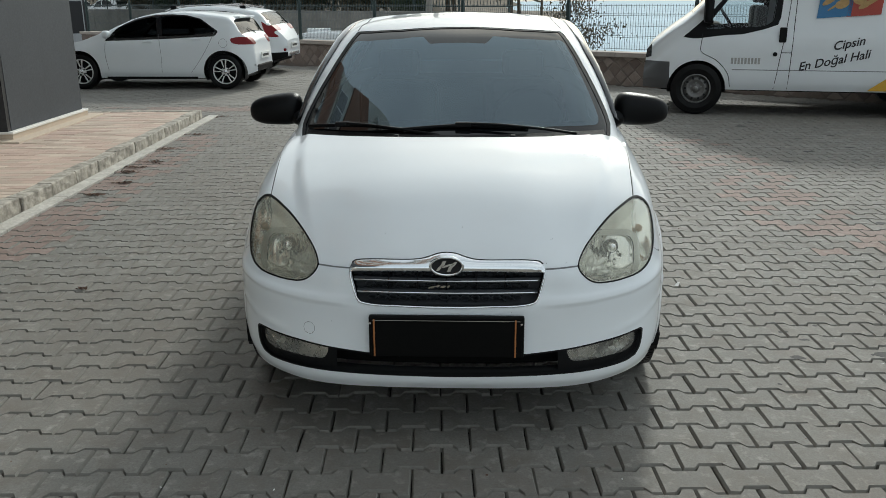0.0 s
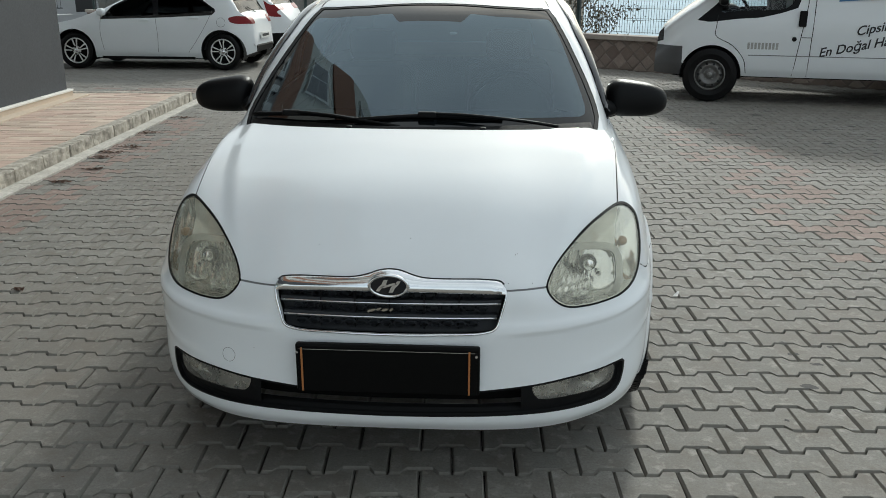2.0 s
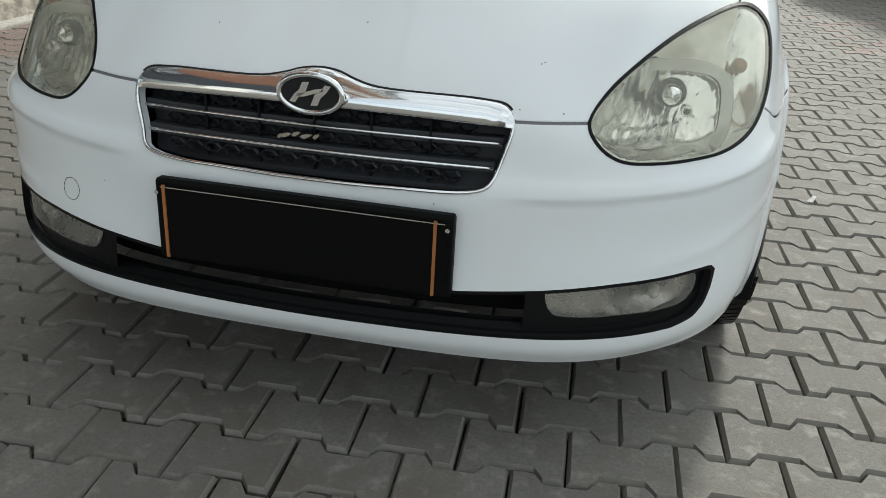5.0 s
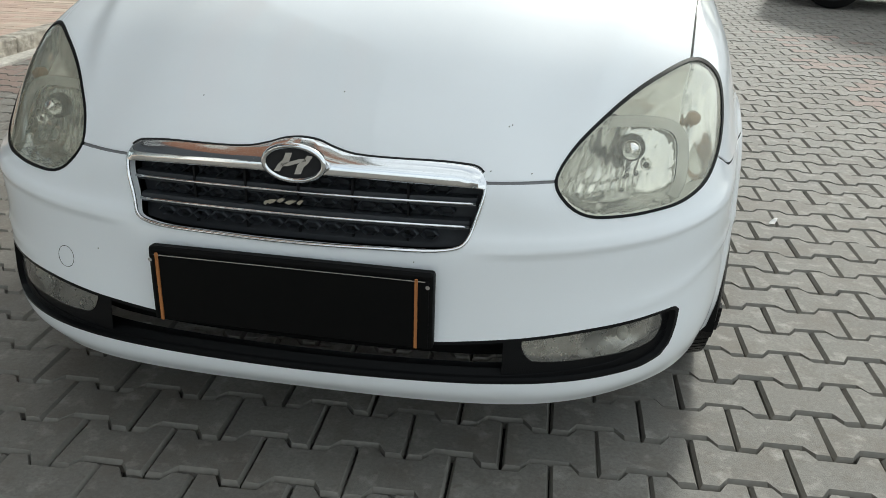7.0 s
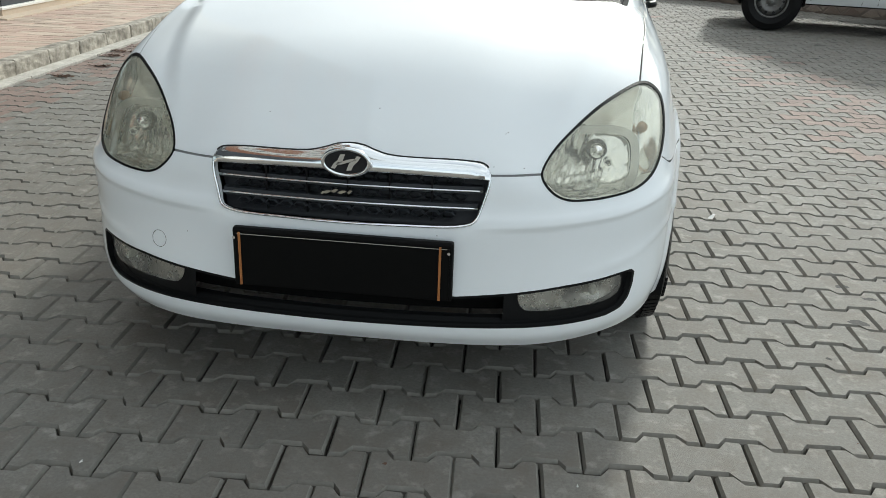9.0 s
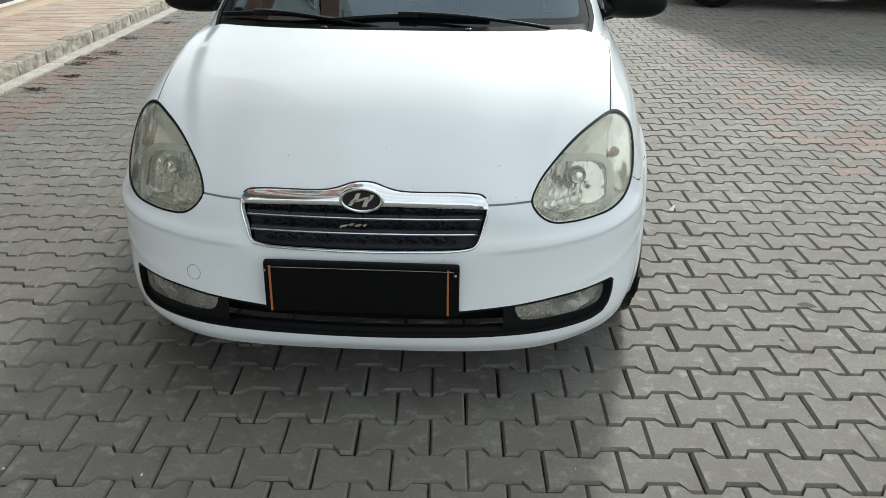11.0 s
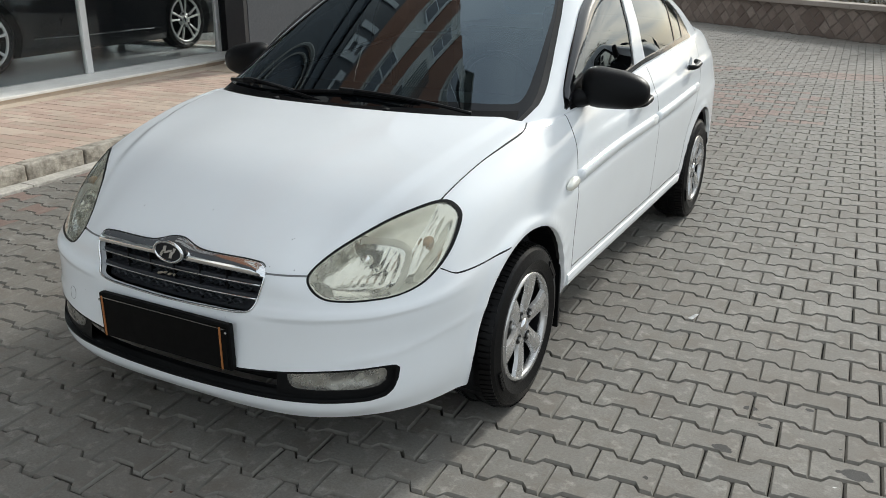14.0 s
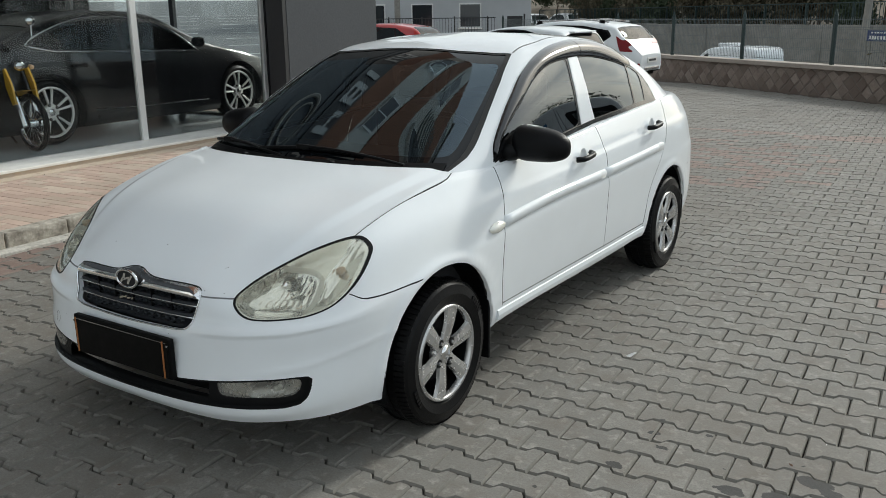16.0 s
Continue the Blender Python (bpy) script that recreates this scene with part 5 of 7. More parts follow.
def saloon():
    car = thing("saloon_car", "white four-door saloon with black mirrors and silver wheels, parked on pavers", "car", pose(0, 0, 0, 0, 0, .6))
    half, uhalf = low, top
    front, rest = patch(half, low_v, low_u, 0, 6, 0, 8)
    # openings of the front
    lens, front = front.cut(front_of(outline_field(HEADLIGHT, 0, 2)))
    gap, lens = lens.cut(lambda co: -(outline_field(HEADLIGHT, 0, 2)(co) + 0.0050))
    gap.moved(0.001).rim(0.012).object("headlight_seal", BLACK_PLASTIC, car)
    gap.mirrored().moved(0.001).rim(0.012).object("headlight_seal", BLACK_PLASTIC, car)
    gr, front = front.cut(front_of(outline_field(GRILLE, 0, 2), 0.4))
    intake = INTAKE_HALF + [(-x, z) for x, z in INTAKE_HALF[::-1]][1:-1]
    mouth, front = front.cut(front_of(outline_field(intake, 0, 2), 0.6))
    arch = lambda c: (lambda co: np.hypot(co[:, 1] - c[0], co[:, 2] - c[1]) - ARCH_RAD)
    body = front.plus(rest)
    _, body = body.cut(lambda co: np.maximum(arch(ARCH_F)(co), 0.5 - co[:, 0]))
    _, body = body.cut(lambda co: np.maximum(arch(ARCH_R)(co), 0.5 - co[:, 0]))
    # gaps between the panels
    seams = []

    def gap_line(sh, line, half, domain):
        s, sh = sh.strip(line, half, domain)
        seams.append(s)
        return sh

    def within(co, x=(-9, 9), y=(-9, 9), z=(-9, 9)):
        d = np.full(len(co), -9.0)
        for k, (a, b) in enumerate((x, y, z)):
            d = np.maximum(d, np.maximum(a - co[:, k], co[:, k] - b))
        return d
    hood_x = lambda co: co[:, 0] - np.interp(co[:, 1], HOOD_SEAM[:, 1], HOOD_SEAM[:, 0])
    seam_z = lambda y: np.interp(y, BUMPER_SEAM[:, 0], BUMPER_SEAM[:, 1])
    door_y = lambda D: (lambda co: co[:, 1] - np.interp(-co[:, 2], -D[:, 1], D[:, 0]))
    body = gap_line(body, lambda co: co[:, 2] - .6425, .0026, lambda co: within(co, (.334, .455), (0, .3)))
    body = gap_line(body, hood_x, .0026, lambda co: within(co, (.6, .80), (.505, 1.10), (.795, 1.0)))
    body = gap_line(body, lambda co: co[:, 2] - seam_z(co[:, 1]), .0026, lambda co: within(co, (.70, .9), (.388, .70), (.55, .70)))
    for D in (DOOR_A, DOOR_B, DOOR_C):
        body = gap_line(body, door_y(D), .0024, lambda co: within(co, (.70, .9), (D[:, 0].min() - .1, D[:, 0].max() + .1), (.345, D[:, 1].max())))
    body = gap_line(body, lambda co: co[:, 2] - .362, .0020, lambda co: within(co, (.70, .9), (1.297, 2.955)))
    # fuel flap, boot lid and tail lamp lines
    body = gap_line(body, lambda co: co[:, 2] - .60, .0022, lambda co: within(co, (.3, .9), (3.72, 4.4)))
    # panels
    inside_hood = outline_field([(-.1, -.1), (-.1, 1.3)] + [tuple(p) for p in HOOD_SEAM[::-1]] + [(.690, -.1)], 0, 1)
    hood, body = body.cut(lambda co: np.maximum(np.maximum(inside_hood(co), .6425 - co[:, 2]), co[:, 1] - 1.4))
    both(hood).rim(.012).object("hood", WHITE_PAINT, car)
    bumper, body = body.cut(lambda co: np.maximum(co[:, 2] - seam_z(co[:, 1]), co[:, 1] - .80))
    both(bumper).rim(.02).object("front_bumper", WHITE_PAINT, car)
    door_a = lambda co: np.interp(-co[:, 2], -DOOR_A[:, 1], DOOR_A[:, 0])
    door_b = lambda co: np.interp(-co[:, 2], -DOOR_B[:, 1], DOOR_B[:, 0])
    door_c = lambda co: np.interp(-co[:, 2], -DOOR_C[:, 1], DOOR_C[:, 0])
    fd, body = body.cut(lambda co: np.maximum(np.maximum(door_a(co) - co[:, 1], co[:, 1] - door_b(co)), .362 - co[:, 2]))
    rd, body = body.cut(lambda co: np.maximum(np.maximum(door_b(co) - co[:, 1], co[:, 1] - door_c(co)), .362 - co[:, 2]))
    fender, body = body.cut(lambda co: np.maximum(co[:, 1] - door_a(co), .30 - co[:, 0]))
    rb, body = body.cut(lambda co: np.maximum(3.45 - co[:, 1], co[:, 2] - .60))
    both(rb).rim(.02).object("rear_bumper", WHITE_PAINT, car)
    both(body).object("body_shell", WHITE_PAINT, car)
    for sh in (lambda s: s, lambda s: s.mirrored()):
        sh(fender).rim(.02).object("fender", WHITE_PAINT, car)
        sh(rd).object("rear_door", WHITE_PAINT, car)
    doors = [sh(fd).object("front_door", WHITE_PAINT, car) for sh in (lambda s: s, lambda s: s.mirrored())]
    for i, s in enumerate(seams):
        for q in (s, s.mirrored()):
            q.moved(-.0025).object("panel_gap", FAINT_SEAM if i == 0 else SEAM, car)
    # lamps: the housing is the lens pushed in, with a round bowl and a fluted outer reflector
    edge_of = outline_field(HEADLIGHT, 0, 2)
    fine, _ = nose_fine.cut(front_of(lambda co: edge_of(co) + .0050))
    bowl_r = lambda co: .074 * np.maximum((np.abs((co[:, 0] - .576) / .116)**3 + np.abs((co[:, 2] - .657) / .076)**3)**(1 / 3), (.074 - np.clip(-edge_of(co) - .010, 0, .074)) / .074)

    def depth(co):
        e = -edge_of(co)
        r = bowl_r(co)
        d = np.clip((e - .006) * 1.3, .004, .034)
        d = np.where(r < .072, d * .5 + .020 + .028 * (1 - (r / .072)**2), d)
        wave = lambda a, w: np.abs((a / w) % 1.0 - .5) * 2
        flute = (co[:, 0] > .690) & (r > .08)
        d = np.where(flute, d + .004 * wave(co[:, 0], .019) * np.clip(e / .03, 0, 1), d)
        d = np.where(~flute & (r > .081), d + (.0010 * wave(co[:, 2] + .25 * co[:, 0], .032) + .0012 * wave(co[:, 0], .045)) * np.clip(e / .02, 0, 1), d)
        facets = np.where(co[:, 2] < .662, .0038 * wave(co[:, 0], .023), .0022 * wave(co[:, 0] + .004, .020)) + .0030 * np.clip((co[:, 2] - .660) / .003, 0, 1)
        facets = facets * np.clip((co[:, 2] - .628) / .008, 0, 1)
        return np.maximum(np.where(r < .062, d + facets, d), .003)
    bowl, around = fine.cut(lambda co: bowl_r(co) - .074)
    bezel, around = around.cut(lambda co: np.maximum(bowl_r(co) - .0768, .60 - co[:, 2]))
    outer, around = around.cut(lambda co: np.maximum(.690 - co[:, 0], .62 - co[:, 2]))
    for f, sh in ((1, lambda s: s), (-1, lambda s: s.mirrored())):
        lamp = new("headlight")
        lamp.parent = car
        lamp["label"] = "hazy yellowed clear headlight"
        sh(lens).moved(-.001).object("lens", LENS, lamp)
        sh(bowl.pushed(depth)).object("reflector", REFLECTOR, lamp)
        sh(outer.pushed(depth)).object("indicator_reflector", REFLECTOR, lamp)
        sh(around.pushed(depth)).object("housing", LAMP_BRIGHT, lamp)
        sh(bezel.pushed(lambda co: .004 + .008 * np.clip((bowl_r(co) - .074) / .006, 0, 1))).rim(.02).object("bezel", LAMP_BRIGHT, lamp, "pale yellowed bezel")
        at = (.582, front_y(.582, .677) + .040, .677)
        part("bulb_shield", lathe_at([(0.0, -.034), (.004, -.0335), (.0045, -.031), (.008, -.0305), (.0085, -.028), (.012, -.0275), (.0155, -.022), (.0165, .012)], (f * at[0], at[1], at[2]), 18), REFLECTOR, lamp, smooth=True)
        part("bulb_socket", lathe_at([(.0170, -.002), (.024, -.004), (.026, .004), (.026, .012)], (f * at[0], at[1], at[2]), 22), GLOSS_BLACK, lamp, smooth=True)
        lv = (f * .611, front_y(.611, .652) + .036, .652)
        screw = part("level_screw", lathe_at([(.0060, .006), (.0060, -.006), (.0095, -.007), (.0105, .004), (.0105, .016)], lv, 16), REFLECTOR, lamp, smooth=True)
        part("screw_bore", lathe_at([(0.0, -.001), (.0062, -.001), (.0062, .004)], lv, 12), GLOSS_BLACK, screw)
        part("indicator_bulb", lathe_at([(0.0, 0), (.011, .004), (.014, .014), (.012, .03)], (f * .700, front_y(.700, .712) + .032, .712)), AMBER, lamp, smooth=True)
    # grille
    gr_all = both(gr)
    gr_all.moved(-.040).object("grille_backing", GRILLE_DARK, car)
    ring = [(x, front_y(x, z) - .002, z) for x, z in GRILLE]
    part("grille_frame", tube(ring, .0036, 6, closed=True), CHROME, car, smooth=True)
    part("grille_gap", tube([(x * 1.012, front_y(x * 1.006, z + .0035) - .0005, z + .0035) for x, z in GRILLE if z > .655], .0020, 5), SEAM, car)
    lid, _ = gr_all.cut(lambda co: .6395 - .006 * (co[:, 0] / .3)**2 - co[:, 2] + 0.0 * co[:, 0])
    inside = outline_field(GRILLE, 0, 2)

    def crown(co):
        """The strip is rounded from its lower to its upper edge."""
        up = np.clip(-inside(co), 0, 1)
        down = np.clip(co[:, 2] - .6395 + .006 * (co[:, 0] / .3)**2, 0, 1)
        k = up / np.maximum(up + down, 1e-4)
        return -.004 - .008 * np.sqrt(np.clip(4 * k * (1 - k), 0, 1))
    lid.pushed(crown).rim(.02).object("chrome_strip", CHROME, car)
    for i, z in enumerate((.6055, .5655)):
        w = .318 - (.60 - z) * .25
        pts = [(x, front_y(x, z) + .006, z) for x in np.linspace(-w, w, 25)]
        part("grille_slat", tube(pts, .0028, 6), CHROME, car, smooth=True)
        bm = bmesh.new()
        ribbon(bm, [(x, front_y(x, z) + .012, z) for x in np.linspace(-w, w, 25)], .017, .02)
        part("slat_body", bm, GRILLE_GREY, car)
    for z in (.6235, .5865, .5465):
        w = .300 - (.60 - z) * .25
        for x in np.arange(-w + .03, w - .02, .0355):
            bm = lathe_at([(.0105, 0), (.0125, .004), (.0125, .014), (.0095, .014), (.0105, 0)], (0, 0, 0), 6)
            bmesh.ops.scale(bm, verts=bm.verts, vec=(1.42, 1, .80))
            bmesh.ops.translate(bm, verts=bm.verts, vec=(x, front_y(x, z) + .016, z))
            part("grille_cell", bm, GRILLE_GREY, car)
    for x in (-.20, -.10, .0, .10, .20):
        part("grille_bar", boxed(x - .002, x + .002, front_y(x, .59) + .012, front_y(x, .59) + .03, .527, .645), BLACK_PLASTIC, car)
    # flaked plating on the middle slat, and small chips in the paint
    for px, pz, pw in ((-.048, .5855, .010), (-.030, .589, .008), (-.012, .587, .011), (.006, .588, .006), (-.058, .583, .005)):
        y = front_y(px, pz) + .003
        part("peeled_flake", prism([(px - pw, pz - .002), (px - pw * .3, pz - .005), (px + pw * .5, pz - .001), (px + pw, pz + .003), (px + pw * .2, pz + .004), (px - pw * .5, pz + .002)], .003, "y", y), PEEL, car)
    for cx, cz in ((.36, .72), (.365, .722), (.41, .655), (.30, .655), (.34, .66), (-.22, .74), (.05, .76), (-.40, .46), (.22, .505), (.335, .645)):
        y = front_y(abs(cx), cz)
        part("paint_chip", rods((cx, y + .002, cz), (cx, y - .0012, cz), .0015, .0011, 5), CHIP, car)
    # badge: an oval ring with a slanted mark
    oval = [(.0545 * math.cos(a), .0745, .663 + .0315 * math.sin(a)) for a in np.linspace(0, math.tau, 40, endpoint=False)]
    badge = new("badge")
    badge.parent = car
    badge.matrix_basis = Matrix.Translation((0, .004, 0))
    part("badge_ring", tube(oval, .0052, 8, closed=True), CHROME, badge, smooth=True)
    part("badge_plate", prism([(.052 * math.cos(a), .663 + .029 * math.sin(a)) for a in np.linspace(0, math.tau, 32, endpoint=False)], .02, "y", .0765), SEAM, badge)
    for bar in ([(-.036, .6475), (-.026, .6465), (-.0185, .657), (-.008, .664), (-.001, .6825), (-.013, .6815), (-.019, .668), (-.028, .660)], [(.001, .6435), (.013, .6445), (.019, .658), (.028, .666), (.036, .6785), (.026, .6795), (.0185, .669), (.008, .662)], [(-.024, .656), (-.010, .6575), (.010, .6645), (.024, .669), (.022, .6735), (.010, .6715), (-.010, .6645), (-.022, .6615)]):
        part("badge_mark", prism(bar, .006, "y", .072), CHROME, badge)
    # plate in its holder
    plate = new("number_plate")
    plate.parent = car
    plate["label"] = "blacked-out number plate with two orange bands"
    part("plate_holder", boxed(-.264, .264, .022, .046, .354, .502, .006), PLATE_BLACK, plate)
    part("plate_face", boxed(-.256, .256, .0185, .022, .359, .489, .001), PLATE_BLACK, plate)
    part("plate_rim", boxed(-.250, .250, .0170, .0185, .4880, .4898), CHROME, plate)
    for x in (-.245, .234):
        part("plate_band", boxed(x - .0026, x + .0026, .0155, .0185, .359, .493), ORANGE, plate)
    for x in (-.259, .254):
        part("plate_screw", rods((x, .022, .478), (x, .018, .478), .004, .004, 8), CHROME, plate)
    # lower intake with the fog lamps
    mouth_all = both(mouth)
    rim_m, hole = mouth_all.cut(lambda co: -(outline_field(intake, 0, 2)(co) + .006))
    # a near-black sheet stands in for the shade in the hollow behind the opening
    hole.moved(-.10).object("intake_backing", MOUTH_SHADE, car)
    rim_m.rim(.07).object("intake_rim", BLACK_PLASTIC, car)
    ledge, _ = mouth_all.cut(lambda co: co[:, 2] - np.interp(np.abs(co[:, 0]), [0, .4, .6, .7], [.289, .293, .306, .345]))
    ledge.moved(-.012).rim(.03).object("intake_lip", BLACK_PLASTIC, car)
    for f in (1, -1):
        fog = new("fog_lamp")
        fog.parent = car
        sh = mouth.moved(-.012)
        fl, around = sh.cut(outline_field(FOG, 0, 2))
        _, cheek = around.cut(lambda co: co[:, 0] - .385)
        wide, _ = sh.cut(lambda co: outline_field(FOG, 0, 2)(co) - .014)

        def bowl_depth(co):
            r = np.hypot((co[:, 0] - .595) / 1.5, co[:, 2] - .345) / .040
            return .014 + .022 * np.clip(1 - r**2, 0, 1) + .003 * np.abs((co[:, 0] / .016) % 1.0 - .5) * (co[:, 0] < .52)
        for q, nm, mt, d in ((fl, "lens", FOG_LENS, 0), (wide.pushed(bowl_depth), "reflector", FOG_BOWL, 0), (cheek, "surround", BLACK_PLASTIC, -.003)):
            (q if f > 0 else q.mirrored()).moved(d).object(nm, mt, fog)
        bulb = lathe_at([(0.0, -.010), (.008, -.008), (.010, .0), (.010, .02)], (f * .600, front_y(.600, .347) + .034, .347), 14)
        part("bulb", bulb, LAMP_SIDE, fog, smooth=True)
    # tow cap
    tx, tz = -.483, .428
    cap = [(tx + .0205 * math.cos(a), front_y(abs(tx + .0205 * math.cos(a)), tz + .0205 * math.sin(a)) - .0002, tz + .0205 * math.sin(a)) for a in np.linspace(0, math.tau, 28, endpoint=False)]
    part("tow_cap_gap", tube(cap, .0006, 4, closed=True), SEAM, car)
    # wheel arches
    for c in (ARCH_F, ARCH_R):
        for f in (1, -1):
            bm = bmesh.new()
            rows = []
            for a in np.linspace(-0.35, math.pi + 0.35, 28):
                yy, zz = c[0] + (ARCH_RAD + .006) * math.cos(a), c[1] + (ARCH_RAD + .006) * math.sin(a)
                rows.append([bm.verts.new((f * x, yy, max(zz, .19))) for x in (.818, .55)])
            for A, B in zip(rows, rows[1:]):
                bm.faces.new((A[0], B[0], B[1], A[1]))
            bm.faces.new([r[1] for r in rows])
            part("arch_liner", bm, BLACK_PLASTIC, car)
            y0 = c[0] + ARCH_RAD - .01
            part("mud_flap", boxed(min(f * .66, f * .832), max(f * .66, f * .832), y0 - .01, y0 + .006, .145 if c is ARCH_F else .24, .42, .003), BLACK_PLASTIC, car)
            wheel(car, f * (.846 if c is ARCH_F else .858), c[0] + (.010 if c is ARCH_F else 0.0), .285, .294, .185, .193, 6, SILVER, f, wide=.50, treads=84)
    # underside
    part("underbody", boxed(-.70, .70, .35, 4.05, .19, .30, .03), BLACK_PLASTIC, car)
    # greenhouse: every opening is cut along its own smooth outline
    ws_x, ws_z = np.array(WS_EDGE).T
    tw_x, tw_y = np.array(WS_TOP).T
    screen = lambda co: np.maximum(np.maximum(np.abs(co[:, 0]) - np.interp(co[:, 2], ws_z, ws_x), co[:, 1] - np.interp(np.abs(co[:, 0]), tw_x, tw_y)), co[:, 1] - 2.0)
    rearw, shell_up = patch(uhalf, top_v, top_u, 7.14, 8.0, 0.2, 2.0)
    ws, roof = shell_up.cut(screen)
    edge, _ = ws.cut(lambda co: -(screen(co) + .018))
    both(edge).moved(-.0015).object("windscreen_seal", SEAM, car)
    def border(co):
        """Positive on the black band round the windscreen, with rounded inner corners and a tab for the mirror."""
        ax = np.abs(co[:, 0])
        side = ax - np.interp(co[:, 2], ws_z, ws_x) + np.interp(co[:, 2], [1.0, 1.3], [.050, .027])
        high = (co[:, 1] - np.interp(ax, tw_x, tw_y) + .115 + .085 * np.clip((.175 - ax) / .035, 0, 1)) * .6
        down = 1.004 - .014 * ax / .6 - co[:, 2]
        return .010 * np.log(np.exp(side / .010) + np.exp(high / .010) + np.exp(down / .010))
    band_ws, inside_ws = ws.cut(lambda co: -border(co))
    both(inside_ws).moved(-.004).object("windscreen", WINDSCREEN, car, "dark windscreen")
    both(band_ws).moved(-.004).object("windscreen_border", FRIT, car, "black printed border")
    beside = lambda fn: (lambda co: np.maximum(fn(co), .35 - co[:, 0]))
    belt_y, belt_z = np.array(BELT).T
    belt_at = lambda co: co[:, 2] - np.interp(co[:, 1], belt_y, belt_z)
    opening = outline_field(list(ARC) + [(p[0], p[1]) for p in BELT[::-1]], 1, 2)
    dlo, roof = roof.cut(beside(opening))
    line_y = lambda P: (lambda co: co[:, 1] - np.interp(co[:, 2], [p[1] for p in P], [p[0] for p in P]))
    b_front, b_rear, split, corner = line_y(B_FRONT), line_y(B_REAR), line_y(QUARTER), line_y(CORNER)
    inner = outline_field(list(ARC_IN) + [(p[0], p[1]) for p in BELT[::-1]], 1, 2)
    glass_a, rest_w = dlo.cut(lambda co: np.maximum(np.maximum(inner(co), b_front(co) + .016), .012 - belt_at(co)))
    glass_b, rest_w = rest_w.cut(lambda co: np.maximum(np.maximum(np.maximum(inner(co), -b_rear(co) + .008), split(co) + .010), .012 - belt_at(co)))
    glass_c, rest_w = rest_w.cut(lambda co: np.maximum(np.maximum(np.maximum(inner(co), -split(co) + .010), corner(co) + .006), .012 - belt_at(co)))
    pillar_b, rest_w = rest_w.cut(lambda co: np.maximum(-b_front(co), b_rear(co)))
    ditch, roof = roof.strip(lambda co: co[:, 0] - np.interp(co[:, 1], [1.90, 2.15, 2.45, 2.8, 3.1], [.533, .510, .500, .495, .47]), .004, lambda co: np.maximum(np.maximum(1.93 - co[:, 1], co[:, 1] - 3.05), 1.25 - co[:, 2]))
    both(roof).object("roof_frame", WHITE_PAINT, car)
    # the middle of the roof
    rows = int(round(top_v.max() * 22)) + 1
    cols = len(top_v) // rows
    crown = [top.co[i * cols + cols - 1] for i in range(rows)]
    bm = bmesh.new()
    bm.faces.new([bm.verts.new(p) for p in [tuple(q) for q in crown] + [(-q[0], q[1], q[2]) for q in crown[::-1][1:-1]]])
    bmesh.ops.recalc_face_normals(bm, faces=bm.faces)
    part("roof_panel", bm, WHITE_PAINT, car)
    both(rearw).moved(-.003).object("rear_window", WINDSCREEN, car)
    band, _ = dlo.cut(lambda co: np.maximum(-inner(co), np.maximum(1.385 - co[:, 1], co[:, 1] - 3.12)))
    visors = (band.cut(lambda co: co[:, 1] - 2.435)[0], band.cut(lambda co: 2.441 - co[:, 1])[0])

    def swell(co):
        d = -opening(co)
        e = np.clip(inner(co), 0, 1)
        s_ = d / np.maximum(d + e, 1e-4)
        return -(.006 + .016 * np.sin(np.clip(s_, 0, 1) * math.pi) ** .8)
    for sh in (lambda s: s, lambda s: s.mirrored()):
        sh(ditch).moved(-.002).object("roof_ditch", FAINT_SEAM, car)
        for g in (glass_a, glass_b, glass_c):
            sh(g).moved(-.004).object("side_window", SIDE_GLASS, car)
        sh(rest_w).moved(-.001).rim(.012).object("window_frame", GLOSS_BLACK, car)
        sh(pillar_b).moved(.003).rim(.008).object("door_pillar", WHITE_PAINT, car)
        belt, _ = uhalf.cut(beside(lambda co: np.maximum(np.abs(belt_at(co)) - .010, np.maximum(1.40 - co[:, 1], co[:, 1] - 3.29))))
        sh(belt).moved(.005).rim(.012).object("belt_strip", GLOSS_BLACK, car)
        for v in visors:
            sh(v.pushed(swell)).rim(.006).object("wind_deflector", VISOR, car, "smoked grey wind deflector")
    # cowl, wipers
    cw, _ = patch(uhalf, top_v, top_u, 0, 1.93, 0.0, .2)
    both(cw).moved(.002).object("cowl", BLACK_PLASTIC, car)
    for blade, arm in (([(-.23, .990, .990), (-.10, .990, 1.001), (.04, .993, 1.008), (.18, 1.008, 1.002), (.32, 1.038, .990)], [(.53, 1.030, .968), (.40, 1.018, .988), (.20, .998, 1.010), (.05, .984, 1.018)]), ([(-.66, 1.150, .983), (-.50, 1.084, .996), (-.38, 1.048, .999), (-.22, 1.003, .989)], [(-.06, .955, .972), (-.20, .983, .988), (-.36, 1.028, 1.003), (-.48, 1.066, 1.007)])):
        w = new("wiper")
        w.parent = car
        part("blade", tube(spline(blade, 6), .0085, 6), BLACK_PLASTIC, w, smooth=True)
        path = spline(arm, 6)
        part("arm", tube(path, .0065, 6), BLACK_PLASTIC, w, smooth=True)
        e = Vector(path[-1])
        part("clamp", boxed(e.x - .045, e.x + .022, e.y - .008, e.y + .014, e.z - .016, e.z + .006, .004), BLACK_PLASTIC, w)
    for x in (.249, -.243):
        part("washer_jet", boxed(x - .011, x + .011, .905, .930, .958, .980, .005), BLACK_PLASTIC, car)
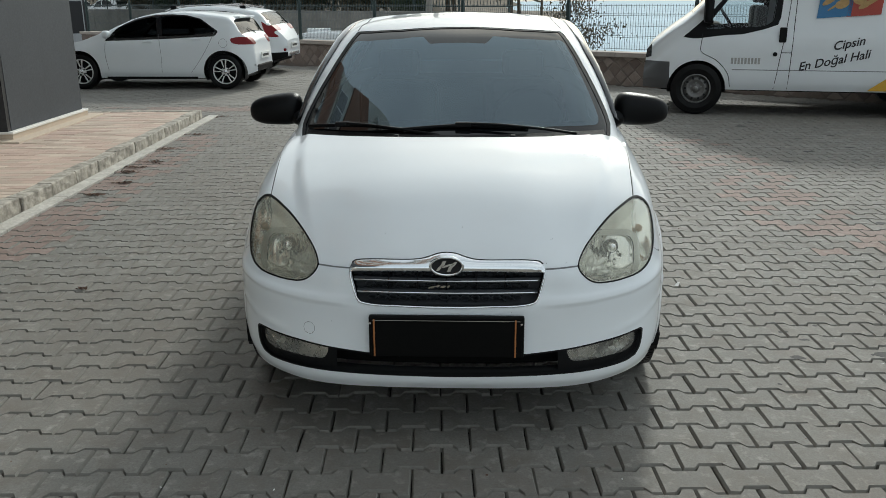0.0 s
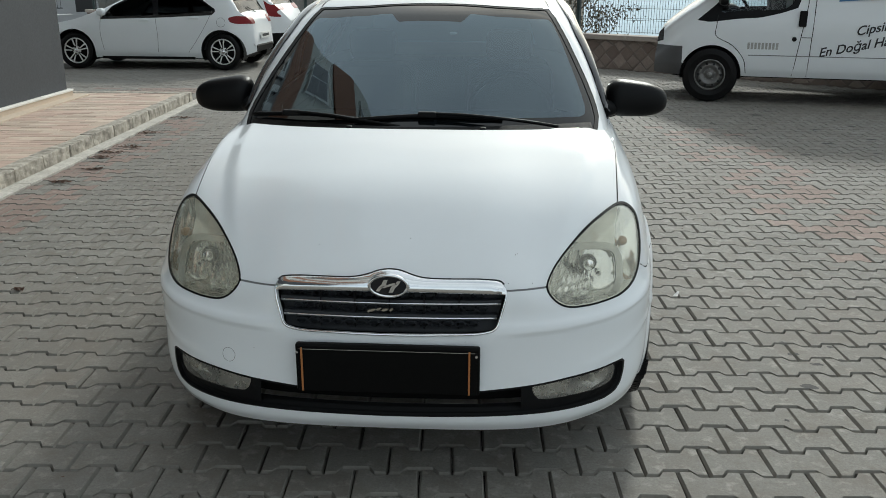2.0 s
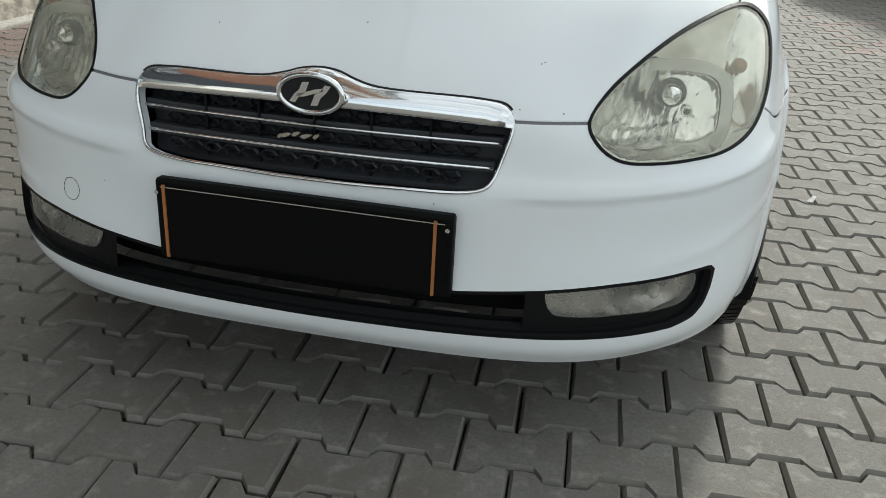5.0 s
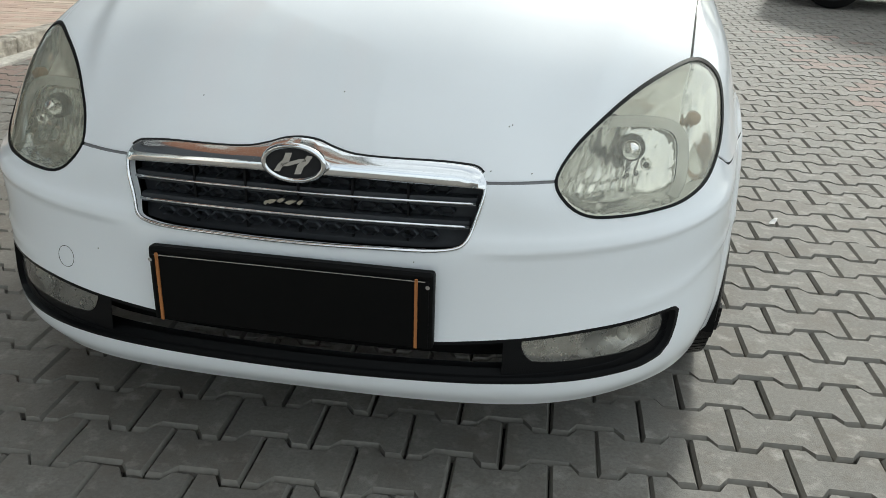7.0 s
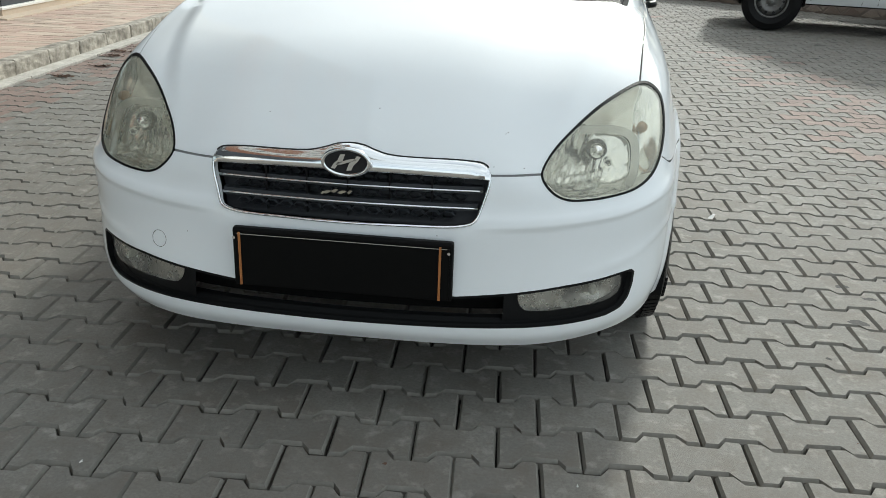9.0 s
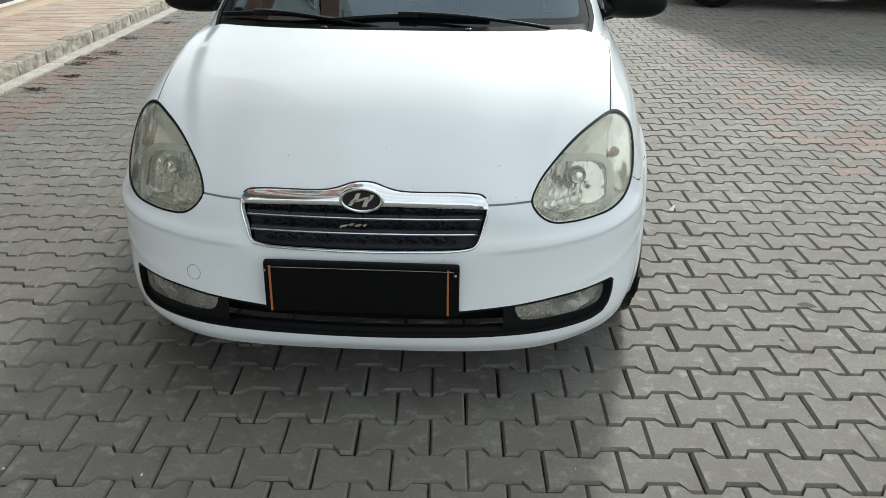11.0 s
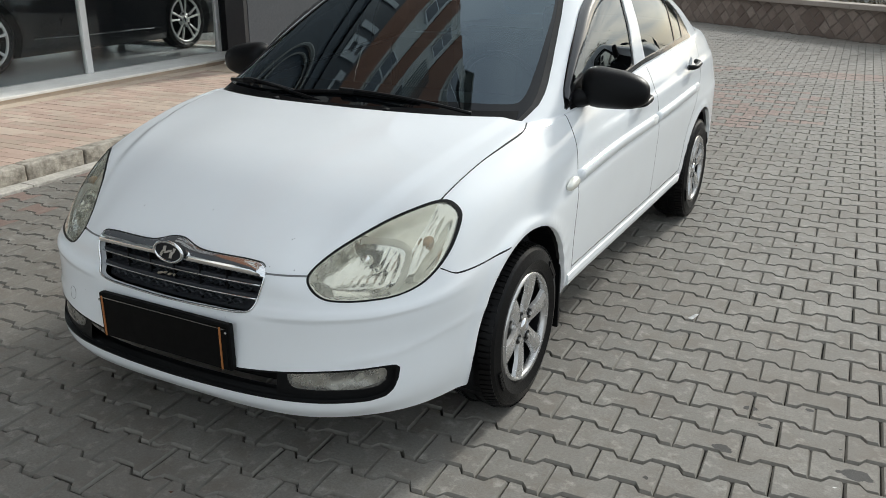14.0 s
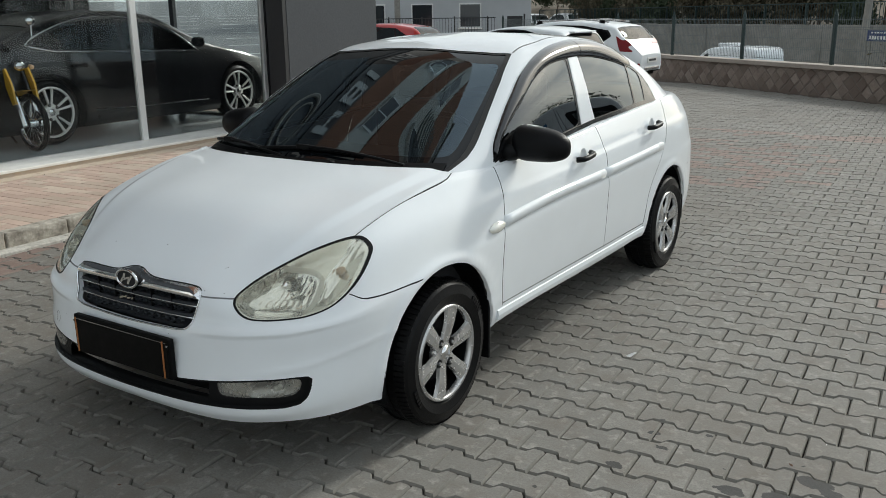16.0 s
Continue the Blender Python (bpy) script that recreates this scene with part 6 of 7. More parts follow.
    # mirrors
    for f in (1, -1):
        mir = new("door_mirror")
        mir.parent = car
        mir["label"] = "matt black door mirror"
        bm = bmesh.new()
        bmesh.ops.create_uvsphere(bm, u_segments=28, v_segments=18, radius=1.0)
        for v in bm.verts:
            x, y, z = v.co
            q = lambda a, p: math.copysign(abs(a) ** p, a)
            x, y, z = q(x, .75 if x > 0 else .45), q(y, .8), q(z, .72)
            taper = 1.0 - .14 * x
            v.co = (.893 + .130 * x, 1.540 + (.078 if y < 0 else .035) * y * taper, 1.010 + .074 * z * taper - .008 * x)
        if f < 0:
            bmesh.ops.scale(bm, vec=(-1, 1, 1), verts=bm.verts)
            bmesh.ops.reverse_faces(bm, faces=bm.faces)
        part("mirror_shell", bm, BLACK_PLASTIC, mir, smooth=True)
        foot = tube([(f * .735, 1.46, .972), (f * .775, 1.49, .975), (f * .82, 1.53, .99)], .036, 10)
        part("mirror_arm", foot, BLACK_PLASTIC, mir, smooth=True)
        part("mirror_base", prism([(1.37, .945), (1.52, .955), (1.55, 1.06), (1.47, 1.03)], .014 * f, "x", f * .742), BLACK_PLASTIC, mir)
        part("mirror_glass", boxed(min(f * .81, f * .96), max(f * .81, f * .96), 1.566, 1.572, .960, 1.060, .01), CHROME, mir)
        # handles, side repeater, rubbing strip
        for i, (hy, hz) in enumerate(((2.085, .878), (3.045, .922))):
            bm = bmesh.new()
            pts = [(f * .845, hy - .085, hz - .006), (f * .872, hy - .06, hz - .004), (f * .876, hy, hz), (f * .872, hy + .055, hz + .006), (f * .842, hy + .085, hz + .008)]
            part("door_handle", tube([tuple(q) for q in spline(pts, 4)], .0135, 8), BLACK_PLASTIC, car, "black door handle", smooth=True)
            cup = lathe_at([(0.0, .008), (.030, .003), (.040, -.001)], (0, 0, 0), 18)
            bmesh.ops.rotate(cup, verts=cup.verts, matrix=Matrix.Rotation(radians(90 * f), 3, "Z"))
            bmesh.ops.translate(cup, verts=cup.verts, vec=(f * (.838 - .006 * i), hy, hz))
            part("handle_cup", cup, WHITE_PAINT, car, smooth=True)
        rep = lathe_at([(0.0, -.012), (.012, -.010), (.017, -.004), (.018, .003)], (0, 0, 0), 14)
        bmesh.ops.scale(rep, verts=rep.verts, vec=(3.3, 1.3, 1.25))
        bmesh.ops.rotate(rep, verts=rep.verts, matrix=Matrix.Rotation(radians(-4), 3, "Y"))
        bmesh.ops.rotate(rep, verts=rep.verts, matrix=Matrix.Rotation(radians(90 * f), 3, "Z"))
        bmesh.ops.translate(rep, verts=rep.verts, vec=(f * .850, 1.232, .708))
        part("side_repeater", rep, LAMP_BRIGHT, car, smooth=True)
        strip = spline([(1.30, .717), (1.72, .748), (2.31, .762), (3.20, .788)], 8)
        for a, b in ((0, 17), (17, 25)):
            bm = bmesh.new()
            rows = []
            for y, z in strip[a:b] if a == 0 else strip[a - 1:b]:
                rows.append([bm.verts.new((f * (side_x(y, z + dz) + dx), y + (.004 if a else 0) * (y == strip[a - 1][0]), z + dz)) for dz, dx in ((-.026, -.004), (-.022, .009), (.004, .016), (.017, .012), (.022, -.004))])
            for A, B in zip(rows, rows[1:]):
                for j in range(4):
                    bm.faces.new((A[j], B[j], B[j + 1], A[j + 1]))
            bm.faces.new(rows[0])
            bm.faces.new(rows[-1][::-1])
            bmesh.ops.recalc_face_normals(bm, faces=bm.faces)
            part("rubbing_strip", bm, WHITE_PAINT, car, smooth=True)
    # sill mouldings under the doors
    for f in (1, -1):
        bm = bmesh.new()
        rows = [[bm.verts.new((f * (side_x(y, .34) + dx), y, z)) for z, dx in ((.345, -.006), (.338, .006), (.318, .008), (.300, .004), (.288, -.02))] for y in np.linspace(1.25, 2.97, 26)]
        for A, B in zip(rows, rows[1:]):
            for j in range(4):
                bm.faces.new((A[j], B[j], B[j + 1], A[j + 1]))
        bm.faces.new(rows[0])
        bm.faces.new(rows[-1][::-1])
        bmesh.ops.recalc_face_normals(bm, faces=bm.faces)
        part("sill_moulding", bm, WHITE_PAINT, car)
    # inside
    part("dashboard", boxed(-.66, .66, 1.02, 1.55, .78, .955, .05), BLACK_PLASTIC, car, smooth=False)
    for sx in (-.36, .36):
        part("seat_back", boxed(sx - .23, sx + .23, 2.28, 2.46, .55, 1.08, .06), TRIM_CLOTH, car)
        part("head_restraint", boxed(sx - .12, sx + .12, 2.36, 2.46, 1.09, 1.25, .04), TRIM_CLOTH, car)
        part("seat_cushion", boxed(sx - .24, sx + .24, 1.85, 2.4, .40, .58, .05), TRIM_CLOTH, car)
    part("rear_bench", boxed(-.62, .62, 3.05, 3.30, .45, 1.05, .08), TRIM_CLOTH, car)
    ringp = [(.36 + .18 * math.cos(a), 1.66 - .06 * math.sin(a), .94 + .165 * math.sin(a)) for a in np.linspace(0, math.tau, 28, endpoint=False)]
    part("steering_wheel", tube(ringp, .014, 6, closed=True), BLACK_PLASTIC, car, smooth=True)
    part("cabin_tub", boxed(-.72, .72, .95, 3.72, .30, .60), TRIM_CLOTH, car)
    return car


def triangles(sh, keep):
    """The corners of a shell's triangles, for the quads whose points all pass."""
    ok = keep(np.array(sh.co))
    co = np.array(sh.co)
    quads = np.array([p for p in sh.polys if len(p) == 4 and all(ok[i] for i in p)])
    return np.concatenate([co[quads[:, [0, 1, 2]]], co[quads[:, [0, 2, 3]]]])


def over(tri, a, b, u, v, w, pick):
    """The value on axis w where a shell lies over the place (a, b) of the axes u and v."""
    P, Q, R = tri[:, 0], tri[:, 1], tri[:, 2]
    d = (Q[:, u] - P[:, u]) * (R[:, v] - P[:, v]) - (R[:, u] - P[:, u]) * (Q[:, v] - P[:, v])
    d = np.where(np.abs(d) < 1e-12, 1e-12, d)
    s = ((a - P[:, u]) * (R[:, v] - P[:, v]) - (R[:, u] - P[:, u]) * (b - P[:, v])) / d
    t = ((Q[:, u] - P[:, u]) * (b - P[:, v]) - (a - P[:, u]) * (Q[:, v] - P[:, v])) / d
    hit = (s >= -1e-6) & (t >= -1e-6) & (s + t <= 1 + 1e-6)
    if hit.any():
        return float(pick((P[:, w] + s * (Q[:, w] - P[:, w]) + t * (R[:, w] - P[:, w]))[hit]))
    return float(P[np.argmin((P[:, u] - a)**2 + (P[:, v] - b)**2), w])


NOSE = triangles(low, lambda co: (co[:, 1] < .95))
FLANK = triangles(low, lambda co: (co[:, 1] > .9) & (co[:, 1] < 3.6) & (co[:, 0] > .7))


def front_y(x, z):
    """How far back the plain body front lies at a place of the front view."""
    return over(NOSE, abs(x), z, 0, 2, 1, np.min)


def side_x(y, z):
    return over(FLANK, y, z, 1, 2, 0, np.max)


def lathe_at(profile, at, n=24):
    """A turned piece whose axis runs along y, at a place."""
    bm = lathe(profile, n, "z")
    bmesh.ops.rotate(bm, verts=bm.verts, matrix=Matrix.Rotation(radians(-90), 3, "X"))
    bmesh.ops.translate(bm, verts=bm.verts, vec=at)
    return bm


def ribbon(bm, pts, h, depth):
    """A flat slat along points, h high and depth deep."""
    rows = [[bm.verts.new((x, y, z - h / 2)), bm.verts.new((x, y, z + h / 2)), bm.verts.new((x, y + depth, z + h / 2)), bm.verts.new((x, y + depth, z - h / 2))] for x, y, z in pts]
    for A, B in zip(rows, rows[1:]):
        for j in range(4):
            bm.faces.new((A[j], B[j], B[(j + 1) % 4], A[(j + 1) % 4]))
    bmesh.ops.recalc_face_normals(bm, faces=bm.faces)


saloon()


# ---- other vehicles: lofted from a side profile, front at y = 0 ----
def pchip(xs, ys):
    c = spline(np.array(list(zip(xs, ys)), float), 10)
    return lambda v: np.interp(v, c[:, 0], c[:, 1])


SIDES = {}


def profile_car(name, label, m, L, W, tops, belts, wheels, wheel_r, rim_r, paint, windows, screen, back, sill=.22, tumble=.34, spokes=10, wide=.16, cladding=None, lens=None, category="car", nose=.55, tail=.5, rim=None, arch_extra=.055, pane=None, squash=1.0, lamps=(), blacks=()):
    pane = pane or CAR_GLASS
    tops, belts = [(y, z * (squash if z > .8 else 1 - (1 - squash) * .5)) for y, z in tops], [(y, z * (squash * .6 + .4)) for y, z in belts]
    windows = [[(y, z * (squash if z > 1.06 else squash * .6 + .4)) for y, z in w] for w in windows]
    car = thing(name, label, category, m)
    ztop, zbelt = pchip(*zip(*tops)), pchip(*zip(*belts))
    ys = np.unique(np.concatenate([np.linspace(0, .5, 14)**1.0, np.linspace(.5, L - .5, 60), np.linspace(L - .5, L, 14)]))

    def half_width(y):
        a = np.clip(1 - y / nose, 0, 1)
        b = np.clip(1 - (L - y) / tail, 0, 1)
        if category == "van":
            return W / 2 * (1 - .30 * a**2.4) * (1 - .24 * b**2.4)
        return W / 2 * (1 - .34 * a**2.2) * (1 - .38 * b**2.3)

    def low_edge(y):
        """The sill, drawn up at both ends of a car."""
        a, b = np.clip(1 - y / nose, 0, 1), np.clip(1 - (L - y) / tail, 0, 1)
        return sill + (0 if category == "van" else .07 * a**2 + .10 * b**2)
    rows = []
    for y in ys:
        zt = float(ztop(y))
        zb = min(float(zbelt(y)), zt - .03)
        w = float(half_width(y))
        wt = w - .05 - tumble * max(zt - zb - .05, 0) * .75
        lo = float(low_edge(y))
        rows.append([(w - .05, y, lo), (w - .01, y, lo + .10), (w, y, lo + (zb - lo) * .45), (w - .008, y, lo + (zb - lo) * .78), (w - .045, y, zb), (w - .05 - tumble * (zt - zb) * .45, y, zb + (zt - zb) * .55), (wt - .02, y, zt - .045 if zt - zb > .1 else zt - .02), (wt * .72, y, zt - .004), (0, y, zt + .012)])
    S = np.swapaxes(spline(np.swapaxes(np.array(rows), 0, 1), 5), 0, 1)
    a, b = S.shape[:2]

    def side(y, z):
        row = S[int(np.argmin(np.abs(S[:, 0, 1] - y)))]
        k = int(np.argmax(row[:, 2]))
        return float(np.interp(z, row[:k, 2], row[:k, 0]))
    SIDES[car.name] = side
    N = np.cross(np.gradient(S, axis=0), np.gradient(S, axis=1))
    N /= np.maximum(np.linalg.norm(N, axis=-1, keepdims=True), 1e-9)
    polys = [[i * b + j, (i + 1) * b + j, (i + 1) * b + j + 1, i * b + j + 1] for i in range(a - 1) for j in range(b - 1)]
    body = Shell(list(S.reshape(-1, 3)), list(N.reshape(-1, 3)), polys)
    for y in wheels:
        _, body = body.cut(lambda co: np.maximum(np.hypot(co[:, 1] - y, co[:, 2] - wheel_r) - wheel_r - arch_extra, W * .3 - co[:, 0]))
    for win in windows:
        w, body = body.cut(lambda co: np.maximum(outline_field(win, 1, 2)(co), zbelt(co[:, 1]) - co[:, 2] - .02))
        for s in (w, w.mirrored()):
            s.moved(-.006).object("side_window", pane, car)
    for pts in blacks:
        pts = [(y, z * (squash if z > 1.06 else squash * .6 + .4)) for y, z in pts]
        w, body = body.cut(lambda co: np.maximum(outline_field(pts, 1, 2)(co), W * .22 - co[:, 0]))
        for s in (w, w.mirrored()):
            s.moved(.002).rim(.01).object("window_surround", BLACK_PLASTIC if category == "van" else GLOSS_BLACK, car)
    for pts in lamps:
        g, body = body.cut(lambda co: np.maximum(outline_field(pts, 1, 2)(co), .40 - co[:, 0]))
        for q in (g, g.mirrored()):
            q.moved(.006).rim(.02).object("tail_lamp", RED_LENS, car, "red tail lamp")
    for nm, span in (("windscreen", screen), ("rear_window", back)):
        if span:
            g, body = body.cut(lambda co: np.maximum(np.maximum(span[0] - co[:, 1], co[:, 1] - span[1]), np.abs(co[:, 0]) - (W / 2 - .13 - tumble * .8 * np.maximum(ztop(co[:, 1]) - zbelt(co[:, 1]), 0))))
            both_sides = g.plus(g.mirrored())
            both_sides.moved(-.005).object(nm, pane, car)
    if cladding:
        c, body = body.cut(lambda co: co[:, 2] - np.where(co[:, 1] < wheels[0] - .35, cladding[0], np.where(co[:, 1] > wheels[1] + .35, cladding[1], sill - 1)))
        for lo_, hi_ in ((-1, L / 2), (L / 2, L + 1)):
            q, _ = c.cut(lambda co: np.maximum(lo_ - co[:, 1], co[:, 1] - hi_))
            if q.polys:
                q.plus(q.mirrored()).object("bumper_cladding", GREY_PLASTIC if category == "van" else BLACK_PLASTIC, car)
    body.plus(body.mirrored()).object("body", paint, car)
    # end faces
    for i, nm in ((0, "nose_panel"), (a - 1, "tail_panel")):
        pts = [tuple(p) for p in S[i]] + [(-p[0], p[1], p[2]) for p in S[i][::-1]][1:]
        bm = bmesh.new()
        bm.faces.new([bm.verts.new(p) for p in pts])
        bmesh.ops.recalc_face_normals(bm, faces=bm.faces)
        part(nm, bm, paint, car)
    part("underbody", boxed(-W / 2 + .14, W / 2 - .14, .25, L - .25, sill - .02, sill + .14), BLACK_PLASTIC, car)
    for y in wheels:
        for f in (1, -1):
            bm = bmesh.new()
            rr = wheel_r + arch_extra + .006
            ring = [(y + rr * math.cos(t), max(wheel_r + rr * math.sin(t), sill - .04)) for t in np.linspace(-.5, math.pi + .5, 20)]
            rows2 = [[bm.verts.new((f * (W / 2 - d), p[0], p[1])) for d in (.03, .30)] for p in ring]
            for A, B in zip(rows2, rows2[1:]):
                bm.faces.new((A[0], B[0], B[1], A[1]))
            bm.faces.new([r[1] for r in rows2])
            part("arch_liner", bm, BLACK_PLASTIC, car)
            wheel(car, f * (W / 2 - .035), y, wheel_r, wheel_r, .20, rim_r, spokes, rim or SILVER, f, 5, wide)
    part("cabin", boxed(-W / 2 + .16, W / 2 - .16, screen[0] + .3 if screen else 1.2, (back[0] if back else L - .6), sill + .1, min(float(zbelt(L / 2)) - .1, 1.0)), TRIM_CLOTH, car)
    return car


def facing(x, y, heading, z=0.0):
    """Pose of a vehicle whose nose points to a heading in degrees (0: -y, 90: +x, -90: -x)."""
    return pose(x, y, z, 0, 0, heading)


# hatchback, its nose towards -x
def hatchback():
    L, W = 3.94, 1.725
    c = profile_car("hatchback_car", "white five-door hatchback with alloy wheels, parked", facing(-7.92, 13.30, -91.0), L, W,
                    [(0, .60), (.08, .72), (.35, .82), (.95, .955), (1.30, 1.11), (1.80, 1.33), (2.2, 1.43), (2.7, 1.45), (3.25, 1.41), (3.55, 1.35), (3.63, 1.27), (3.77, 1.04), (3.85, .95), (3.915, .80), (3.94, .50)],
                    [(0, .58), (.9, .92), (1.6, .955), (2.6, .985), (3.3, 1.03), (3.94, .95)],
                    (.83, 3.44), .31, .218, PLAIN_WHITE,
                    [[(1.36, .90), (1.56, 1.13), (1.88, 1.30), (2.24, 1.375), (2.27, .94)], [(2.36, .94), (2.34, 1.38), (2.78, 1.37), (3.02, 1.31), (3.32, 1.06), (3.28, .99)]],
                    (1.02, 1.86), (3.60, 3.76), .20, .36, 10, .15, squash=.915, tail=.45, rim=BRIGHT_RIM, blacks=[[(1.32, .885), (1.55, 1.16), (1.87, 1.325), (2.24, 1.40), (2.55, 1.405), (2.80, 1.39), (3.05, 1.325), (3.37, 1.05), (3.30, .965), (2.3, .915)]], lamps=[[(3.565, .875), (3.60, .80), (3.70, .775), (3.93, .765), (3.93, .88), (3.70, .905)]])
    side = SIDES[c.name]
    for f in (1, -1):
        part("door_mirror", boxed(min(f * .84, f * 1.0), max(f * .84, f * 1.0), 1.34, 1.46, .90, 1.02, .04), PLAIN_WHITE, c)
        for y, z in ((2.10, .83), (2.98, .87)):
            x = side(y, z)
            part("door_handle", boxed(min(f * (x - .01), f * (x + .025)), max(f * (x - .01), f * (x + .025)), y - .09, y + .09, z - .016, z + .016, .01), PLAIN_WHITE, c)
        for pts in ([(1.34, .90), (1.32, .6), (1.36, .33)], [(2.30, .94), (2.33, .6), (2.32, .30)], [(3.30, .98), (3.16, .72), (2.95, .42), (2.85, .3)]):
            s = spline(pts, 5)
            part("door_gap", tube([(f * (side(q[0], q[1]) - .001), q[0], q[1]) for q in s], .0045, 4), FAINT_SEAM, c)
        fl = [(f * (side(3.45 + .075 * math.cos(t), .80 + .075 * math.sin(t))), 3.45 + .075 * math.cos(t), .80 + .075 * math.sin(t)) for t in np.linspace(0, math.tau, 20, endpoint=False)]
        part("fuel_flap_gap", tube(fl, .003, 4, closed=True), FAINT_SEAM, c)
        part("headlight", prism([(.10, .66), (.40, .76), (.52, .78), (.38, .68)], .02 * f, "x", f * (W / 2 - .11)), GLOSS_BLACK, c)
        part("rocker_strip", boxed(min(f * .80, f * .83), max(f * .80, f * .83), 1.3, 2.95, .18, .225), BLACK_PLASTIC, c)
    part("tail_cladding", boxed(-.50, .50, 3.80, 3.950, .29, .42, .03), BLACK_PLASTIC, c)
    plate_blank(c, 3.955, .56)
    part("spoiler", boxed(-.46, .46, 3.44, 3.67, 1.21, 1.245, .012), PLAIN_WHITE, c)
    part("rear_wiper", rods((0, 3.80, .95), (.25, 3.73, 1.04), .008), BLACK_PLASTIC, c)
    return c


def plate_blank(car, y, z, s=1):
    part("number_plate", boxed(-.26, .26, y - .005, y + .008, z - .055, z + .055, .003), PAPER, car)
    part("plate_bar", boxed(-.20, .20, y + .008, y + .010, z - .022, z + .022), LETTER, car)


def crossover():
    L, W = 4.37, 1.84
    c = profile_car("crossover_car", "white tall crossover with roof rails and red boomerang tail lamps, parked", facing(-8.50, 16.45, -91.0), L, W,
                    [(0, .70), (.12, .88), (.5, 1.0), (1.0, 1.10), (1.4, 1.30), (1.9, 1.53), (2.4, 1.62), (3.0, 1.62), (3.6, 1.55), (3.85, 1.48), (4.1, 1.20), (4.27, .98), (4.37, .75)],
                    [(0, .68), (1.0, 1.02), (2.2, 1.05), (3.2, 1.10), (4.37, 1.08)],
                    (.93, 3.54), .335, .225, PLAIN_WHITE,
                    [[(1.40, 1.06), (1.75, 1.32), (2.2, 1.48), (2.38, 1.49), (2.38, 1.08)], [(2.43, 1.09), (2.43, 1.50), (3.0, 1.49), (3.2, 1.46), (3.28, 1.13)], [(3.34, 1.15), (3.28, 1.45), (3.68, 1.38), (3.75, 1.25), (3.6, 1.15)]],
                    (1.12, 1.95), (3.86, 4.12), .26, .30, 10, .16, cladding=(.45, .45), squash=.86, tail=.5, rim=BRIGHT_RIM, blacks=[[(1.36, 1.03), (1.75, 1.36), (2.2, 1.515), (2.6, 1.53), (3.1, 1.515), (3.72, 1.40), (3.80, 1.26), (3.62, 1.12), (2.4, 1.055)]], lamps=[[(3.90, 1.10), (4.04, 1.00), (4.20, 1.02), (4.30, .94), (4.14, .87), (4.26, .76), (4.02, .78), (3.97, .90)]])
    side = SIDES[c.name]
    for f in (1, -1):
        part("roof_rail", tube([(f * .50, 1.75, 1.29), (f * .54, 2.0, 1.385), (f * .55, 3.0, 1.43), (f * .54, 3.6, 1.37)], .018, 8), SILVER, c)
        part("reflector", boxed(min(f * .46, f * .66), max(f * .46, f * .66), 4.22, 4.355, .47, .53, .02), RED_LENS, c)
        for y in (1.95, 2.7, 3.45):
            part("rail_foot", boxed(min(f * .53, f * .58), max(f * .53, f * .58), y - .06, y + .06, 1.34, 1.41, .01), BLACK_PLASTIC, c)
    plate_blank(c, 4.385, .58)
    part("skid_plate", boxed(-.42, .42, 4.25, 4.39, .37, .44, .02), SILVER, c)
    return c


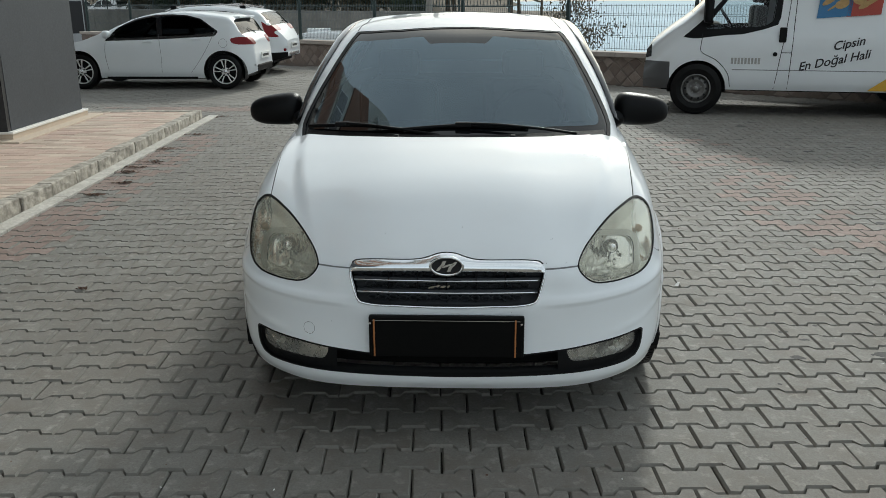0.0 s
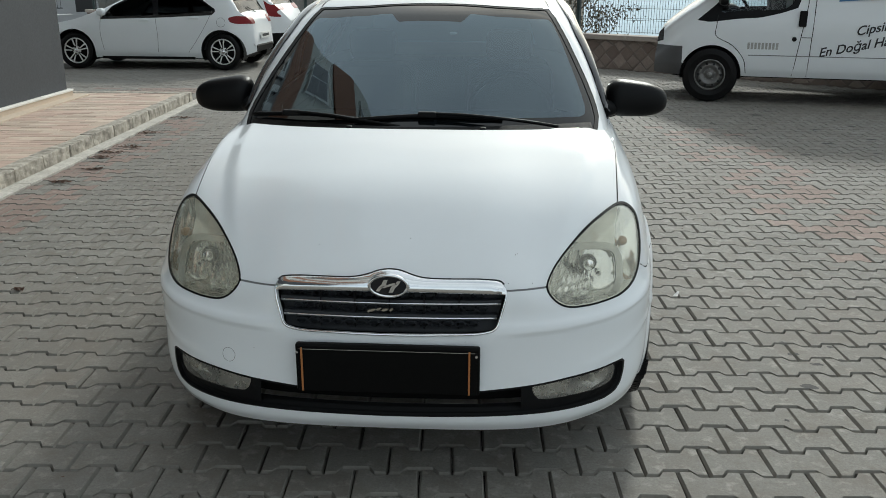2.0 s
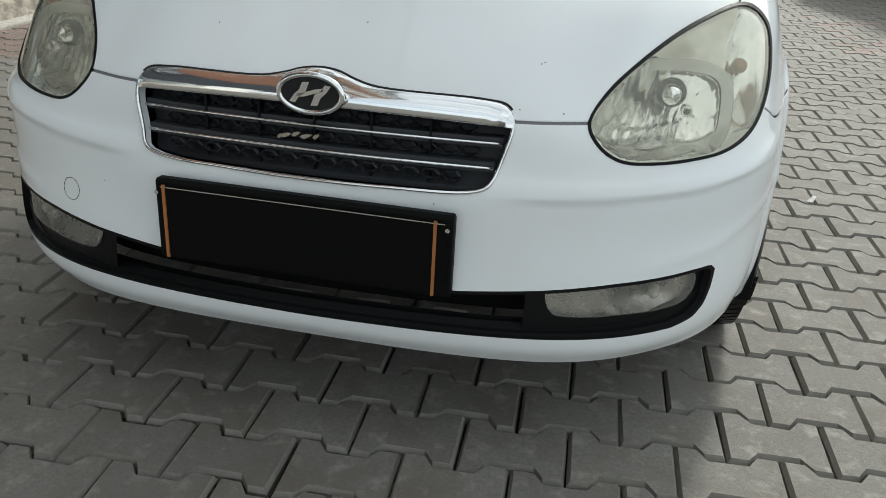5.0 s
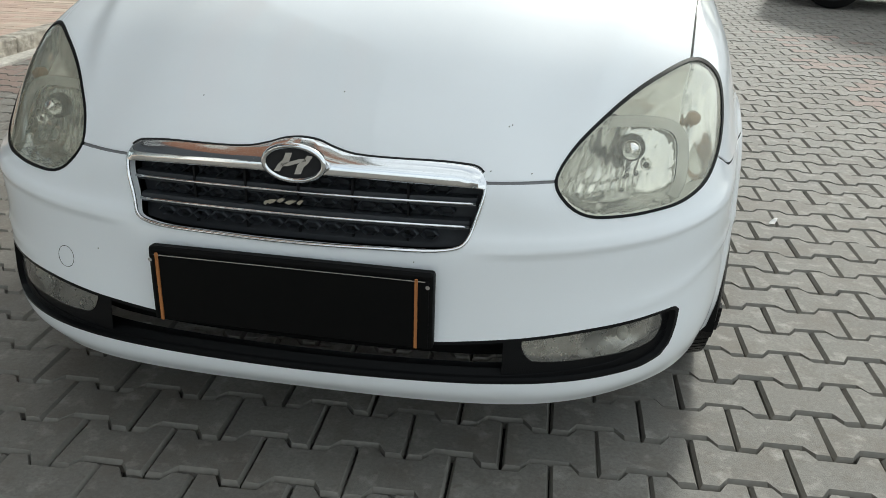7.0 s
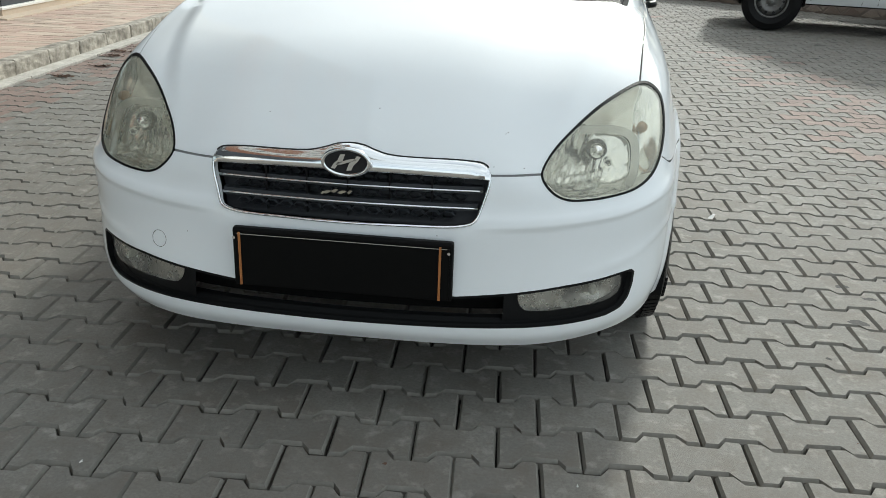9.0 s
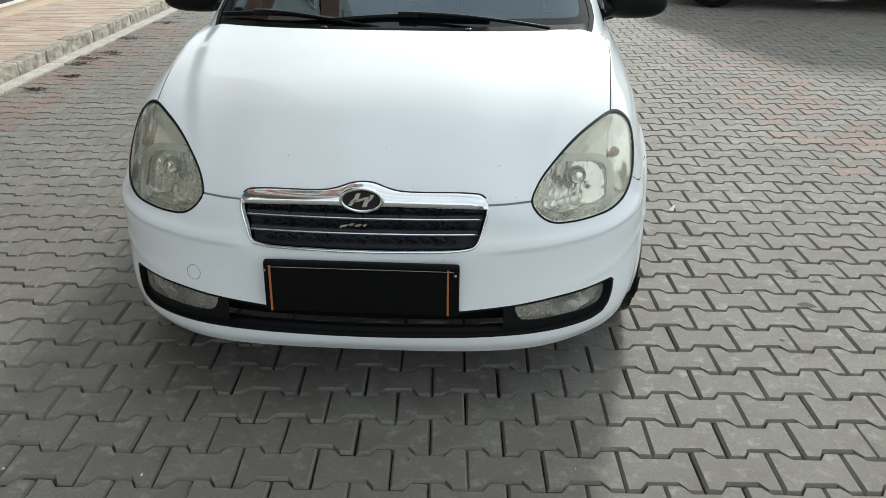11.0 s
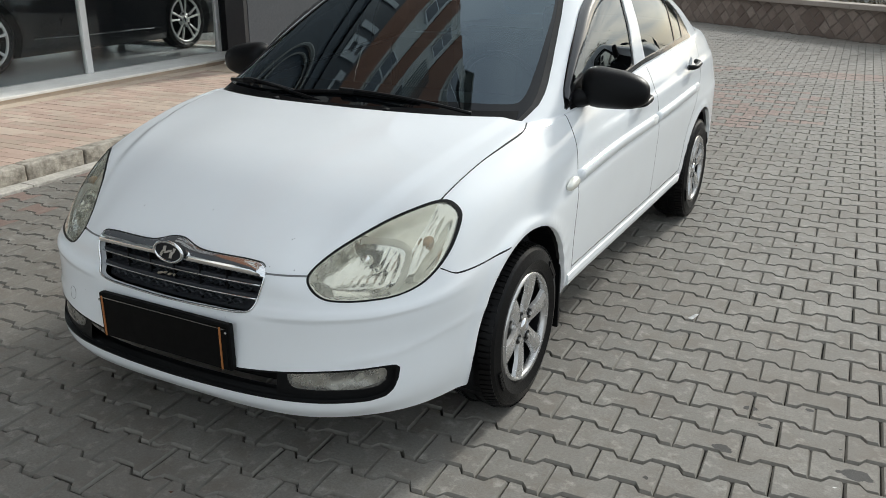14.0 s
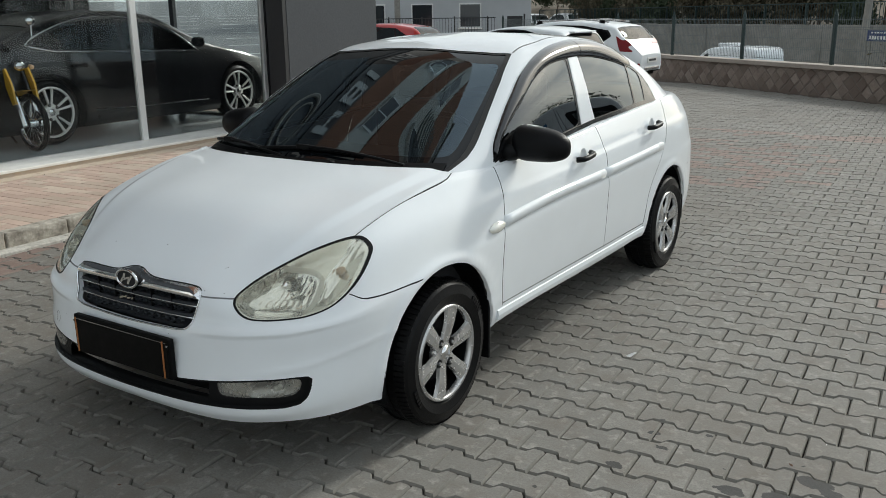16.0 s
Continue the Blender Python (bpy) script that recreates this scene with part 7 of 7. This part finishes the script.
def delivery_van():
    L, W = 4.85, 1.97
    c = profile_car("delivery_van", "white delivery van with printed panels, parked by the low wall", facing(2.44, 10.23, -102.0), L, W,
                    [(0, .60), (.02, .78), (.06, .90), (.33, 1.14), (.54, 1.29), (.80, 1.55), (1.15, 1.92), (1.40, 2.12), (1.8, 2.20), (3.5, 2.22), (4.75, 2.2), (4.85, 2.1)],
                    [(0, .58), (.5, 1.02), (.9, 1.14), (1.6, 1.18), (3, 1.20), (4.85, 1.20)],
                    (.71, 3.60), .345, .192, PLAIN_WHITE,
                    [[(.76, 1.12), (.98, 1.42), (1.22, 1.72), (1.66, 1.75), (1.62, 1.20), (1.25, 1.10)]],
                    (.60, 1.22), None, .34, .14, 0, .64, cladding=(.70, .60), blacks=[[(.50, 1.02), (.66, 1.00), (1.0, 1.045), (1.25, 1.06), (1.50, 1.12), (1.70, 1.19), (1.735, 1.81), (1.18, 1.78), (.93, 1.45), (.72, 1.22)]], category="van", nose=.45, tail=.2, rim=DULL_STEEL, arch_extra=.03, pane=CLEAR_GLASS)
    side = SIDES[c.name]
    for f in (1, -1):
        x = f * (W / 2 - .008)
        part("door_mirror", boxed(min(f * .93, f * 1.18), max(f * .93, f * 1.18), .74, .86, 1.20, 1.58, .05), BLACK_PLASTIC, c)
        part("mirror_arm", rods((f * .88, .85, 1.22), (f * 1.0, .82, 1.28), .025), BLACK_PLASTIC, c)
        part("door_handle", boxed(min(x, x + f * .03), max(x, x + f * .03), 1.70, 1.79, .96, 1.15, .012), BLACK_PLASTIC, c)
        part("fuel_cap", rods((f * (side(1.67, .81) - .01), 1.67, .81), (f * (side(1.67, .81) + .008), 1.67, .81), .028, .028, 14), BLACK_PLASTIC, c)
        for pts in ([(.75, 1.08), (.74, .95), (.74, .84), (.95, .72), (1.1, .55), (1.14, .38)], [(1.84, 2.0), (1.81, 1.45), (1.78, 1.1), (1.74, .8), (1.69, .36)], [(1.90, 2.1), (1.88, 1.3), (1.87, .8), (1.86, .36)], [(1.75, .83), (1.87, .83)]):
            s = spline(pts, 5)
            part("door_gap", tube([(f * (side(q[0], q[1]) - .001), q[0], q[1]) for q in s], .0055, 4), SEAM, c)
        part("side_groove", tube([(f * (side(y, .606) - .001), y, .606) for y in np.linspace(1.15, 4.6, 14)], .006, 4), FAINT_SEAM, c)
        part("headlight", prism([(.02, .74), (.04, .86), (.10, .93), (.10, .76)], .02 * f, "x", f * (W / 2 - .17)), GLOSS_BLACK, c)
    for sx in (-.45, .45):
        part("seat_back", boxed(sx - .24, sx + .24, 1.42, 1.56, .80, 1.42, .05), TRIM_CLOTH, c)
        part("head_restraint", boxed(sx - .12, sx + .12, 1.44, 1.54, 1.45, 1.64, .04), TRIM_CLOTH, c)
    part("dashboard", boxed(-.82, .82, .70, 1.02, .95, 1.19, .05), BLACK_PLASTIC, c)
    ringp = [(.45 + .19 * math.cos(a), 1.08 - .10 * math.sin(a), 1.22 + .15 * math.sin(a)) for a in np.linspace(0, math.tau, 22, endpoint=False)]
    part("steering_wheel", tube(ringp, .016, 6, closed=True), BLACK_PLASTIC, c, smooth=True)
    # printed side that faces the yard
    part("yellow_print", prism([(2.82, .36), (4.3, .36), (4.3, 1.22), (3.6, .93), (3.2, .64)], .004, "x", W / 2 - .006), YELLOW, c)
    for i, (y0, z0, mat) in enumerate(((2.13, 1.26, BLUE), (2.48, 1.28, PRINT_RED), (3.00, 1.28, BLUE))):
        base = W / 2 - .075
        part("picture_frame", prism([(y0, z0), (y0 + .40, z0 + .03), (y0 + .43, z0 + .50), (y0 + .05, z0 + .5)], .03, "x", base), mat, c)
        for k in range(7):
            a = k * .9 + i
            cy, cz = y0 + .22 + .10 * math.cos(a), z0 + .27 + .12 * math.sin(a)
            part("printed_crisp", prism([(cy + .085 * math.cos(t + k), cz + .06 * math.sin(t)) for t in np.linspace(0, math.tau, 9, endpoint=False)], .004, "x", base + .03 + .0012 * k), CRISP, c)
    for text, y, z, size in (("Cipsin", 2.36, .865, .150), ("En Doğal Hali", 1.97, .600, .150)):
        cu = bpy.data.curves.new("slogan", "FONT")
        cu.body, cu.size, cu.shear, cu.extrude, cu.offset = text, size, .35, .001, .002
        cu.materials.append(LETTER)
        o = new("slogan", cu)
        o.parent = c
        o.matrix_basis = Matrix.Translation((W / 2 + .004, y, z)) @ Matrix(((0, 0, 1, 0), (1, 0, 0, 0), (0, 1, 0, 0), (0, 0, 0, 1))) @ pose(0, 0, 0, 0, 0, 12)
    for k in range(9):
        part("faded_mark", boxed(W / 2 - .006, W / 2 + .001, 1.13 + k * .042, 1.158 + k * .042, .68, .76), GHOST, c)
    return c


WORN_STEEL = material("worn_steel", (0.33, 0.33, 0.32), 0.45, 0.6, grain=0.4, grain_scale=50, stain=0.6, stain_scale=14, dark=(0.06, 0.06, 0.055))
DULL_STEEL = material("dull_steel_wheel", (0.21, 0.205, 0.198), 0.5, 0.6, grain=0.4, grain_scale=50, stain=0.4, stain_scale=12)
hatchback()
crossover()
delivery_van()


def show_car(m, label):
    L, W = 4.75, 1.84
    c = profile_car("show_car", label, m, L, W,
                    [(0, .58), (.10, .72), (.5, .84), (1.2, .96), (1.6, 1.12), (2.1, 1.33), (2.6, 1.39), (3.1, 1.375), (3.7, 1.25), (4.3, 1.05), (4.65, .98), (4.75, .80)],
                    [(0, .56), (1.2, .90), (2.4, .93), (3.6, .97), (4.75, .95)],
                    (.90, 3.72), .345, .27, BLACK_PAINT,
                    [[(1.62, .92), (1.9, 1.12), (2.3, 1.26), (2.65, 1.30), (2.66, .95)], [(2.71, .95), (2.70, 1.30), (3.2, 1.28), (3.75, 1.12), (3.9, 1.04), (3.6, .98)]],
                    (1.30, 2.10), (3.75, 4.28), .16, .42, 10, .15, rim=BRIGHT_RIM)
    side = SIDES[c.name]
    for f in (1, -1):
        arc = spline([(1.58, .905), (1.90, 1.135), (2.30, 1.275), (2.68, 1.315), (3.22, 1.293), (3.76, 1.135), (3.93, 1.04)], 5)
        part("window_chrome", tube([(f * (side(y, z) + .002), y, z) for y, z in arc], .010, 6), CHROME, c, smooth=True)
        part("belt_chrome", tube([(f * (side(y, z) + .002), y, z) for y, z in ((1.60, .900), (2.0, .915), (2.6, .935), (3.2, .952), (3.62, .968), (3.90, 1.03))], .008, 6), CHROME, c, smooth=True)
        part("sill_chrome", tube([(f * .915, 1.5, .30), (f * .92, 2.5, .31), (f * .915, 3.2, .33)], .008, 6), CHROME, c)
        part("headlight", prism([(.12, .62), (.30, .74), (.62, .76), (.45, .66)], .03 * f, "x", f * (W / 2 - .11)), CHROME, c)
        for y in (2.45, 3.35):
            part("door_handle", boxed(min(f * (side(y, .81) - .01), f * (side(y, .81) + .03)), max(f * (side(y, .81) - .01), f * (side(y, .81) + .03)), y - .10, y + .10, .795, .83, .01), BLACK_PAINT, c)
        part("door_mirror", boxed(min(f * .90, f * 1.05), max(f * .90, f * 1.05), 1.60, 1.72, .95, 1.07, .04), BLACK_PAINT, c)
    return c


show_car(PAVING @ pose(-7.16, 8.24, SHOP_Z, 0, 0, 180) @ Matrix.Scale(1.06, 4), "black polished saloon with silver wheels behind the shop window")
show_car(PAVING @ pose(-10.0, 6.9, SHOP_Z, 0, 0, 160), "black polished saloon deeper in the show room")


def far_car(name, label, paint, m):
    L, W = 4.1, 1.72
    return profile_car(name, label, m, L, W,
                       [(0, .60), (.1, .74), (.9, .93), (1.4, 1.15), (1.9, 1.40), (2.4, 1.46), (3.2, 1.42), (3.7, 1.30), (3.95, .98), (4.1, .7)],
                       [(0, .58), (1.2, .90), (4.1, .96)], (.83, 3.35), .31, .21, paint,
                       [[(1.42, .92), (1.8, 1.26), (2.28, 1.37), (2.3, .95)], [(2.36, .95), (2.36, 1.38), (3.1, 1.34), (3.5, 1.1), (3.4, .98)]],
                       (1.1, 1.95), (3.55, 3.95), .2, .34, 8, .2)


far_car("hatchback_car", "red hatchback parked beyond the shop", RED_PAINT, facing(-14.9, 17.6, -80, -.1))
white_far = far_car("hatchback_car", "white car parked up on the bank road", PLAIN_WHITE, pose(*along(-36, 16.5, .15), 0, 0, -120))
for s, k in ((-41, 16.2), (-46, 16.8), (-51, 16.4)):
    copy_thing(white_far, pose(*along(s, k, .15), 0, 0, -122))
copy_thing(white_far, SLOPE @ pose(4.0, 24.0, .02, 0, 0, -100))["label"] = "white car on the street beyond the show room"


def panel_van():
    L, W = 4.3, 1.75
    c = profile_car("panel_van", "small white panel van on the road below the wall", pose(*along(-15.9, 8.0, -1.45), 0, 0, -126.9), L, W,
                    [(0, .65), (.1, .85), (.8, 1.0), (1.2, 1.25), (1.7, 1.68), (2.1, 1.80), (4.2, 1.78), (4.3, 1.6)], [(0, .63), (1, 1.0), (4.3, 1.05)],
                    (.8, 3.4), .31, .2, PLAIN_WHITE, [[(1.35, 1.04), (1.72, 1.50), (2.0, 1.62), (2.05, 1.06)]], (1.0, 1.7), None, .22, .2, 6, .25, category="van")
    part("roof_vent", boxed(-.35, .35, 1.95, 2.55, 1.80, 1.95, .05), PLAIN_WHITE, c)
    return c


panel_van()


def motorcycle():
    """A bike in the show room, front wheel towards the glass; local -y is forwards."""
    b = thing("motorcycle", "black and yellow motorcycle behind the shop window", "motorcycle", PAVING @ pose(-5.98, 3.86, SHOP_Z, 0, 0, 84))
    R = .31
    for y in (0.0, 1.32):
        w = new("wheel")
        w.parent = b
        w.matrix_basis = pose(.045, y, R)
        part("tyre", lathe([(R * .80, -.03), (R * .90, -.01), (R * .98, -.025), (R, -.045), (R * .98, -.065), (R * .90, -.08), (R * .80, -.06)], 40), RUBBER, w)
        part("rim", lathe([(R * .82, -.025), (R * .78, -.03), (R * .78, -.06), (R * .82, -.065)], 40), CHROME, w, smooth=True)
        for k in range(18):
            a = k * math.tau / 18
            part("wire_spoke", rods((-.045, 0, 0), (-.045, R * .79 * math.cos(a), R * .79 * math.sin(a)), .0025, .0025, 4), CHROME, w)
        part("hub", rods((-.09, 0, 0), (0, 0, 0), .045, .045, 16), CHROME, w)
        part("brake_disc", lathe([(.05, .012), (.12, .012), (.12, .016), (.05, .016)], 28), CHROME, w)
    for x in (-.085, .085):
        part("fork_leg", rods((x, -.01, R), (x, .28, .95), .024, .024, 12), GLOSS_BLACK, b)
        part("fork_slider", rods((x, -.02, R - .03), (x, .10, R + .27), .030, .030, 12), CHROME, b)
    # front mudguard and flank in yellow
    bm = bmesh.new()
    rows = []
    for a in np.linspace(radians(5), radians(100), 14):
        rows.append([bm.verts.new((x, -(R + .035) * math.cos(math.pi - a) * 1.0, R + (R + .035) * math.sin(a))) for x in (-.09, -.06, .06, .09)])
    for A, B in zip(rows, rows[1:]):
        for j in range(3):
            bm.faces.new((A[j], B[j], B[j + 1], A[j + 1]))
    part("mudguard", bm, YELLOW, b, "yellow front mudguard")
    for x in (-.125, .125):
        part("fork_guard", prism([(.035, .52), (.10, .50), (.215, .74), (.235, .86), (.17, .88), (.075, .72)], .022, "x", x - .011), YELLOW, b, "yellow fork guard")
        part("bar_end_mirror", lathe_at([(0, -.008), (.05, -.006), (.054, .004), (0, .008)], (x * 2.6, .36, 1.36), 18), CHROME, b, smooth=True)
        part("mirror_stem", rods((x * 2.4, .34, 1.12), (x * 2.6, .36, 1.32), .006), CHROME, b)
    part("tank", boxed(-.15, .15, .36, .88, .78, 1.02, .09), YELLOW, b, "yellow fuel tank")
    part("seat", boxed(-.13, .13, .86, 1.55, .78, .88, .04), TRIM_CLOTH, b)
    part("engine", boxed(-.16, .16, .45, .90, .30, .66, .05), BLACK_PLASTIC, b)
    part("frame_tube", tube([(0, .30, .92), (0, .42, .40), (0, .75, .26), (0, 1.30, .32)], .022, 8), GLOSS_BLACK, b)
    part("frame_spine", tube([(0, .30, .92), (0, .85, .80), (0, 1.45, .72)], .022, 8), GLOSS_BLACK, b)
    part("handlebar", tube([(-.38, .42, 1.10), (-.30, .34, 1.13), (-.12, .28, 1.00), (.12, .28, 1.00), (.30, .34, 1.13), (.38, .42, 1.10)], .012, 8), CHROME, b)
    part("headlamp", lathe_at([(0.0, -.06), (.052, -.052), (.060, -.03), (.05, .06), (0, .09)], (.03, .20, .90), 22), CHROME, b, smooth=True)
    part("speedometer", rods((-.05, .24, 1.06), (-.05, .30, 1.10), .04, .04, 14), GLOSS_BLACK, b)
    for x in (-.30, .30):
        part("indicator", lathe_at([(0, -.03), (.025, -.02), (.028, .02), (0, .03)], (x * .62, .22, .88), 12), AMBER, b)
    part("kick_stand", rods((.05, .80, .28), (.24, .86, .0), .012), GLOSS_BLACK, b)
    return b


motorcycle()


# ---- small things on the ground ----
def leaf_heap(x, y, r, seed, n=34):
    rng = random.Random(seed)
    V, F = [], []
    for i in range(n):
        c = Vector((rng.gauss(0, r * .8), rng.gauss(0, r * .40), rng.uniform(.003, .012)))
        e = Euler((rng.uniform(-.35, .35), rng.uniform(-.35, .35), rng.uniform(0, 6.3))).to_matrix()
        s = rng.uniform(.010, .024)
        k = len(V)
        V.extend([tuple(c + e @ Vector(q)) for q in ((-s, 0, 0), (0, -s * .45, .003), (s, 0, 0), (0, s * .45, .003))])
        F.append([k, k + 1, k + 2, k + 3])
    me = bpy.data.meshes.new("leaf_litter")
    me.from_pydata(V, [], F)
    me.materials.append(DEAD_LEAF)
    o = new("leaf_litter", me)
    o.location = (x, y, 0)
    return tagged(o, "brown dead leaves swept against the kerb", "leaves", "leaf litter by the kerb", "stuff")


for i, (x, y, r) in enumerate(((-3.08, 4.0, .055), (-3.04, 4.47, .045), (-3.19, 4.95, .055), (-3.23, 5.18, .07), (-3.15, 5.46, .09), (-3.30, 6.2, .10), (-3.55, 8.75, .12), (-2.10, 1.68, .018), (-3.3, 7.2, .08))):
    leaf_heap(x, y, r, i, 60 if r > .03 else 14)


def scrap(x, y, turn):
    bm = bmesh.new()
    rows = [[bm.verts.new((a, b, .0055 + .005 * math.sin(a * 70 + b * 60))) for b in (-.008 + .15 * a, .002, .008 - .1 * a)] for a in (-.026, -.009, .009, .026)]
    for A, B in zip(rows, rows[1:]):
        for j in range(2):
            bm.faces.new((A[j], B[j], B[j + 1], A[j + 1]))
    o = part("wrapper_scrap", bm, WRAPPER)
    o.matrix_basis = pose(x, y, .001, 0, 0, turn)
    return tagged(o, "crumpled strip of clear wrapper lying on the pavers", "wrapper", "wrapper scraps on the pavers")


for x, y, a in ((1.194, 1.873, 60), (3.1, 1.2, 40)):
    scrap(x, y, a)


def grit():
    """Crumbs of paper, sand and leaf scattered over the blocks."""
    rng = random.Random(77)
    for mat, n, label, lo, hi in ((PAPER, 70, "pale crumbs scattered on the pavers", .003, .007), (DEAD_LEAF, 110, "dark crumbs and leaf bits scattered on the pavers", .004, .010)):
        V, F = [], []
        for i in range(n):
            x, y = rng.uniform(-2.8, 3.5), rng.uniform(-1.0, 7.0)
            if abs(x) < .95 and -.1 < y < 4.4:
                continue
            s, a, z = rng.uniform(lo, hi), rng.uniform(0, 6.3), .002
            k = len(V)
            for q, r in ((0, 1.0), (1.4, .5), (3.0, 1.2), (4.6, .6)):
                V.append((x + s * r * math.cos(a + q), y + s * r * math.sin(a + q), z + rng.uniform(0, .004)))
            F.append([k, k + 1, k + 2, k + 3])
        me = bpy.data.meshes.new("grit")
        me.from_pydata(V, [], F)
        me.materials.append(mat)
        tagged(new("grit", me), label, "grit", kind="stuff")


grit()


# ---- the pavers: bone-shaped blocks in half bond ----
PX, PY, AMP = 0.205, 0.1447, 0.030


def paver_outline(g):
    """One block, its joint line at the lower left at (0, 0); g is half a joint."""
    a, b, m = 0.040, 0.060, PX / 2
    low = [(0, 0), (a, 0), (b, AMP), (PX - b, AMP), (PX - a, 0), (PX, 0)]
    high = [(PX, PY + AMP), (PX - m + b, PY + AMP), (PX - m + a, PY), (m - a, PY), (m - b, PY + AMP), (0, PY + AMP)]
    pts = low + high
    cx, cy = m, (PY + AMP) / 2
    return [(x + (g * .55 if x < 0.001 else -g * .55 if x > PX - 0.001 else 0), y + (g * 1.35 if y < cy else -g * 1.35)) for x, y in pts]


def paver_data(tilt):
    """Verts and faces of one block: a flat top, a chamfer, short sides."""
    rng = random.Random(tilt)
    ax, ay, dz = rng.uniform(-0.016, 0.016), rng.uniform(-0.016, 0.016), rng.uniform(-0.004, 0.0)
    o = [(x + rng.uniform(-.0016, .0016), y + rng.uniform(-.0016, .0016)) for x, y in paver_outline(0.0028)]
    cx, cy = PX / 2, (PY + AMP) / 2

    def ring(inset, z):
        pts = []
        for x, y in o:
            dx, dy = cx - x, cy - y
            x2 = x + math.copysign(min(abs(dx), inset), dx) * (1 if (x < 0.01 or x > PX - 0.01) else 0.15)
            y2 = y + math.copysign(inset, dy)
            pts.append((x2, y2, z + ax * (x - cx) + ay * (y - cy) + dz))
        return pts
    v = ring(0.0064, 0.0) + ring(0.0003, -0.0105) + ring(0.0, -0.04)
    n = len(o)
    f = [list(range(n))]
    for k in (0, n):
        f += [[k + i, k + n + i, k + n + (i + 1) % n, k + (i + 1) % n] for i in range(n)]
    return v, f


def is_red(x, y, rng):
    """Bands and worn patches of red blocks."""
    if -3.1 < x < -2.55 and 1.0 < y < 7.5:
        share = .92 if y < 4.2 else .6
    elif 2.3 < x < 3.15 and 2.3 < y < 7.0:
        share = .5
    elif -.5 < x < 1.6 and 6.1 < y < 9.2:
        share = .34
    elif 9.6 < y < 10.1 and -8 < x < 2.6:
        share = .7
    else:
        return False
    return rng.random() < share * (1.35 if noise.noise(Vector((x * 1.7, y * 1.7, 4))) > -.1 else .35)


def lay_pavers():
    rng = random.Random(5)
    bed = thing("pavement", "grey bone-shaped concrete pavers with red bands", "paving", PAVING, kind="structure")
    kinds = []
    for t in range(20):
        v, f = paver_data(t)
        kinds.append((v, f))
    meshes = {}
    for mat in (PAVER, RED_PAVER):
        for t, (v, f) in enumerate(kinds):
            me = bpy.data.meshes.new("paver")
            me.from_pydata(v, [], f)
            me.materials.append(mat)
            me.materials.append(PAVER_EDGE)
            me.polygons.foreach_set("material_index", [1 if 1 <= i <= 12 else 0 for i in range(len(f))])
            meshes[mat.name, t] = me
    far = {PAVER.name: ([], []), RED_PAVER.name: ([], [])}
    inv_out = PAVING.to_3x3().inverted() @ WALL_OUT
    edge = (PAVING.inverted() @ WALL_AT).dot(inv_out)
    for k in range(-61, 125):
        y = -0.119 + PY * k
        off = -0.017 + (PX / 2 if k % 2 else 0)
        for n in range(-75, 40):
            x = off + PX * n
            cx, cy = x + PX / 2, y + PY / 2
            if cx < (-2.99 if cy < 8.75 else -11.5) or cx > 8.5 or cx * inv_out.x + cy * inv_out.y > edge - 0.02:
                continue
            t = rng.randrange(20)
            mat = RED_PAVER if is_red(cx, cy, rng) else PAVER
            x += rng.choice((-.0013, -.0006, 0, .0006, .0013))
            if -1.15 < cx < 1.95 and -0.72 < cy < 1.98:
                ob = new("paver", meshes[mat.name, t])
                ob.parent = bed
                ob.location = (x + rng.uniform(-.001, .001), y + rng.uniform(-.001, .001), 0)
            else:
                V, F = far[mat.name]
                b = len(V)
                v, f = kinds[t]
                V.extend([(p[0] + x, p[1] + y, p[2]) for p in v])
                F.extend([[i + b for i in q] for q in f])
    for mat in (PAVER, RED_PAVER):
        V, F = far[mat.name]
        me = bpy.data.meshes.new("far_pavers")
        me.from_pydata(V, [], F)
        me.materials.append(mat)
        me.materials.append(PAVER_EDGE)
        me.polygons.foreach_set("material_index", [1 if 1 <= i % 25 <= 12 else 0 for i in range(len(F))])
        ob = new("far_pavers", me)
        ob.parent = bed
        tagged(ob, "grey concrete pavers" if mat is PAVER else "faded red concrete pavers", kind="stuff")


lay_pavers()
